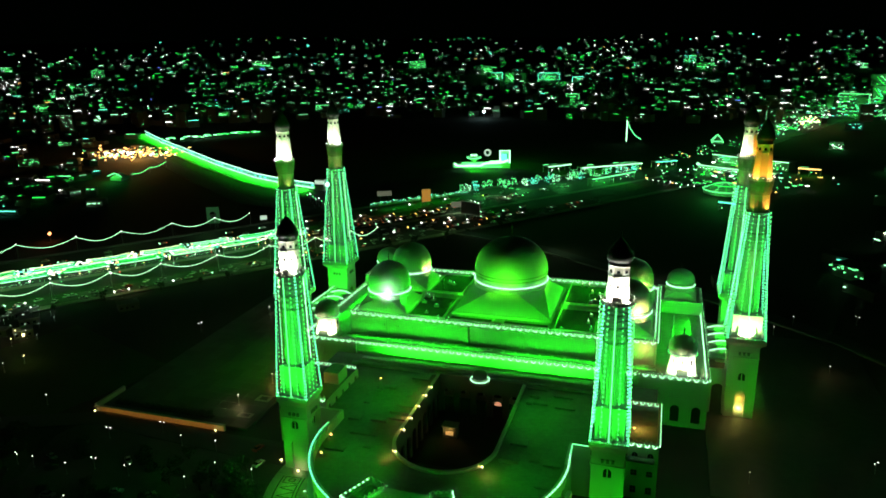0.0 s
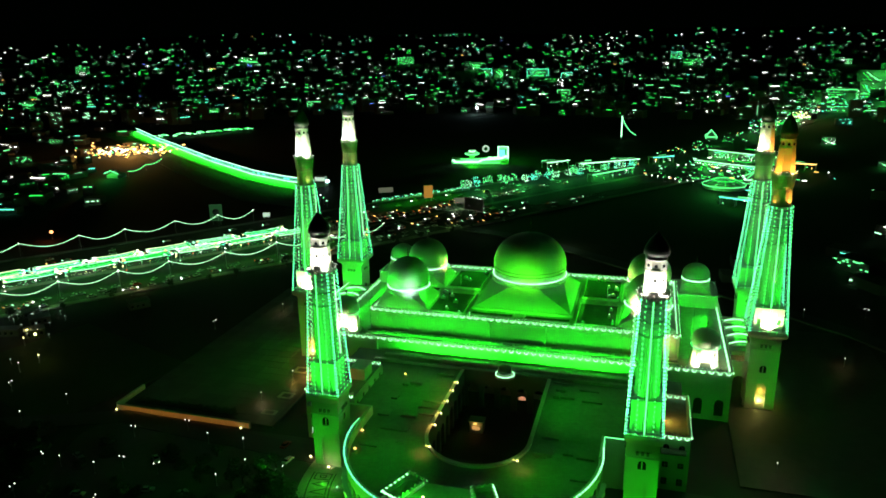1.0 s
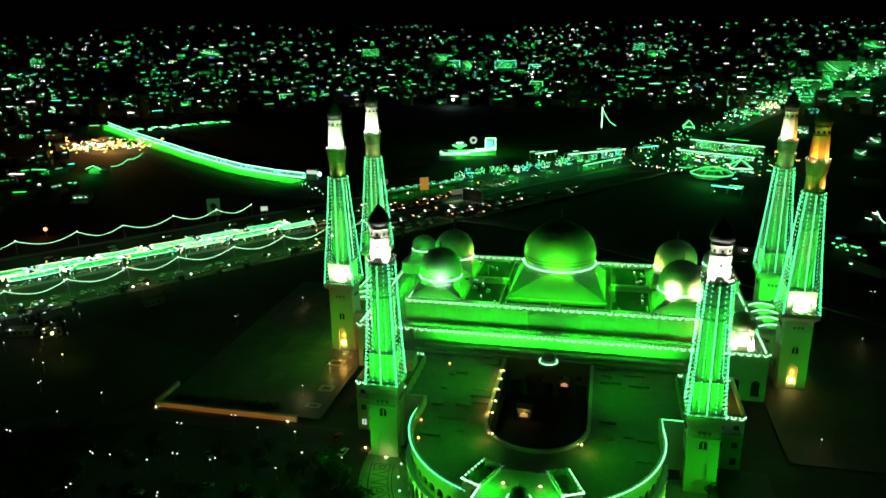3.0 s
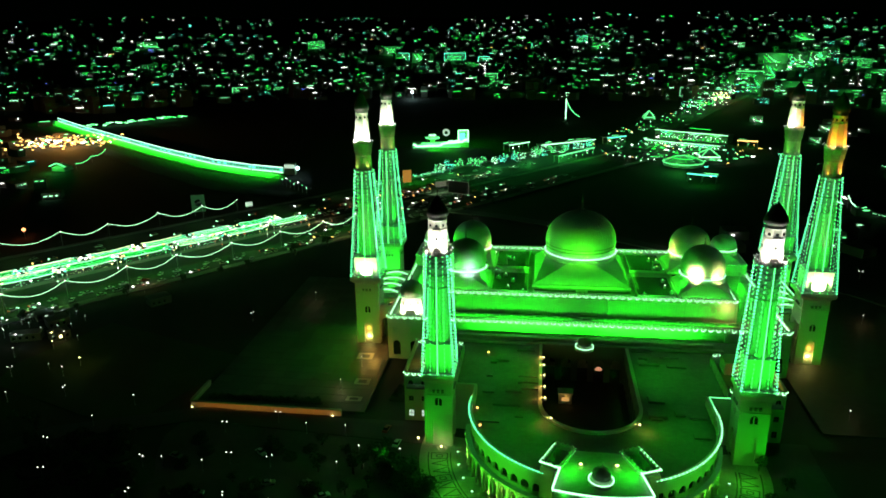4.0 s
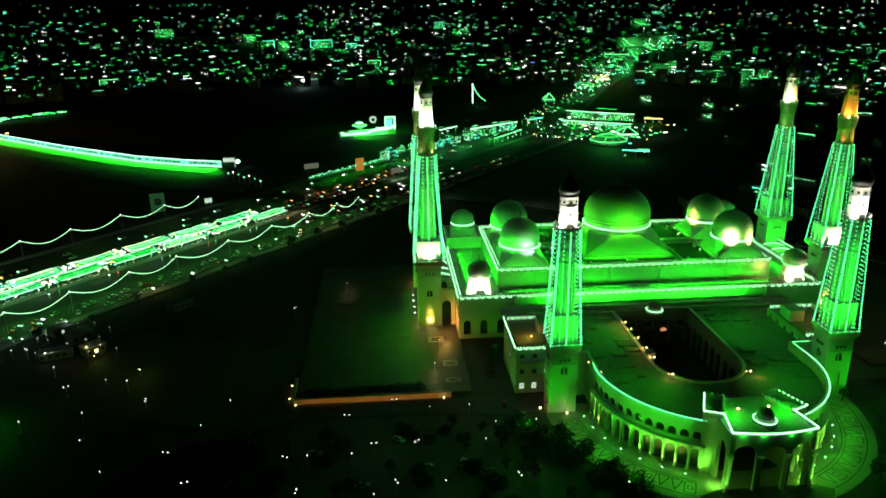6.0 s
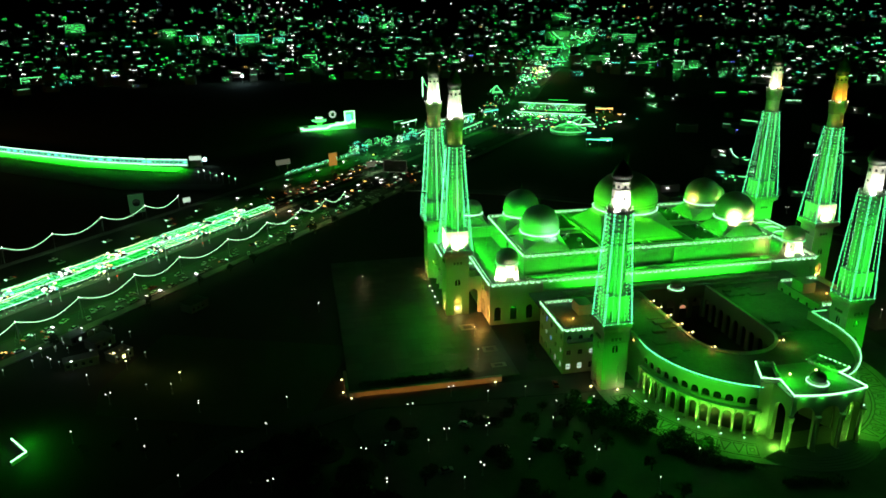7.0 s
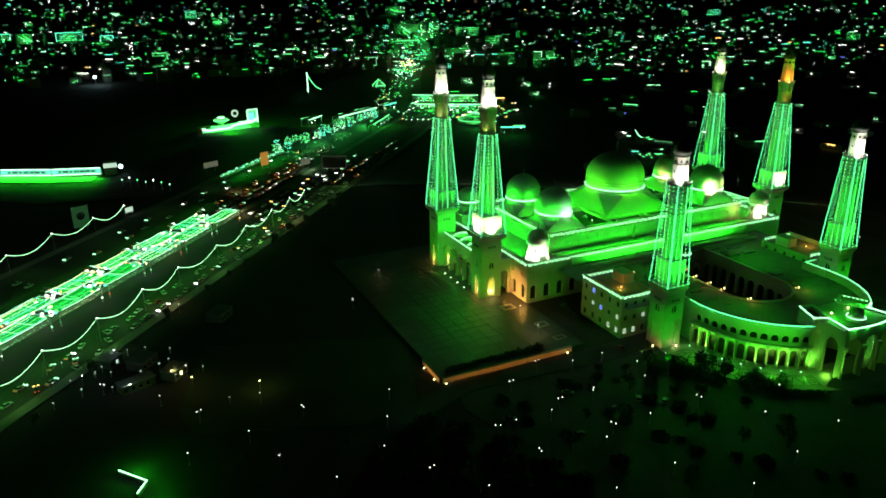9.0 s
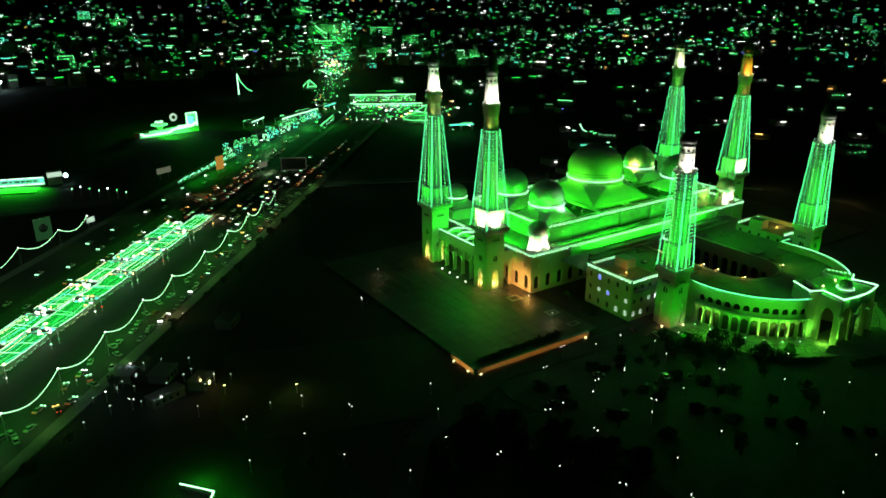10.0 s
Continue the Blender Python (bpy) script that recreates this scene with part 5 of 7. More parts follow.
for i in range(36):
    a = 184 + 172 * i / 36
    if 246 < a < 291:
        continue
    b = a + 172 / 36
    part("inlay_strip", inlay((43.2, a), (43.2, b)), INLAY, apron)
    part("inlay_strip", inlay((50.2, a), (50.2, b)), INLAY, apron)
    if i % 3 == 0:
        part("inlay_square", inlay((44.2, a + 0.5), (49.2, a + 0.5), (49.2, b - 0.5), (44.2, b - 0.5), (44.2, a + 0.5)), INLAY, apron)
        part("inlay_square", inlay((45.8, a + 1.6), (47.6, a + 1.6), (47.6, b - 1.6), (45.8, b - 1.6), (45.8, a + 1.6)), INLAY, apron)
    else:
        part("inlay_triangle", inlay((44.2, a + 0.3), (49.2, (a + b) / 2), (44.2, b - 0.3), (44.2, a + 0.3)), INLAY, apron)
    if i % 2 == 0:
        x, y, _ = apron_pt(41.0, a)
        gl = thing("ground_lamp", (x, y, 0.05), "small bright white ground lamp in the paving", "lamp", "apron lamps")
        part("housing", Mesh().frustum(0, 0, [(0, 0.35), (0.2, 0.35)], 8, 0), STEEL, gl)
        part("lens", Mesh().bulb((0, 0, 0.4), 0.38, 0.2), LED_MINT, gl)


# ---- garden lamps ----
GLOBE = glow("frosted_globe", (1.0, 1.0, 0.88), 1.7)


def garden_lamp(x, y, z, twin):
    t = thing("garden_lamp", (x, y, z), "slim lamp post with two white globes" if twin else "slim lamp post with one white globe", "street lamp", "garden lamps")
    part("post", Mesh().frustum(0, 0, [(0, 0.22), (0.3, 0.22), (0.35, 0.07), (3.9, 0.05)], 8, 0), STEEL, t)
    if twin:
        part("arm", Mesh().tube([(-0.75, 0, 4.0), (0, 0, 3.8), (0.75, 0, 4.0)], 0.05), STEEL, t)
    for x_ in ((-0.8, 0.8) if twin else (0,)):
        part("globe", Mesh().frustum(x_, 0, [(3.98, 0.07), (4.08, 0.15), (4.22, 0.2), (4.36, 0.15), (4.46, 0.07)], 10, 0), GLOBE, t)
    return t


single, double = garden_lamp(-135.8, 178.1, -0.3, False), garden_lamp(-176.5, 175.5, -0.3, True)
SPOTS_W = [(-160.9, 183.6), (-133.0, 157.8), (-115.3, 166.9), (-125.7, 139.3), (-113.7, 122.8), (-97.4, 109.2), (-154.4, 158.4), (-147.1, 138.4), (-174.2, 153.9), (-194.0, 154.0), (-167.4, 134.3), (-122.3, 103.7),
           (-189.0, 137.5), (-157.9, 115.4), (-144.9, 98.9), (-221.0, 144.5), (-179.7, 114.0), (-210.4, 130.1), (-201.3, 114.7), (-131.0, 83.0), (-155.0, 79.3), (-189.9, 100.7), (-96.0, 132.8)]
SPOTS_N = [(-246.8, 152.0), (-230.4, 159.9), (-223.2, 173.9), (-216.7, 188.8), (-245.8, 191.7), (-259.0, 169.0), (-287.5, 219.2), (-276.9, 203.7), (-256.7, 206.2), (-264.5, 185.4), (-304.7, 235.5), (-272.8, 294.7),
           (-276.9, 236.9), (-203.4, 266.0), (-283.0, 181.7), (-187.4, 154.1), (-167.6, 158.7), (-149.1, 178.0), (-128.5, 167.1), (-161.0, 139.2), (30.8, 206.5), (67.7, 291.6), (68.0, 222.0), (52, 330), (62, 345), (90, 352), (104, 340)]
for k, (x, y) in enumerate(SPOTS_W + SPOTS_N):
    copy_thing(double if k % 3 == 0 else single, spot(x, y, ground_height(x, y) - 0.25, 37 * k))
copy_thing(single, spot(-181.5, 291.5, PZ))
copy_thing(single, spot(-145.4, 207.0, PZ))
copy_thing(single, spot(-142.2, 226.0, PZ))
lamp("POINT", (-181.5, 291.5, PZ + 3.6), (0, 0, 0), 160, (1.0, 0.75, 0.35), 0.3)
lamp("POINT", (-145.4, 207.0, PZ + 3.6), (0, 0, 0), 260, (1.0, 0.75, 0.35), 0.3)
lamp("POINT", (67.7, 291.6, 4), (0, 0, 0), 200, (1.0, 0.7, 0.3), 0.3)
lamp("POINT", (30.8, 206.5, 4), (0, 0, 0), 130, (1.0, 0.7, 0.3), 0.3)

# ---- small green-lit gate wall in the field, low houses by the avenue ----
gate = thing("gate_wall", (-298, 180, -0.3), "low zigzag wall outlined in green light", "wall")
for (x0, y0), (x1, y1) in (((-4, 6), (3, -2.5)), ((3, -2.5), (0.2, -7.2))):
    a = math.atan2(y1 - y0, x1 - x0)
    part("panel", Mesh().box((x0 + x1) / 2, (y0 + y1) / 2, 0, math.dist((x0, y0), (x1, y1)), 0.4, 1.6, a), STONE, gate)
    part("light_string", Mesh().tube([(x0, y0, 1.75), (x1, y1, 1.75)], 0.3), LED_MINT, gate)
lamp("POINT", (XA - 6.6, 206, 3.4), (0, 0, 0), 45, (1.0, 0.6, 0.15), 0.2)
lamp("POINT", (-297, 184, 3.5), (0, 0, 0), 1800, GREEN, 0.5)
lamp("POINT", (-292, 172, 3.5), (0, 0, 0), 500, GREEN, 0.5)


def house(x, y, w, d, h, rz, storeys, lit):
    t = thing("house", (x, y, ground_height(x, y) - 0.3), "small flat-roofed block house in weak lamp light", "house", "houses by the avenue", rz)
    part("wall", Mesh().box(0, 0, 0, w, d, h), BLOCK, t)
    part("roof", Mesh().box(0, 0, h, w + 0.4, d + 0.4, 0.3), KERB, t)
    for k in range(storeys):
        for i in range(max(1, int(w / 2.6))):
            u = -w / 2 + 1.3 + 2.6 * i
            win = part("window", Mesh().box(u, -d / 2 - 0.05, 1 + 3.1 * k, 1.1, 0.12, 1.3), lit if (i + k) % 2 else GLASS, t)
            part("frame", Mesh().box(u, -d / 2 - 0.09, 0.9 + 3.1 * k, 1.3, 0.1, 0.1), STEEL, win)


for args in ((-291, 252, 9, 7, 3.4, 50, 1, GLASS), (-281, 239, 8, 6, 3.4, 48, 1, LAMP_YELLOW), (-302, 258, 7, 6, 3.2, 50, 1, LED_SOFT), (-294, 236, 12, 5, 3.2, 20, 1, GLASS), (-258, 282, 10, 7, 3.6, 50, 1, GLASS)):
    house(*args)
for x, y, c, w_ in ((-300, 262, (0.6, 0.75, 1.0), 220), (-282, 236, (1, 0.85, 0.3), 160), (-296, 232, (0.7, 1, 0.9), 160), (-276, 228, (1.0, 0.9, 0.2), 160), (-255, 215, (0.9, 1.0, 0.2), 140), (-311, 246, (0.5, 0.65, 1.0), 160)):
    lamp("POINT", (x, y, 4.2), (0, 0, 0), w_, c, 0.2)
    sl = thing("yard_lamp", (x, y - 0.1, ground_height(x, y) - 0.3), "yard lamp on a short pole", "street lamp", "yard lamps")
    part("post", Mesh().frustum(0, 0, [(0, 0.08), (3.6, 0.05)], 6, 0), STEEL, sl)
    part("bulb", Mesh().bulb((0, 0, 3.9), 0.4, 0.3), LED_WHITE if c[2] > 0.5 else LAMP_YELLOW, sl)

yard = random.Random(61)
first_yard = thing("yard_lamp", (-318, 262, ground_height(-318, 262)), "low yard lamp on a post", "street lamp", "low yard lamps")
part("post", Mesh().frustum(0, 0, [(0, 0.08), (2.2, 0.05)], 6, 0), STEEL, first_yard)
part("bulb", Mesh().bulb((0, 0, 2.5), 0.34, 0.3), LED_SOFT, first_yard)
for _ in range(22):
    x, y = -300 + yard.gauss(0, 16), 246 + yard.gauss(0, 12)
    copy_thing(first_yard, spot(x, y, ground_height(x, y) - 0.3, 0) @ Matrix.Scale(yard.uniform(0.7, 1.3), 4))
# ---- the avenue: light canopies, festoons, cars, boards ----
NET = glow("light_net", (0.02, 1.0, 0.08), 0.32)
RZ = math.degrees(math.atan2(RU.y, RU.x))


def light_canopy(u, w, rnd):
    p = road(u, w)
    t = thing("light_canopy", (p.x, p.y, ground_height(p.x, p.y)), "run of green light strings stretched between two lit gantries", "light canopy", "light canopies over the avenue", RZ)
    H, B = 12.8, 4.9
    for e in (-H, H):
        g = part("gantry", Mesh().box(e, -B, 0, 0.35, 0.35, 6.6).box(e, B, 0, 0.35, 0.35, 6.6).box(e, 0, 6.6, 0.4, 2 * B + 0.3, 0.4), STEEL, t)
        part("light_bar", Mesh().tube([(e + 0.3, -B, 6.9), (e + 0.3, B, 6.9)], 0.16), rnd.choice([LED_MINT, LED_CYAN, LED]), g)
        for _ in range(rnd.randint(6, 12)):
            part("lamp", Mesh().bulb((e + rnd.gauss(0, 1.6), rnd.uniform(-B, B), rnd.uniform(6.0, 7.4)), rnd.uniform(0.35, 1.0), rnd.uniform(0.3, 0.6)), rnd.choice([LED_WHITE, LAMP_YELLOW, LED_WHITE, LED_MINT, LED_CYAN, LED_CYAN, LAMP_WARM]), g)
        for y in (-B, B):
            part("lamp", Mesh().bulb((e, y, 2.2), rnd.uniform(0.3, 0.7), 0.5), rnd.choice([LAMP_WARM, LED_WHITE, LAMP_RED, LED_MINT, LAMP_YELLOW, LED]), g)
    part("light_net", Mesh().box(0, 0, 6.3, 2 * H - 0.6, 2 * B - 0.6, 0.05), NET, t, "net of small dim green lights")
    for k in range(9):
        y, edge = -B + 2 * B * k / 8, k in (0, 8)
        if not edge and rnd.random() < 0.18:
            continue
        mt = rnd.choice([LED_MINT, LED_YELLOW, LED_MINT]) if edge else rnd.choice([LED, LED, LED_CYAN, LED_DEEP, LED_DEEP, LED_MINT, LED_YELLOW, LED_DEEP])
        a, b = -H + rnd.uniform(0, 2.5), H - rnd.uniform(0, 2.5)
        sag = rnd.uniform(0.1, 0.6)
        part("light_string", Mesh().tube([(a + (b - a) * i / 6, y + rnd.uniform(-0.2, 0.2), 7.0 - sag * math.sin(math.pi * i / 6)) for i in range(7)], 0.15 if edge else rnd.uniform(0.06, 0.11)), mt, t)
    for _ in range(rnd.randint(2, 4)):
        x = rnd.uniform(-10, 10)
        part("cross_string", Mesh().tube([(x, -B, 7.1), (x + rnd.uniform(-2, 2), B, 7.1)], 0.09), rnd.choice([LED_CYAN, LED_MINT, LED]), t)
    for y in (-B - 0.2, B + 0.2):
        fringe = Mesh()
        for i in range(24):
            if rnd.random() < 0.75:
                fringe.bulb((-H + 2 * H * i / 23, y, rnd.uniform(4.2, 5.8)), 0.2, 0.2)
        part("fringe_string", fringe, rnd.choice([LED_MINT, LED_YELLOW, LED]), t, kind="stuff")
    return t


rnd = random.Random(77)
for k in range(9):
    light_canopy(-82 + 30.5 * k, 443.0, rnd)
    light_canopy(-97 + 30.5 * k, 453.7, rnd)


LED_PALE = glow("pale_mint_led", (0.42, 1.0, 0.48), 2.2)


def festoon(name_label, poles, sag, mat):
    t = thing("festoon", (*poles[0], 0), name_label, "festoon", "festoons along the avenue")
    tops = []
    for x, y in poles:
        z = ground_height(x, y)
        lx, ly = x - poles[0][0], y - poles[0][1]
        top = 10.4
        ps = part("mast", Mesh().frustum(lx, ly, [(z - 0.2, 0.16), (top, 0.09)], 7, 0), STEEL, t)
        for a in (0.6, 3.7):
            part("stay", Mesh().tube([(lx, ly, top - 1), (lx + 1.8 * math.cos(a), ly + 1.8 * math.sin(a), z)], 0.03, 3), STEEL, ps)
        part("lamp", Mesh().bulb((lx, ly, top + 0.2), 0.4, 0.3), LED_WHITE, ps)
        tops.append(Vector((lx, ly, top)))
    for p, q in zip(tops, tops[1:]):
        line = [p.lerp(q, i / 12) - Vector((0, 0, sag * math.sin(math.pi * i / 12))) for i in range(13)]
        string = Mesh().tube(line, 0.13)
        for a, b in zip(line, line[1:]):
            string.bulb(a, 0.17, 0.17)
        part("light_string", string, mat, t)


festoon("sagging white light string on masts by the kerb", [(-362 - 21 * 3, 359 - 26 * 3), (-404, 310), (-385, 334), (-362, 359), (-343, 378.4), (-324, 405.7), (-303.4, 426.3), (-286.5, 445)], 4.4, LED_PALE)
festoon("sagging green light string on masts by the kerb", [(-379, 195), (-360, 216), (-341, 238), (-322.9, 258.9), (-304.5, 279.8), (-286.0, 302.9), (-269.1, 323.5), (-247.7, 346.9), (-228.1, 372.3), (-208.8, 395.7), (-193.2, 415.5), (-180, 430)], 4.2, LED_PALE)


def car(paint, head, label):
    """A saloon car: body, cabin, four wheels, lights."""
    t = thing("car", (0, 0, 0), label, "car", "cars on the avenue")
    b = Mesh()
    prof = [(-2.2, 0.35), (-2.25, 0.75), (-1.9, 0.92), (-1.2, 0.95), (0.9, 0.95), (1.95, 0.82), (2.25, 0.62), (2.2, 0.35)]
    n = len(prof)
    b.add([(x, y, z) for y in (-0.86, 0.86) for x, z in prof], [tuple(range(n)), tuple(reversed(range(n, 2 * n)))] + [(i, n + i, n + (i + 1) % n, (i + 1) % n) for i in range(n)])
    b.box(-0.33, 0, 1.45, 1.3, 1.2, 0.05)
    part("body", b, paint, t)
    c = Mesh()
    top = [(-1.55, 0.94, 0.8), (1.0, 0.94, 0.8), (0.35, 1.45, 0.62), (-1.0, 1.45, 0.62)]
    c.add([(x, -w, z) for x, z, w in top] + [(x, w, z) for x, z, w in top], [(0, 1, 2, 3), (7, 6, 5, 4), (0, 4, 5, 1), (1, 5, 6, 2), (2, 6, 7, 3), (3, 7, 4, 0)])
    part("cabin", c, GLASS, t)
    for x in (-1.35, 1.4):
        for y in (-0.8, 0.8):
            w = Mesh()
            w.add([(x + 0.32 * math.cos(2 * math.pi * i / 10), y + s, 0.32 + 0.32 * math.sin(2 * math.pi * i / 10)) for s in (-0.1, 0.1) for i in range(10)], [tuple(reversed(range(10))), tuple(range(10, 20))] + [(i, (i + 1) % 10, 10 + (i + 1) % 10, 10 + i) for i in range(10)])
            part("wheel", w, RUBBER, t)
    if head:
        for y in (-0.62, 0.62):
            part("headlight", Mesh().bulb((2.3, y, 0.7), 0.58, 0.4), head, t)
            part("tail_light", Mesh().bulb((-2.3, y, 0.72), 0.2, 0.18), LAMP_RED, t)
    return t


cars = [car(PAINT[0], LED_WHITE, "white saloon car with its lamps on"), car(PAINT[1], LED_MINT, "silver saloon car with its lamps on"), car(PAINT[0], None, "white saloon car parked dark"), car(PAINT[1], None, "silver saloon car parked dark"), car(PAINT[2], LAMP_WARM, "dark saloon car with its lamps on"), car(PAINT[3], None, "red saloon car parked dark")]
rnd = random.Random(5)
first = [road(186, 432), road(196, 462), road(30, 415), road(44, 409), road(206, 470), road(58, 414)]
for c, p in zip(cars, first):
    c.matrix_basis = spot(p.x, p.y, ground_height(p.x, p.y) + 0.07, RZ)
lanes = [(409, 0, -110, 250, 42), (415, 0, -110, 260, 34), (418, 0, 250, 420, 14), (408, 0, 255, 420, 8), (426, 180, 150, 330, 13), (432, 180, 178, 360, 14), (438, 180, 178, 330, 10), (455, 0, 178, 300, 14), (462, 0, 178, 380, 22), (468, 0, 20, 440, 22), (472, 0, -60, 440, 20), (484, 180, 0, 500, 18), (492, 180, -80, 500, 18)]
for w, turn, u0, u1, n in lanes:
    for k in range(n):
        u = u0 + (u1 - u0) * (k + rnd.uniform(0.1, 0.9)) / n
        parked = w < 420 and u0 < 0
        p = road(u, w + (rnd.uniform(-2.6, 2.6) if parked else rnd.uniform(-1.3, 1.3)))
        c = cars[rnd.choice((2, 3, 2, 0, 3, 1, 2, 2, 0, 4))] if parked else cars[rnd.choice((0, 1, 4, 2, 1, 3, 3))]
        copy_thing(c, spot(p.x, p.y, ground_height(p.x, p.y) + 0.07, RZ + turn + (rnd.choice((0, 0, 60, 35, 180)) + rnd.uniform(-16, 16) if parked else rnd.uniform(-5, 5))))
for x, y, r in ((-152, 150, 20), (-160, 165, -40), (-141, 151, 60), (-171, 143, 10), (-134, 146, 35), (-186, 160, -20), (-118, 175, 80), (-123, 183, 80)):
    copy_thing(cars[rnd.choice((2, 3, 5))], spot(x, y, -0.08, r))


def hoarding(x, y, w, h, lift, rz, face, label):
    t = thing("billboard", (x, y, ground_height(x, y)), label, "billboard", "roadside boards", rz)
    part("panel", Mesh().box(0, 0, lift, w, 0.4, h), face, t)
    for z in (lift - 0.25, lift + h):
        part("frame_rail", Mesh().box(0, 0, z, w + 0.5, 0.5, 0.25), STEEL, t)
    for e in (-w * 0.3, w * 0.3):
        part("leg", Mesh().box(e, 0.3, 0, 0.3, 0.3, lift), STEEL, t)
    return t


BOARD = glow("dim_backlit_board", (0.55, 0.62, 0.40), 0.16)
BOARD_O = glow("amber_backlit_board", (1.0, 0.5, 0.08), 0.32)
BOARD_G = glow("green_backlit_board", (0.10, 0.45, 0.14), 0.10)
b1 = hoarding(-310, 434, 9, 12, 3, 20, BOARD_G, "tall dim green street board with a round emblem")
part("emblem", Mesh().frustum(0, 0, [(0, 2.4), (0.1, 2.4)], 20, 0), GLASS, b1).matrix_basis = pose(0, -0.25 * U, 9.5 * U, 90, 0, 0)
hoarding(-221, 545, 12, 4, 4, 25, BOARD, "wide dim roadside billboard")
hoarding(-182, 538, 7, 10, 3, 25, BOARD_O, "amber backlit street board")
hb = hoarding(-136.5, 506, 18, 9, 3, -25, BLOCK, "dark unlit roadside billboard seen from behind")
for z in (2.8, 12.1):
    part("light_rail", Mesh().box(0, -0.35, z, 18.4, 0.12, 0.18), BOARD, hb)
for e in (-9.1, 9.1):
    part("light_rail", Mesh().box(e, -0.35, 2.98, 0.18, 0.12, 9.1), BOARD, hb)
hoarding(-153, 527, 9, 4, 3, 25, BOARD, "dim white roadside billboard")

# ---- lit embankment wall beyond the avenue ----
LED_FROST = glow("frosty_white_led", (0.50, 1.0, 0.72), 1.8)
STRIP = glow("cyan_strip", (0.16, 1.0, 0.62), 0.75)
bank = thing("embankment_wall", (-296, 567.5, 4), "long embankment wall outlined in white and green light", "wall")
WALL = [(-296.3, 567.5), (-329.3, 578.4), (-374.2, 599.8), (-456.7, 657.3), (-554.0, 734.1), (-631.1, 794.2), (-720, 870)]
for (x0, y0), (x1, y1) in zip(WALL, WALL[1:]):
    n = max(1, round(math.dist((x0, y0), (x1, y1)) / 12))
    a = math.atan2(y1 - y0, x1 - x0)
    for i in range(n):
        fx, fy = x0 + (x1 - x0) * (i + 0.5) / n + 296, y0 + (y1 - y0) * (i + 0.5) / n - 567.5
        L = math.dist((x0, y0), (x1, y1)) / n
        pn = part("panel", Mesh().box(fx, fy, -1, L * 0.99, 0.8, 5.4, a), STONE, bank)
        nx, ny = math.sin(a), -math.cos(a)
        if ny > 0:
            nx, ny = -nx, -ny
        dx, dy = math.cos(a) * L * 0.46, math.sin(a) * L * 0.46
        part("light_bar", Mesh().tube([(fx - dx + nx, fy - dy + ny, 4.7), (fx + dx + nx, fy + dy + ny, 4.7)], 0.45), LED_FROST, pn)
        part("light_bar", Mesh().tube([(fx - dx + nx * 1.4, fy - dy + ny * 1.4, 0.5), (fx + dx + nx * 1.4, fy + dy + ny * 1.4, 0.5)], 0.45), LED_MINT, pn)
        strip = part("light_strip", Mesh().box(fx + nx * 0.55, fy + ny * 0.55, 1.2, L * 0.96, 0.2, 3.0, a), STRIP, pn, "cyan-white backlit strip")
        for j in range(3):
            k = -0.33 + 0.33 * j
            part("sign", Mesh().box(fx + math.cos(a) * L * k + nx * 0.75, fy + math.sin(a) * L * k + ny * 0.75, 1.9, 1.6 + 0.9 * ((i + j) % 3), 0.15, 1.3, a), STONE_DARK if (i + j) % 4 else LED_CYAN, strip)
    mx_, my_ = (x0 + x1) / 2, (y0 + y1) / 2
    e = Vector((mx_ + 2.5 * nx, my_ + 2.5 * ny, 9.5))
    ob = lamp("AREA", e, e - Vector((0, 0, 5)), 420 * math.dist((x0, y0), (x1, y1)), GREEN, math.dist((x0, y0), (x1, y1)), 2)
    ob.data.spread = radians(95)
    ob.matrix_world = Matrix.Translation(e * U) @ pose(0, 0, 0, 0, 0, math.degrees(a)) @ pose(0, 0, 0, 38 if math.cos(a) < 0 else -38, 0, 0)
BANK = [(x - 5.4, y - 8.0) for x, y in WALL]
structure("bank", ribbon(BANK, 16, 0.25), material("stone_pitched_bank", (0.26, 0.25, 0.22), 0.9, vary=0.4, fine=0.6), "stone-pitched bank below the lit wall in green light")
tower = part("kiosk", Mesh().box(6, 0, -1, 9, 6, 9.5), STONE, bank, "small white gatehouse at the wall's end")
part("sign", Mesh().box(6, -3.2, 4.6, 9.2, 0.3, 3.2), LED_SOFT, bank, "white lit sign board")
part("lamp", Mesh().frustum(13, -2, [(2.9, 0.4), (3.4, 1.2), (4.5, 1.7), (5.6, 1.2), (6.1, 0.4)], 12, 0), glow("cold_blue_lamp", (0.55, 1.0, 1.0), 5.0), bank)

# ---- festive stage, lit canopies and market beyond the crossing ----
stage = thing("festive_stage", (-178, 704, 4), "low outdoor stage outlined in green light with a bright gate", "stage", rz=12)
part("platform", Mesh().box(0, 6, -1, 58, 12, 5), STONE, stage)
part("light_bar", Mesh().tube([(-28, -0.4, 3.5), (-24, -0.4, 1.5), (-2, -0.4, 1.5), (4, -0.4, 4), (22, -0.4, 5.2), (27, -0.4, 7.5)], 1.15), LED_MINT, stage)
part("light_bar", Mesh().tube([(-28, -0.5, 0.5), (20, -0.5, 0.5)], 0.4), LED, stage)
gt = part("gate", Mesh().box(19, 3, 4, 1.6, 2, 12).box(28, 3, 4, 1.6, 2, 12).box(23.5, 3, 14, 10.6, 2, 3), STONE, stage, "square lit gate")
part("light_frame", Mesh().tube([(18.5, 1.6, 4), (18.5, 1.6, 16.5), (28.5, 1.6, 16.5), (28.5, 1.6, 4)], 0.7), LED_MINT, gt)
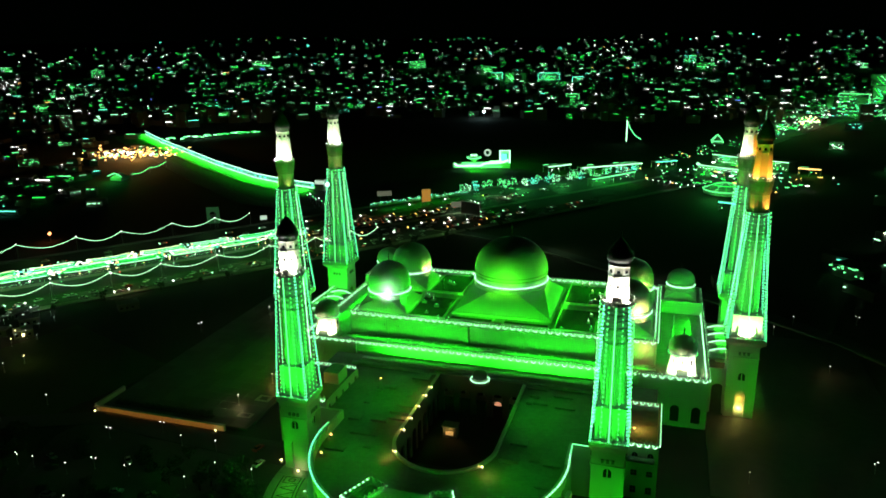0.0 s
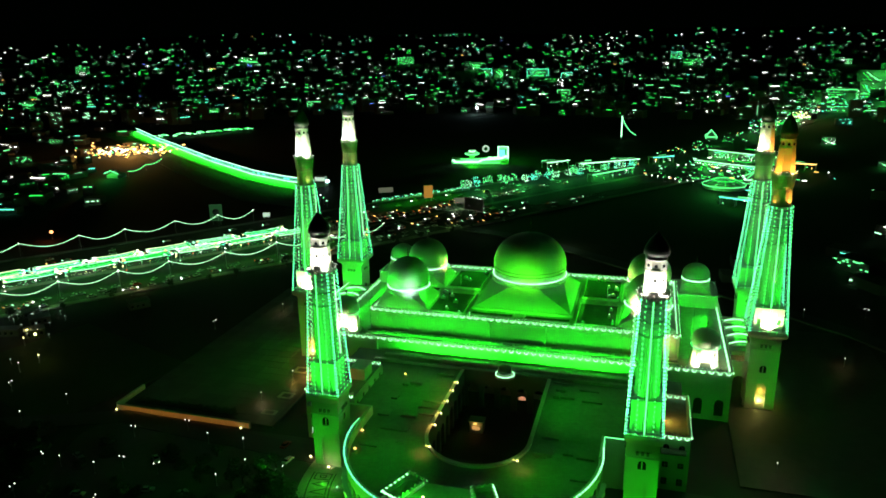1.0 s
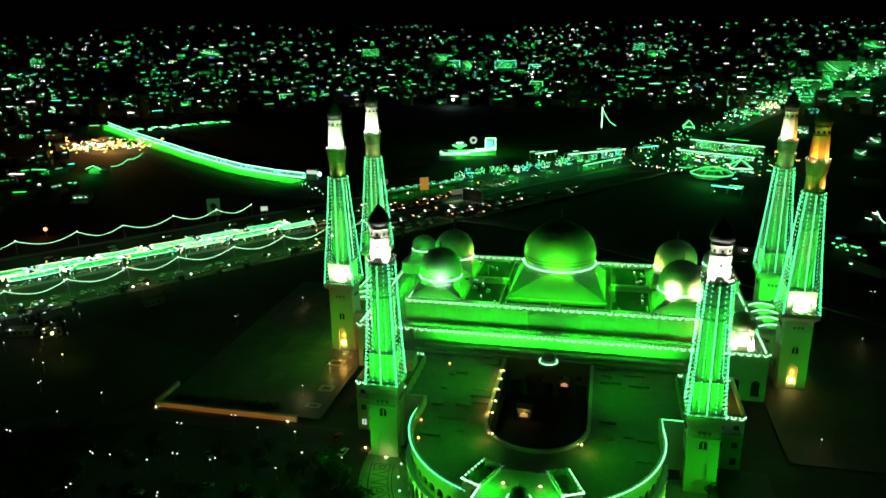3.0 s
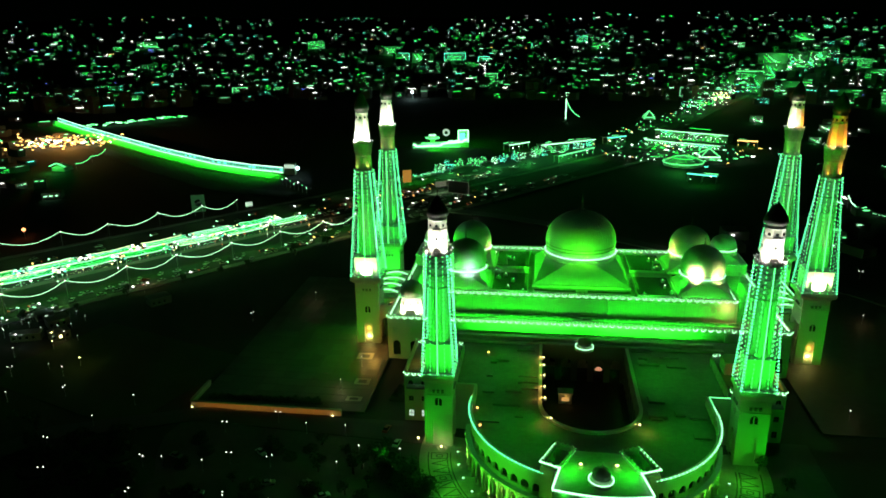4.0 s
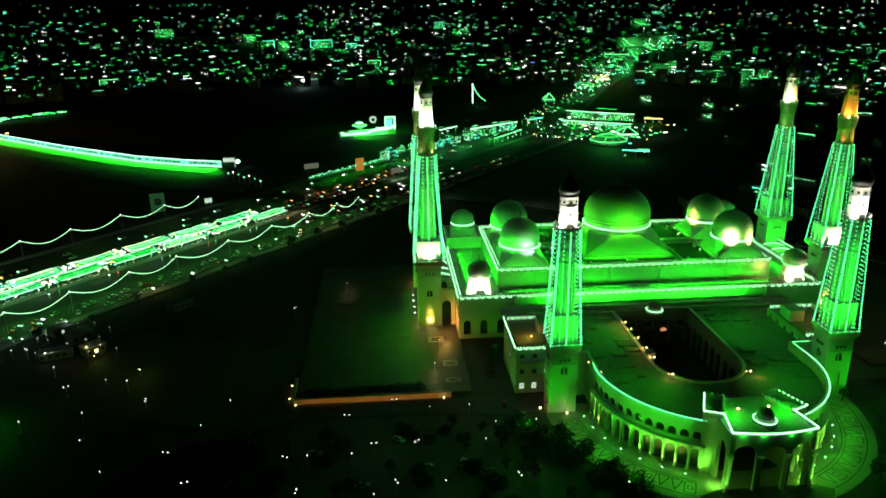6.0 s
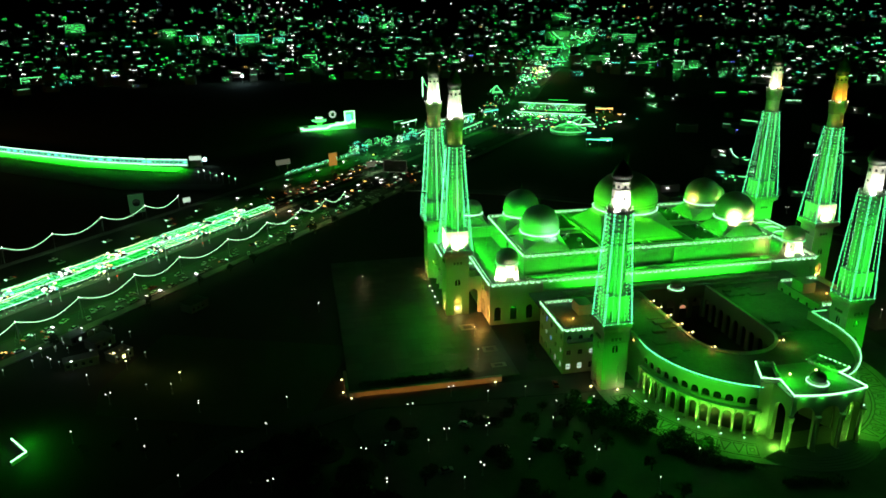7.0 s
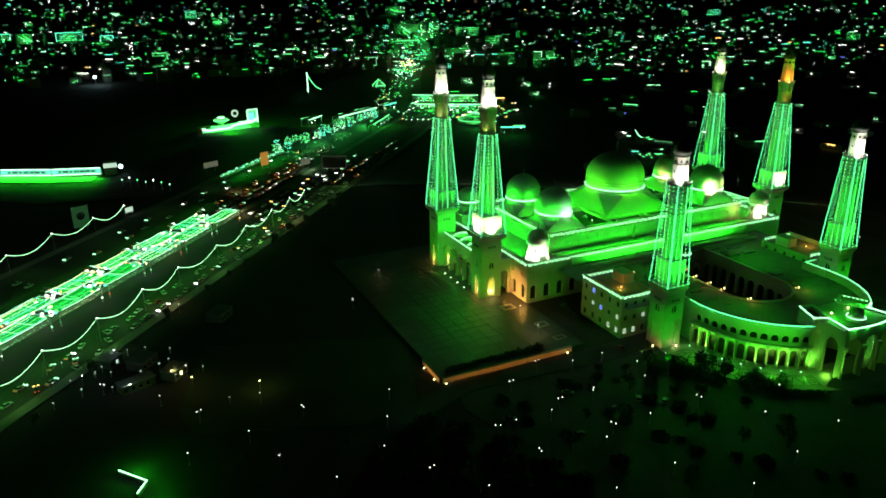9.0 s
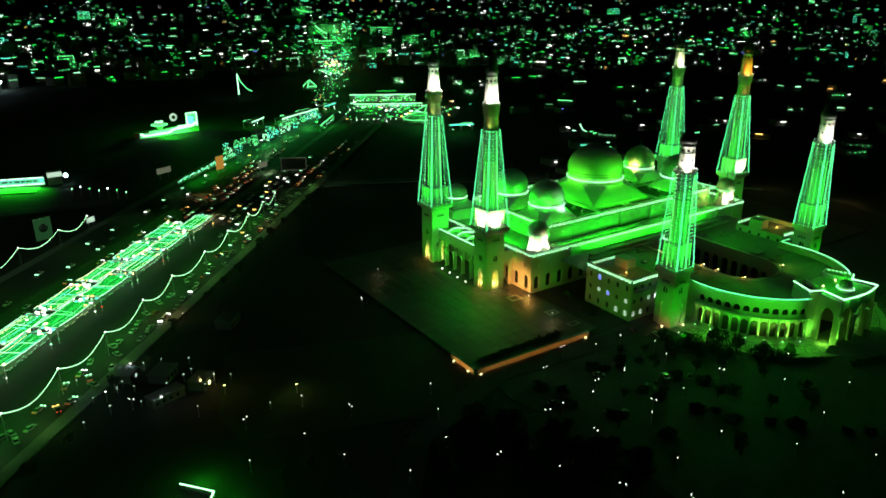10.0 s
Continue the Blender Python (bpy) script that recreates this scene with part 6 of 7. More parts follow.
part("screen", Mesh().box(22.5, 2.2, 6.5, 6, 0.3, 7), LED_CYAN, gt)
em = part("emblem", Mesh().frustum(0, 0, [(0, 3.6), (0.6, 3.6)], 24, 0), LED_SOFT, stage, "round white emblem board")
em.matrix_basis = pose(6.0 * U, 3.0 * U, 14.5 * U, 90, 0, 0)
part("emblem_centre", Mesh().frustum(0, 0, [(0, 1.9), (0.3, 1.9)], 20, 0), GLASS, stage).matrix_basis = pose(6.0 * U, 2.3 * U, 14.5 * U, 90, 0, 0)
part("bowl", Mesh().frustum(-8, 3, [(4, 2), (7, 3), (9, 6.5), (9.6, 6.8), (10.4, 3), (12.5, 2.4)], 16, 0), STONE, stage)
part("light_ring", Mesh().tube([(-8 + 6.9 * math.cos(2 * math.pi * i / 24), 3 + 6.9 * math.sin(2 * math.pi * i / 24), 9.4) for i in range(25)], 0.6), LED, stage)
part("light_ring", Mesh().tube([(-8 + 3.2 * math.cos(2 * math.pi * i / 24), 3 + 3.2 * math.sin(2 * math.pi * i / 24), 12.0) for i in range(25)], 0.6), LED_MINT, stage)
# extra bars and inner frame imitate the hazy glow round the stage
for x0, x1, z in ((-27, -12, 2.6), (-12, 18, 3.0), (-20, 6, 4.6), (8, 20, 6.4)):
    part("light_bar", Mesh().tube([(x0, -0.6, z), ((x0 + x1) / 2, -0.6, z - 0.4), (x1, -0.6, z + 0.5)], 0.45), LED if x0 < 0 else LED_MINT, stage)
part("light_frame", Mesh().tube([(19.8, 1.6, 4), (19.8, 1.6, 14.8), (27.2, 1.6, 14.8), (27.2, 1.6, 4)], 0.45), LED, gt)
# unseen lamps added to brighten the stage
lamp("SPOT", (-184, 676, 9), (-176, 708, 5), 160000, GREEN, 1.0, angle=90)
lamp("POINT", (-165, 722, 22), (0, 0, 0), 24000, GREEN, 2.0)


def lit_canopy(x, y, w, d, h, rz, mat, label, z=4.0):
    t = thing("lit_canopy", (x, y, z), label, "canopy", "lit canopies by the crossing", rz)
    part("roof", Mesh().box(0, 0, h, w, d, 0.6), STONE, t)
    for e in (-w / 2 + 0.6, 0, w / 2 - 0.6):
        for s in (-d / 2 + 0.4, d / 2 - 0.4):
            part("post", Mesh().box(e, s, 0, 0.5, 0.5, h), STEEL, t)
    r_ = random.Random(int(x * 7 + y))
    n = max(2, int(w / 9))
    part("light_bar", Mesh().tube([(-w / 2, -d / 2 - 0.4, h + 0.4), (0, -d / 2 - 0.4, h + 0.25), (w / 2, -d / 2 - 0.4, h + 0.4)], 0.5), mat, t)
    for k in range(n):
        a, b = -w / 2 + w * (k + r_.uniform(0, 0.12)) / n, -w / 2 + w * (k + r_.uniform(0.7, 1.0)) / n
        zz = h + 0.4 + r_.uniform(-0.5, 0.5)
        if r_.random() < 0.5:
            part("light_bar", Mesh().tube([(a, d / 2, zz + 0.5), (b, d / 2, zz + 0.5)], 0.3), LED, t)
        part("lamp", Mesh().bulb((r_.uniform(a, b), -d / 2 - 0.8, r_.uniform(1.5, h)), 0.6, 0.5), r_.choice([LED_WHITE, LED_MINT, LAMP_WARM, LED]), t)
    lamp("AREA", (x, y, z + h - 0.4), (x, y, z), 26 * w, GREEN, w * 0.8, d * 0.6)
    return t


def bar_between(name_label, a, b, d, mat):
    lit_canopy((a[0] + b[0]) / 2, (a[1] + b[1]) / 2, math.dist(a, b), d, 6, math.degrees(math.atan2(b[1] - a[1], b[0] - a[0])), mat, name_label)


bar_between("canopy edged in mint light by the crossing", (-110, 686), (-91, 706), 9, LED_MINT)
bar_between("long canopy edged in bright mint light", (-78, 688), (-24, 726), 9, LED_MINT)
bar_between("long canopy edged in green light along the road", (-62, 631), (-28, 676), 6, LED)
bar_between("small canopy edged in cyan light", (-11, 735), (9, 750), 8, LED_CYAN)
bar_between("low canopy edged in cyan light", (41, 563), (62, 554), 5, LED_CYAN)
bar_between("shop row under amber lamps", (119, 729), (137, 723), 8, LAMP_WARM)


def market_hall(a, b, d, h, label):
    """A long hall: wall, roof, a bright line along the eaves, rows of small bulbs."""
    r_ = random.Random(int(a[0] * 3 + b[1]))
    w = math.dist(a, b)
    t = thing("market_hall", ((a[0] + b[0]) / 2, (a[1] + b[1]) / 2, 4), label, "market hall", "market halls", math.degrees(math.atan2(b[1] - a[1], b[0] - a[0])))
    part("wall", Mesh().box(0, d / 2, 0, w, d, h), BLOCK, t)
    part("roof", Mesh().box(0, d / 2, h, w + 1.2, d + 1.2, 0.5), KERB, t)
    part("light_bar", Mesh().tube([(-w / 2, -0.8, h + 0.6), (-w * 0.12, -0.8, h + 0.3), (w / 2, -0.8, h + 0.6)], 0.32), LED_MINT, t)
    part("light_bar", Mesh().tube([(-w * 0.1, d, h + 2.4), (w * 0.2, d, h + 2.4)], 0.25), LED_DEEP, t)
    for i in range(9):
        u = r_.uniform(-0.5, 0.45) * w
        part("light_string", Mesh().tube([(u, -0.9, h + 0.4), (u + r_.uniform(2, 6), -1.2, h * r_.uniform(0.3, 0.8)), (u + r_.uniform(6, 10), -0.9, h + 0.4)], 0.2), r_.choice([LED, LED_CYAN, LED_MINT, LED_DEEP]), t)
    for z, n in ((2.2, 26), (h * 0.6, 16)):
        row = Mesh()
        for i in range(n):
            if r_.random() < 0.8:
                row.bulb((-w / 2 + w * (i + 0.5) / n, -1.0, z + r_.uniform(-0.3, 0.3)), 0.4, 0.35)
        part("bulb_row", row, r_.choice([LED_WHITE, LED_MINT]), t, kind="stuff")
    for i in range(int(w / 5)):
        part("window", Mesh().box(-w / 2 + 2.5 + 5 * i, -0.05, 1.2, 1.8, 0.2, 2.2), LED_DIM if i % 3 else GLASS, t)
    for e in (-0.28, 0.28):
        c_, s_ = (b[0] - a[0]) / w, (b[1] - a[1]) / w
        lamp("POINT", (t.location.x / U + c_ * w * e + s_ * 7, t.location.y / U + s_ * w * e - c_ * 7, 4 + h * 0.8), (0, 0, 0), 15000, (0.05, 1.0, 0.10), 0.4)


market_hall((46, 781), (112, 740), 16, 8, "long market hall with mint-lit eaves and rows of bulbs")
market_hall((30, 738), (96, 700), 8, 4, "low market row with small bulbs in front")
dots = thing("bulb_string", (-14, 657, 4), "string of white bulbs on short poles by the market", "light string")
for i in range(9):
    p_ = (39 * i / 8, -22 * i / 8)
    po = part("post", Mesh().frustum(*p_, [(0, 0.12), (2.8, 0.08)], 6, 0), STEEL, dots)
    part("bulb", Mesh().bulb((*p_, 3.1), 0.5, 0.45), LED_WHITE if i % 3 else LED_MINT, po)
ring_tent = thing("round_tent", (49, 628, 4), "round low tent outlined in green light strings", "tent")
part("canvas", Mesh().frustum(0, 0, [(0, 17), (3, 17), (6.5, 9), (8.5, 0.5)], 28, 0), STONE, ring_tent)
for rr, zz in ((17.4, 3.1), (9.4, 6.7)):
    part("light_ring", Mesh().tube([(rr * math.cos(2 * math.pi * i / 36), rr * math.sin(2 * math.pi * i / 36), zz) for i in range(37)], 0.28), LED if rr > 10 else LED_DEEP, ring_tent)
for i in range(12):
    c_, s_ = math.cos(math.pi * i / 6), math.sin(math.pi * i / 6)
    part("light_string", Mesh().tube([(17.2 * c_, 17.2 * s_, 3.2), (9.3 * c_, 9.3 * s_, 6.8), (0.5 * c_, 0.5 * s_, 8.8)], 0.13), LED_DEEP if i % 2 else LED, ring_tent)
lamp("POINT", (40, 602, 12), (0, 0, 0), 7000, (0.06, 1.0, 0.12), 0.4)
peak = thing("light_tent", (77, 659, 4), "pyramid tent outlined in mint light", "tent")
part("canvas", Mesh().frustum(0, 0, [(0, 12), (3, 11.5), (9, 0.4)], 4), STONE, peak)
for k in range(4):
    c_, s_ = math.cos(radians(45 + 90 * k)), math.sin(radians(45 + 90 * k))
    c2, s2 = math.cos(radians(135 + 90 * k)), math.sin(radians(135 + 90 * k))
    part("light_string", Mesh().tube([(12.2 * c_, 12.2 * s_, 2.9), (0.4 * c_, 0.4 * s_, 9.4)], 0.35), LED, peak)
    part("light_string", Mesh().tube([(12.2 * c_, 12.2 * s_, 2.9), (12.2 * c2, 12.2 * s2, 2.9)], 0.4), LED_MINT, peak)
swoop = thing("bulb_string", (127, 489, 4), "string of mint light sagging between two poles", "light string")
for px, py, ph in ((0, 0, 3), (5, -5, 9), (9, -9, 2), (14, -13, 3)):
    part("post", Mesh().frustum(px, py, [(0, 0.12), (ph, 0.08)], 6, 0), STEEL, swoop)
part("light_string", Mesh().tube([(0, 0, 3), (3, -2.5, 2.6)], 0.35), LED_MINT, swoop)
part("light_string", Mesh().tube([(4.5, -5, 9), (6.5, -7, 4.5), (9, -9, 2)], 0.3), LED_MINT, swoop)
part("light_string", Mesh().tube([(9, -9, 2), (11.5, -11, 1.6), (14, -13, 3)], 0.3), LED, swoop)
mastlamp = thing("floodlight_mast", (-289, 1159, 4), "tall mast with a cold white floodlight", "street lamp")
part("post", Mesh().frustum(0, 0, [(0, 0.4), (9, 0.25)], 8, 0), STEEL, mastlamp)
part("lamp", Mesh().frustum(0, 0, [(8.2, 0.5), (8.8, 1.7), (10.3, 2.4), (11.8, 1.7), (12.4, 0.5)], 12, 0), glow("cold_white_lamp", (0.75, 1.0, 1.0), 6.0), mastlamp)
lamp("POINT", (-289, 1152, 14), (0, 0, 0), 5000, (0.6, 1.0, 1.0), 1.0)
fence = thing("lit_fence", (-217.5, 513, 3.6), "low kerbside fence hung with green and cyan lights", "fence")
for i in range(14):
    p = Vector((-217.5, 513, 0)).lerp(Vector((-160, 575, 0)), i / 13) - Vector((-217.5, 513, 0))
    pst = part("panel", Mesh().box(p.x, p.y, 0, 5.6, 0.3, 1.8, 0.82), STEEL, fence)
    for k in range(3):
        sp = Mesh()
        for j in range(4):
            e = rnd.uniform(-2.4, 2.4)
            sp.bulb((p.x + e * 0.68 + rnd.uniform(-0.8, 0.8), p.y + e * 0.73, rnd.uniform(1.4, 3.6)), rnd.uniform(0.25, 0.5), 0.3)
        part("light_spray", sp, (LED_CYAN, LED, LED_MINT)[k], pst, kind="stuff")
lamp("AREA", (-189, 545, 9), (-189, 544, 3), 3000, GREEN, 70, 4).matrix_world = Matrix.Translation(Vector((-186, 541, 9)) * U) @ pose(0, 0, 0, 0, 0, 47)
# roadside trees wrapped in lights
rnd = random.Random(12)
for k in range(40):
    f = k / 39
    x, y = -160 + 134 * f + rnd.uniform(-9, 9), 583 + 132 * f + rnd.uniform(-9, 9)
    t = thing("lit_tree", (x, y, 4), "roadside tree wrapped in green and cyan lights", "tree", "lit trees")
    part("trunk", Mesh().frustum(0, 0, [(0, 0.3), (4, 0.18)], 6, 0), BARK, t)
    part("crown", clump(Mesh(), 0, 0, 2, 2.6, 5, 120, rnd, 0.6), LEAF, t)
    bl = Mesh()
    for _ in range(22):
        bl.bulb((rnd.uniform(-2.6, 2.6), rnd.uniform(-2.8, 1.8), rnd.uniform(1.0, 6.6)), rnd.uniform(0.28, 0.55), 0.4)
    part("fairy_light_string", bl, rnd.choice([LED, LED, LED_CYAN, LED_MINT, LED]), t, kind="stuff")

# mast with a swept light string, arch of light, tent of light
mast = thing("flag_mast", (-46.8, 902, 4), "tall mast strung with green light and one swept string", "mast")
part("pole", Mesh().frustum(0, 0, [(0, 0.5), (28, 0.3)], 8, 0), STEEL, mast)
part("light_string", Mesh().tube([(0, -0.6, 3), (0, -0.6, 28)], 0.7), LED_MINT, mast)
part("light_string", Mesh().tube([(0, 0, 27), (4, 0, 18), (10, 0, 10), (17, 0, 5.5)], 0.45), LED, mast)
tent = thing("light_tent", (58.3, 925.6, 4), "small pyramid tent outlined in green light", "tent")
part("canvas", Mesh().frustum(0, 0, [(0, 9), (3, 8.6), (10, 0.4)], 4), STONE, tent)
for a in (45, 135, 225, 315):
    c, s = math.cos(radians(a)), math.sin(radians(a))
    part("light_string", Mesh().tube([(9.2 * c, 9.2 * s, 1), (8.9 * c, 8.9 * s, 3.2), (0.4 * c, 0.4 * s, 10.4)], 0.5), LED, tent)
part("light_string", Mesh().tube([(-6.6, -6.6, 3), (6.6, -6.6, 3)], 0.5), LED, tent)
arch_ = thing("light_arch", (150, 1200, 4), "square gateway outlined in pale light", "gateway")
part("frame", Mesh().box(-7.5, 0, 0, 1.2, 1.2, 13.5).box(7.5, 0, 0, 1.2, 1.2, 13.5).box(0, 0, 13.5, 16.2, 1.2, 1.2), STEEL, arch_)
part("light_string", Mesh().tube([(-7.5, -1, 0.6), (-7.5, -1, 14), (7.5, -1, 14), (7.5, -1, 0.6), (-7.5, -1, 0.6)], 0.6), LED_FAINT, arch_)


# ---- decorated buildings in the city ----
def lit_block(x, y, w, h, rz, mat, style, label, flood=3000):
    """A flat-roofed block decked with light: edges, window rows, slack strings, and a flood on its front."""
    r_ = random.Random(int(x * 3 + y * 7))
    z = ground_height(x, y)
    t = thing("city_building", (x, y, z - 1), label, "building", "decorated city buildings", rz)
    d = max(8, w * 0.5)
    wl = part("wall", Mesh().box(0, d / 2, 0, w, d, h), BLOCK, t)
    part("roof", Mesh().box(0, d / 2, h, w + 1, d + 1, 0.8), BLOCK, t)
    k = math.hypot(x, y) / 1500
    rad = 0.36 * k
    if style in ("rows", "grid"):
        n = max(2, int(h / 4.2))
        for i in range(n):
            zz, u = h * (i + 1) / n - 0.6, -w / 2
            while u < w / 2 - 2:
                step = r_.uniform(2.5, 9)
                if r_.random() < 0.62:
                    part("light_bar", Mesh().tube([(u, -0.6, zz), (min(u + step * 0.8, w / 2), -0.6, zz + r_.uniform(-0.3, 0.3))], rad * r_.uniform(0.6, 1.2)), r_.choice([mat, mat, LED, LED_DEEP]), wl)
                u += step
    if style in ("edge", "grid"):
        for a_, b_ in (((-w / 2, 0.5), (-w / 2, h)), ((-w / 2, h), (w / 2, h)), ((w / 2, h), (w / 2, h * r_.uniform(0, 0.6)))):
            part("light_string", Mesh().tube([(a_[0], -0.7, a_[1]), (b_[0], -0.7, b_[1])], rad), mat, wl)
    if style in ("slack", "edge"):
        for i in range(3):
            u0, u1 = r_.uniform(-0.5, 0) * w, r_.uniform(0.1, 0.6) * w
            z0, z1 = h * r_.uniform(0.5, 1.0), h * r_.uniform(0.1, 0.7)
            part("light_string", Mesh().tube([(u0 + (u1 - u0) * j / 6, -1.0 - i, z0 + (z1 - z0) * j / 6 - h * 0.15 * math.sin(math.pi * j / 6)) for j in range(7)], rad * 0.8), r_.choice([mat, LED, LED_DEEP]), wl)
        for i in range(6):
            part("lamp", Mesh().bulb((r_.uniform(-0.6, 0.6) * w, -1.5, r_.uniform(0.1, 1) * h), 0.9 * k, 0.6 * k), r_.choice([mat, LED_WHITE, LED]), wl)
    if flood:
        c_, s_ = math.cos(radians(rz)), math.sin(radians(rz))
        lamp("POINT", (x + s_ * 9, y - c_ * 9, z + h * 0.5), (0, 0, 0), flood * max(1, h / 12), (0.05, 1.0, 0.14) if mat is not LAMP_WARM else (1.0, 0.6, 0.1), 0.6)


for args in ((-177, 1406, 24, 22, 0, LED, "grid", "tall building banded with green light"), (-148, 1398, 26, 9, 30, LED, "slack", "low building hung with slack green strings"), (-118, 1408, 12, 10, 10, LED_CYAN, "edge", "small building edged in cyan light"),
             (282, 1268, 16, 30, -12, LED_CYAN, "slack", "tall building hung with cyan and mint lights"), (262, 1262, 26, 12, -14, LED_MINT, "slack", "shop block hung with mint lights"), (318, 1222, 30, 22, -18, LED_MINT, "rows", "building banded with mint light"),
             (340, 1216, 14, 26, -18, LED_WHITE, "rows", "building banded with white light"), (372, 1130, 40, 18, -25, LED, "rows", "broad building banded with green light"), (402, 1085, 34, 22, -27, LED_MINT, "grid", "broad building banded with mint light"),
             (424, 1060, 16, 24, -28, LED_MINT, "slack", "building hung with slack mint strings"), (-330, 2080, 60, 22, 8, LED_CYAN, "grid", "broad building washed in cyan light", 12000), (-245, 2050, 30, 14, 5, LED_CYAN, "edge", "building edged in cyan light"),
             (-420, 2000, 40, 26, 12, LED, "slack", "building washed in green light", 12000), (-470, 2040, 30, 24, 14, LED_CYAN, "edge", "building washed in cyan light", 7000), (560, 1500, 40, 20, -28, LED, "rows", "building banded with green light"),
             (620, 1750, 60, 22, -25, LED, "rows", "building banded with green light"), (520, 1820, 36, 34, -22, LED_MINT, "slack", "building hung with mint lights"), (513, 1030, 46, 8, -32, LED_CYAN, "rows", "long low building banded with cyan light"),
             (950, 1250, 70, 14, -38, LED, "rows", "long building banded with green light"), (1150, 1500, 60, 16, -40, LED_MINT, "rows", "long building banded with mint light"), (-700, 1500, 40, 16, 25, LED, "slack", "building hung with green lights"),
             (-880, 1250, 50, 12, 35, LED_CYAN, "rows", "building banded with cyan light"), (-560, 2300, 50, 26, 14, LED, "slack", "building hung with green lights", 9000), (100, 2500, 60, 20, -3, LED, "rows", "building banded with green light", 9000),
             (250, 1560, 26, 18, -15, LED, "slack", "building hung with green lights"), (196, 1165, 26, 10, -15, LAMP_YELLOW, "slack", "shop block under bright yellow lamps", 9000), (152, 1086, 32, 7, -8, LED_MINT, "slack", "low building hung with mint lights"),
             (183, 905, 14, 8, -12, LED_WHITE, "slack", "small shop under white lamps", 1200), (203, 760, 12, 5, -15, LED_MINT, "slack", "small house under mint lamps", 900), (240, 840, 12, 6, -18, LED_WHITE, "slack", "small house under white lamps", 900),
             (300, 1400, 46, 26, -16, LED, "grid", "building banded and edged with green light", 6000), (365, 1475, 40, 34, -12, LED_CYAN, "slack", "tall building hung with cyan lights", 6000), (420, 1690, 60, 40, -14, LED_MINT, "slack", "tall building hung with mint lights", 9000),
             (-900, 2600, 60, 26, 20, LED, "rows", "building banded with green light", 9000), (-1500, 2500, 70, 24, 30, LED, "slack", "building hung with green lights", 9000), (800, 2700, 70, 30, -15, LED, "slack", "building hung with green lights", 9000),
             (-1050, 1700, 46, 18, 32, LED, "slack", "building hung with green lights"), (-620, 1250, 34, 10, 27, LED, "edge", "low building edged in green light"), (-760, 1120, 36, 8, 34, LED_MINT, "slack", "low building hung with mint strings")):
    lit_block(*args)
beaded = random.Random(8)
for k in range(16):
    f = k / 15
    side = 1 if k % 2 else -1
    lit_block(215 + 480 * f + side * (26 + 16 * f) + beaded.uniform(-8, 8), 1190 + 1060 * f - side * 10, beaded.uniform(18, 40), beaded.uniform(8, 24), -15 + beaded.uniform(-20, 20), beaded.choice([LED, LED_CYAN, LED_MINT]), beaded.choice(["slack", "rows", "slack"]),
              "avenue building hung with mint and green lights", 5000 + 7000 * f)
for k in range(26):
    az, dist = radians(beaded.uniform(-50, 62)), beaded.uniform(1500, 3900)
    lit_block(-120 + dist * math.sin(az), dist * math.cos(az), beaded.uniform(16, 46), beaded.uniform(8, 26), -math.degrees(az) + beaded.uniform(-25, 25), beaded.choice([LED, LED_CYAN, LED, LED_MINT]), beaded.choice(["slack", "rows", "slack", "rows"]),
              "distant city building hung with green lights", beaded.uniform(1200, 5000))

# ---- the city: blocks and their lights ----
rnd = random.Random(2024)
blocks = Mesh()
lights = {k: Mesh() for k in ("green", "mint", "white", "cyan", "dim", "soft", "warm", "blue", "deep", "yellow")}


def put_light(key, x, y, z, w, h, rz, d=0.8):
    lights[key].box(x, y, z, w, d, h, rz)


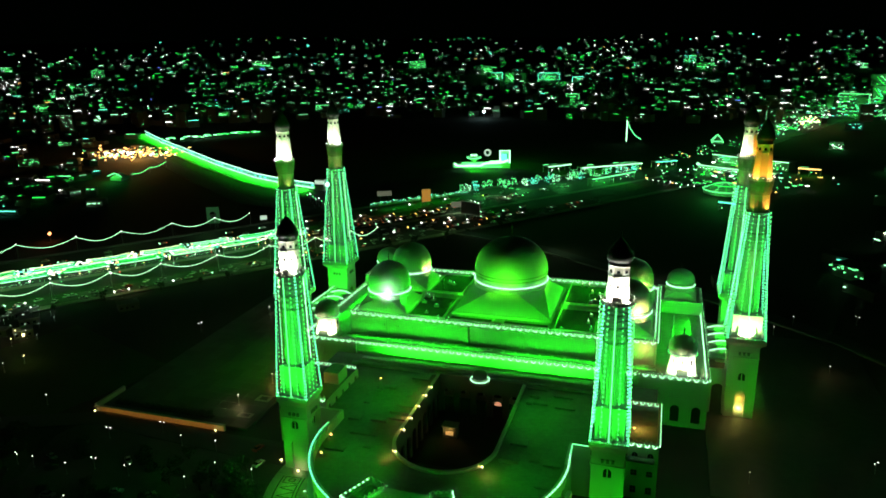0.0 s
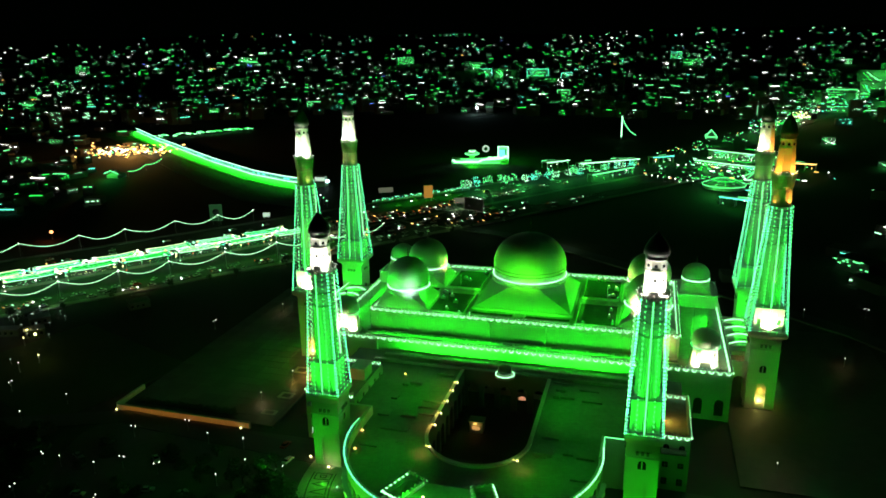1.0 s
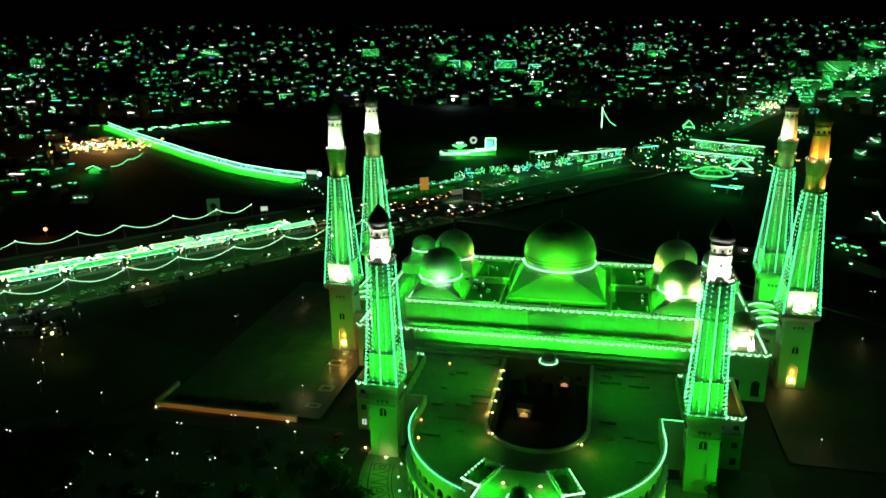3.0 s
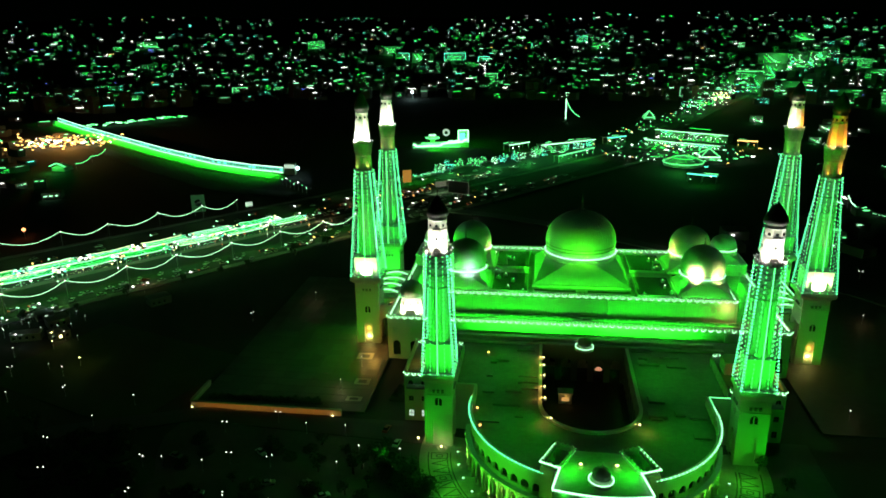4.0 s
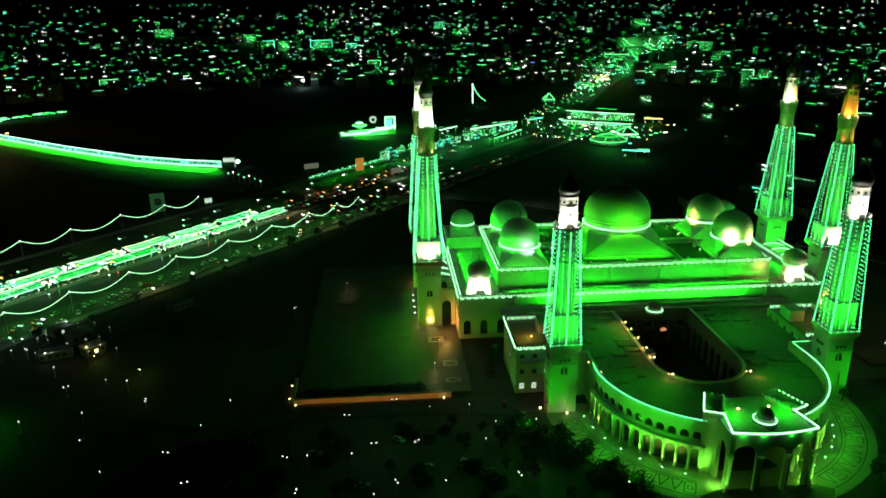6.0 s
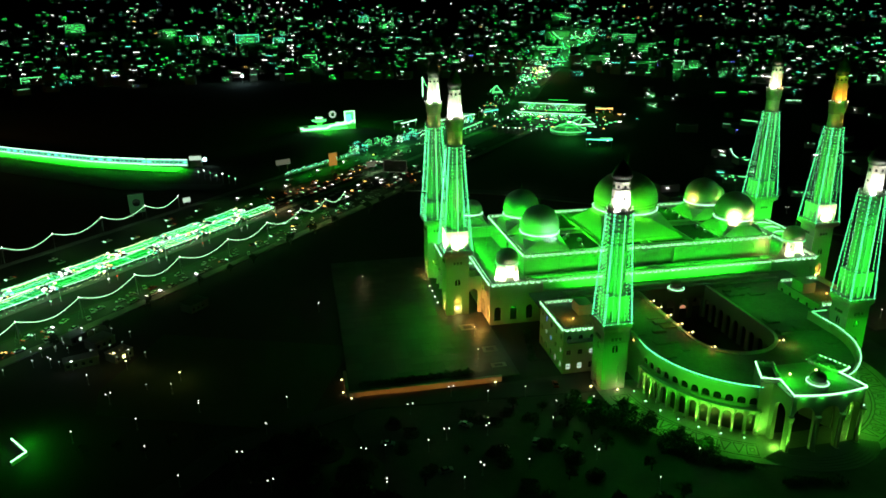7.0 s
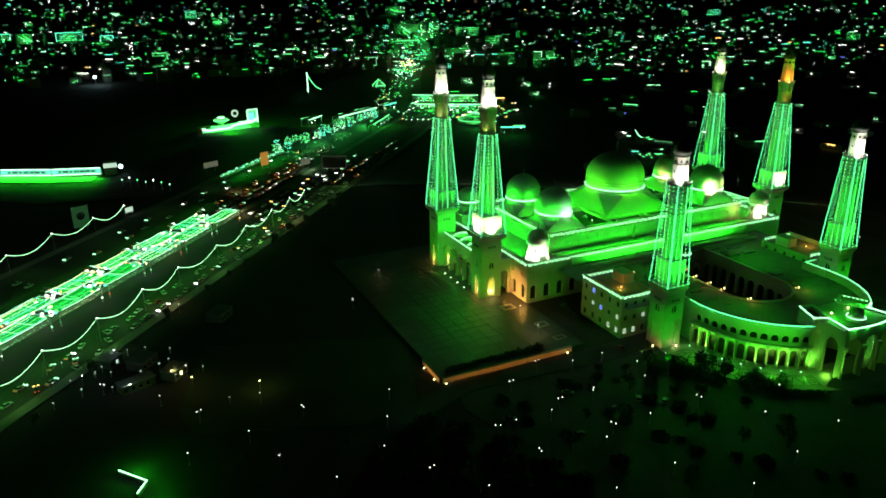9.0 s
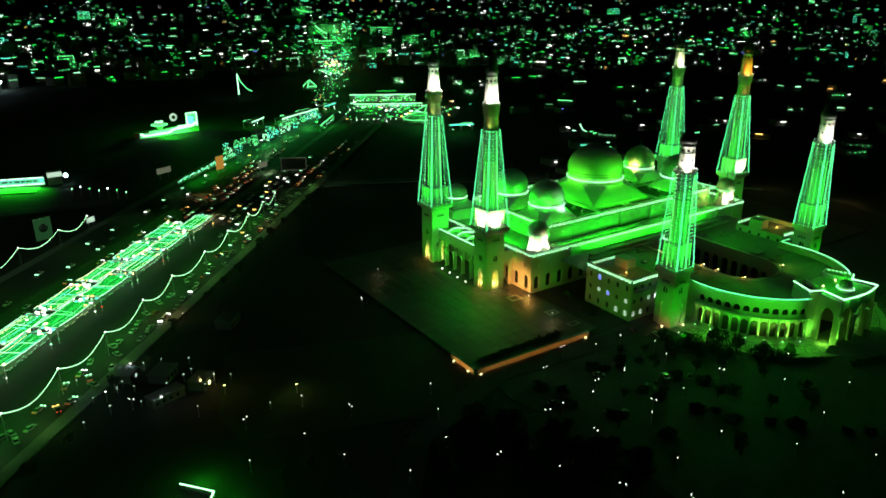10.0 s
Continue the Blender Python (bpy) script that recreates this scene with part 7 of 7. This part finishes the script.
def town(n, near, far, az0, az1, dens, key=1.0):
    for _ in range(n):
        s = rnd.uniform(1 / far, 1 / near)
        d = 1 / s
        az = radians(rnd.uniform(az0, az1))
        x, y = -120 + d * math.sin(az), d * math.cos(az)
        w_ = RN.x * x + RN.y * y
        if abs(w_ - 455) < 75 and d < 900:
            continue
        if rnd.random() > dens(d, math.degrees(az)) or (-34 < math.degrees(az) < -13 and d < 1010):
            continue
        quarter = noise.noise(Vector((math.degrees(az) * 0.16, math.log(d) * 4.6, 0)))
        if quarter < -0.08 and rnd.random() < 0.85:
            continue
        z = ground_height(x, y)
        w, dp, h = rnd.uniform(8, 22), rnd.uniform(8, 18), rnd.choice((5, 8, 8, 11, 11, 14, 18, 24) if d > 1100 else (4, 5, 7))
        rz = -az + rnd.uniform(-0.6, 0.6)
        blocks.box(x, y, z - 3, w, dp, h + 3, rz)
        fx, fy = math.sin(rz) * (dp / 2 + 0.6), -math.cos(rz) * (dp / 2 + 0.6)
        k = d / 1500
        roll = min(0.999, rnd.random() + max(0, quarter - 0.2) * 0.35)
        size = (0.62 + 0.58 * k) * rnd.choice((0.6, 0.75, 0.9, 1.1, 1.5))
        if roll < 0.60:                      # one or two lit windows or lamps
            for _ in range(rnd.choice((1, 1, 1, 2))):
                u = rnd.uniform(-0.45, 0.45) * w
                put_light(rnd.choices(HUES, (14, 20, 24, 8, 12, 16, 1.6, 1.8, 12))[0], x + fx + math.cos(rz) * u, y + fy + math.sin(rz) * u, z + rnd.uniform(2, h), rnd.choice((1.0, 1.5, 2.4, 3.8, 6.5)) * size, 0.42 * size, rz)
        elif roll < 0.78:                    # a row of lamps
            key = rnd.choices(HUES, (14, 18, 14, 8, 10, 12, 1.4, 0.5, 10))[0]
            n, zz = rnd.randint(2, 5), z + rnd.uniform(2, h)
            for i in range(n):
                u = w * ((i + 0.5) / n - 0.5) * 0.9
                put_light(key, x + fx + math.cos(rz) * u, y + fy + math.sin(rz) * u, zz + rnd.uniform(-0.4, 0.4) * k, rnd.choice((1.0, 1.8, 3.0)) * size, 0.4 * size, rz)
        elif roll < 0.94:                    # a lit roof edge
            put_light(rnd.choices(HUES, (20, 16, 6, 7, 8, 4, 1, 0, 16))[0], x + fx, y + fy, z + h - 0.6, w * rnd.uniform(0.3, 0.9), 0.4 + 0.36 * k, rz)
        else:                                # a block hung with bulbs
            key = rnd.choices(HUES, (20, 8, 3, 7, 4, 2, 0, 1, 16))[0]
            for i in range(rnd.randint(7, 16)):
                u = rnd.uniform(-0.5, 0.5) * w
                put_light(key, x + fx + math.cos(rz) * u, y + fy + math.sin(rz) * u, z + rnd.uniform(1, h), rnd.uniform(0.8, 2.8) * size, 0.42 * size, rz)


HUES = ("green", "mint", "white", "cyan", "dim", "soft", "warm", "blue", "deep")
town(5600, 1150, 5800, -52, 70, lambda d, a: 1.0)
town(520, 800, 1250, -52, 70, lambda d, a: 0.45 if a > 22 else 0.7 if a < -30 else 0.0)
town(120, 480, 820, 24, 70, lambda d, a: 0.5)
town(150, 420, 800, 20, 60, lambda d, a: 0.22)
town(210, 560, 900, -56, -24, lambda d, a: 0.7)
# lights along the far avenue
for k in range(300):
    f = rnd.random() ** 0.9
    if f < 0.25:
        p = Vector((-17, 734, 0)).lerp(Vector((128, 1000, 0)), f * 4)
    else:
        p = Vector((128, 1000, 0)).lerp(Vector((700, 2230, 0)), (f - 0.25) / 0.75)
    x, y = p.x + rnd.gauss(0, 9), p.y + rnd.gauss(0, 10)
    put_light(rnd.choices(("green", "mint", "white", "warm", "deep"), (6, 4, 2, 2, 4))[0], x, y, ground_height(x, y) + rnd.uniform(1, 8), rnd.uniform(0.8, 2.2) * (0.3 + p.y / 1800), rnd.uniform(0.4, 0.8) * (0.3 + p.y / 1800), -0.4)
for k in range(330):
    f = rnd.random() ** 1.2
    p = Vector((110, 960, 0)).lerp(Vector((520, 1840, 0)), f)
    x, y = p.x + rnd.choice((-1, 1)) * (11 + 5 * f) + rnd.gauss(0, 4 + 16 * f * f), p.y + rnd.gauss(0, 14)
    put_light(rnd.choices(("green", "mint", "white", "warm", "deep", "cyan"), (9, 5, 1.5, 0.8, 6, 4))[0], x, y, ground_height(x, y) + rnd.uniform(1, 16), rnd.choice((1.2, 2.0, 3.5, 6.0)) * (0.5 + f), rnd.uniform(0.7, 1.5) * (0.5 + f), rnd.uniform(-0.9, 0.2))
for k in range(16):
    put_light("yellow", 196 + rnd.gauss(0, 7), 1138 + rnd.gauss(0, 6), 6 + rnd.uniform(0, 9), rnd.uniform(1.5, 3.5), rnd.uniform(0.8, 2.0), -0.3)
# lights of the stalls round the market halls
for k in range(150):
    x, y = 62 + rnd.gauss(0, 34), 690 + rnd.gauss(0, 34)
    put_light(rnd.choices(("green", "mint", "white", "warm", "deep", "cyan"), (8, 6, 4, 3, 5, 3))[0], x, y, ground_height(x, y) + rnd.uniform(1, 5), rnd.choice((0.6, 1.0, 1.6, 3.5)), rnd.uniform(0.35, 0.7), rnd.uniform(-0.8, 0.3))
# amber night market, left of the embankment
for k in range(230):
    x, y = -592 + rnd.gauss(0, 28), 690 + rnd.gauss(0, 18)
    put_light(rnd.choices(("warm", "white", "green"), (7, 2, 1))[0], x, y, ground_height(x, y) + rnd.uniform(1, 6), rnd.uniform(0.8, 3.2), rnd.uniform(0.6, 1.3), 0.7)
lamp("POINT", (-612, 704, 18), (0, 0, 0), 40000, (1.0, 0.45, 0.1), 2.0)
lamp("POINT", (-572, 674, 16), (0, 0, 0), 34000, (1.0, 0.5, 0.1), 2.0)
for k in range(60):
    f = k / 59
    x, y = -640 + 84 * f + rnd.gauss(0, 3), 806 + 104 * f + rnd.gauss(0, 3)
    put_light(rnd.choice(("green", "mint", "deep")), x, y, ground_height(x, y) + 2 + 2 * rnd.random(), 5, 0.9, rnd.uniform(-0.3, 0.3))
stuff("city_blocks", blocks, BLOCK, "dense dark flat-roofed city blocks at night", "buildings")
TONES = {"green": LED, "mint": LED_MINT, "white": LED_WHITE, "cyan": LED_CYAN, "dim": LED_DIM, "soft": LED_FAINT, "warm": LAMP_WARM, "blue": LAMP_BLUE, "deep": LED_DEEP, "yellow": LAMP_YELLOW}
for key, m in lights.items():
    stuff("city_lights", m, TONES[key], "scattered %s lights on the city blocks" % {"dim": "faint green", "soft": "faint white", "deep": "deep green", "warm": "amber"}.get(key, key), "lights")

# ---- plaza slabs ----
SLAB = material("plaza_slab", (0.085, 0.085, 0.075), 0.6, vary=0.35, fine=1.2)
sn, sl_ = SLAB.node_tree.nodes, SLAB.node_tree.links
info, tone, mixed = sn.new("ShaderNodeObjectInfo"), sn.new("ShaderNodeMapRange"), sn.new("ShaderNodeMix")
mixed.data_type, mixed.blend_type = "RGBA", "MULTIPLY"
mixed.inputs[0].default_value = 1.0
tone.inputs[3].default_value, tone.inputs[4].default_value = 0.72, 1.1
sl_.new(info.outputs["Random"], tone.inputs[0])
sl_.new(sn["Principled BSDF"].inputs["Base Color"].links[0].from_socket, mixed.inputs[6])
sl_.new(tone.outputs[0], mixed.inputs[7])
sl_.new(mixed.outputs[2], sn["Principled BSDF"].inputs["Base Color"])
terrace = bpy.data.objects["terrace"]
slab_mesh = Mesh().box(0, 0, 0, 5.9, 5.1, 0.09).data("paving_slab", SLAB)
for i in range(10):
    for j in range(25):
        ob = new("paving_slab", slab_mesh)
        ob.parent = terrace
        ob.location = Vector((-192.2 + 6.05 * i, 195.2 + 5.2 * j, PZ - 0.1 + 0.012)) * U

# small lamps at the foot of the western short minaret
for x, y in ((-103.4, 174.2), (-111.5, 178.2)):
    fl = thing("ground_lamp", (x, y, 0.05), "small warm floodlight on the paving", "lamp", "warm ground lamps")
    part("housing", Mesh().box(0, 0, 0, 0.7, 0.5, 0.5), STEEL, fl)
    part("lens", Mesh().bulb((0, -0.1, 0.95), 0.5, 0.45), LAMP_YELLOW, fl)
# mosaic panels let into the plaza by the west door
for i, (x, y, sx_, sy_) in enumerate(((-143, 235, 9, 8), (-139, 214, 8, 7), (-139, 201, 8, 5))):
    for k, (a, b) in enumerate(((1.0, 1.0), (0.72, 0.68), (0.4, 0.36))):
        part("mosaic_panel", Mesh().box(x, y, PZ + 0.02 + 0.012 * k, sx_ * a, sy_ * b, 0.01), (INLAY, ROOF_PALE, INLAY)[k], terrace)
# lit board by the end of the festoon, lamps towards the crossing, green tent by the amber market
hoarding(-283.7, 458.4, 5, 3, 1.5, 30, LED_SOFT, "small white lit street board")
for i in range(7):
    x, y = -284 + 29 * i / 6, 529.7 - 27 * i / 6
    pl = thing("street_lamp", (x, y, ground_height(x, y)), "short street lamp with a mint-white head", "street lamp", "lamps by the crossing")
    part("post", Mesh().frustum(0, 0, [(0, 0.14), (4.6 + (i * 5 % 3), 0.09)], 7, 0), STEEL, pl)
    part("head", Mesh().bulb((0, 0, 4.9 + (i * 5 % 3)), 0.55, 0.7), (LED_MINT, LED_WHITE, LED)[i % 3], pl)
gtent = thing("light_tent", (-503, 564, ground_height(-503, 564)), "small tent in bright green light by the market", "tent")
part("canvas", Mesh().frustum(0, 0, [(0, 9), (3, 8.6), (7, 0.4)], 4), STONE, gtent)
part("light_string", Mesh().tube([(-8, -7, 4.5), (0, -7, 7.5), (8, -7, 4.5)], 0.5), LED, gtent)
lamp("POINT", (-505, 552, 12), (0, 0, 0), 4200, (0.05, 1.0, 0.1), 0.5)
sway = thing("bulb_string", (-490, 565, ground_height(-490, 565)), "slack green light string on two poles by the market", "light string")
for px, py in ((0, 0), (-8, 36), (-16, 72)):
    part("post", Mesh().frustum(px, py, [(0, 0.15), (6, 0.1)], 6, 0), STEEL, sway)
part("light_string", Mesh().tube([(-16 * i / 12, 72 * i / 12, 6 - 2.2 * abs(math.sin(math.pi * i / 6))) for i in range(13)], 0.3), LED, sway)
# warning beacon by the avenue
beacon = thing("beacon", (-396, 371, ground_height(-396, 371)), "red-orange warning lamp on a pole", "street lamp")
part("post", Mesh().frustum(0, 0, [(0, 0.15), (5, 0.1)], 8, 0), STEEL, beacon)
part("bulb", Mesh().bulb((0, 0, 5.6), 1.7, 1.3), glow("beacon_lamp", (1.0, 0.28, 0.10), 4.0), beacon)
lamp("POINT", (-396, 366, 7), (0, 0, 0), 260, (1.0, 0.2, 0.05), 0.4)
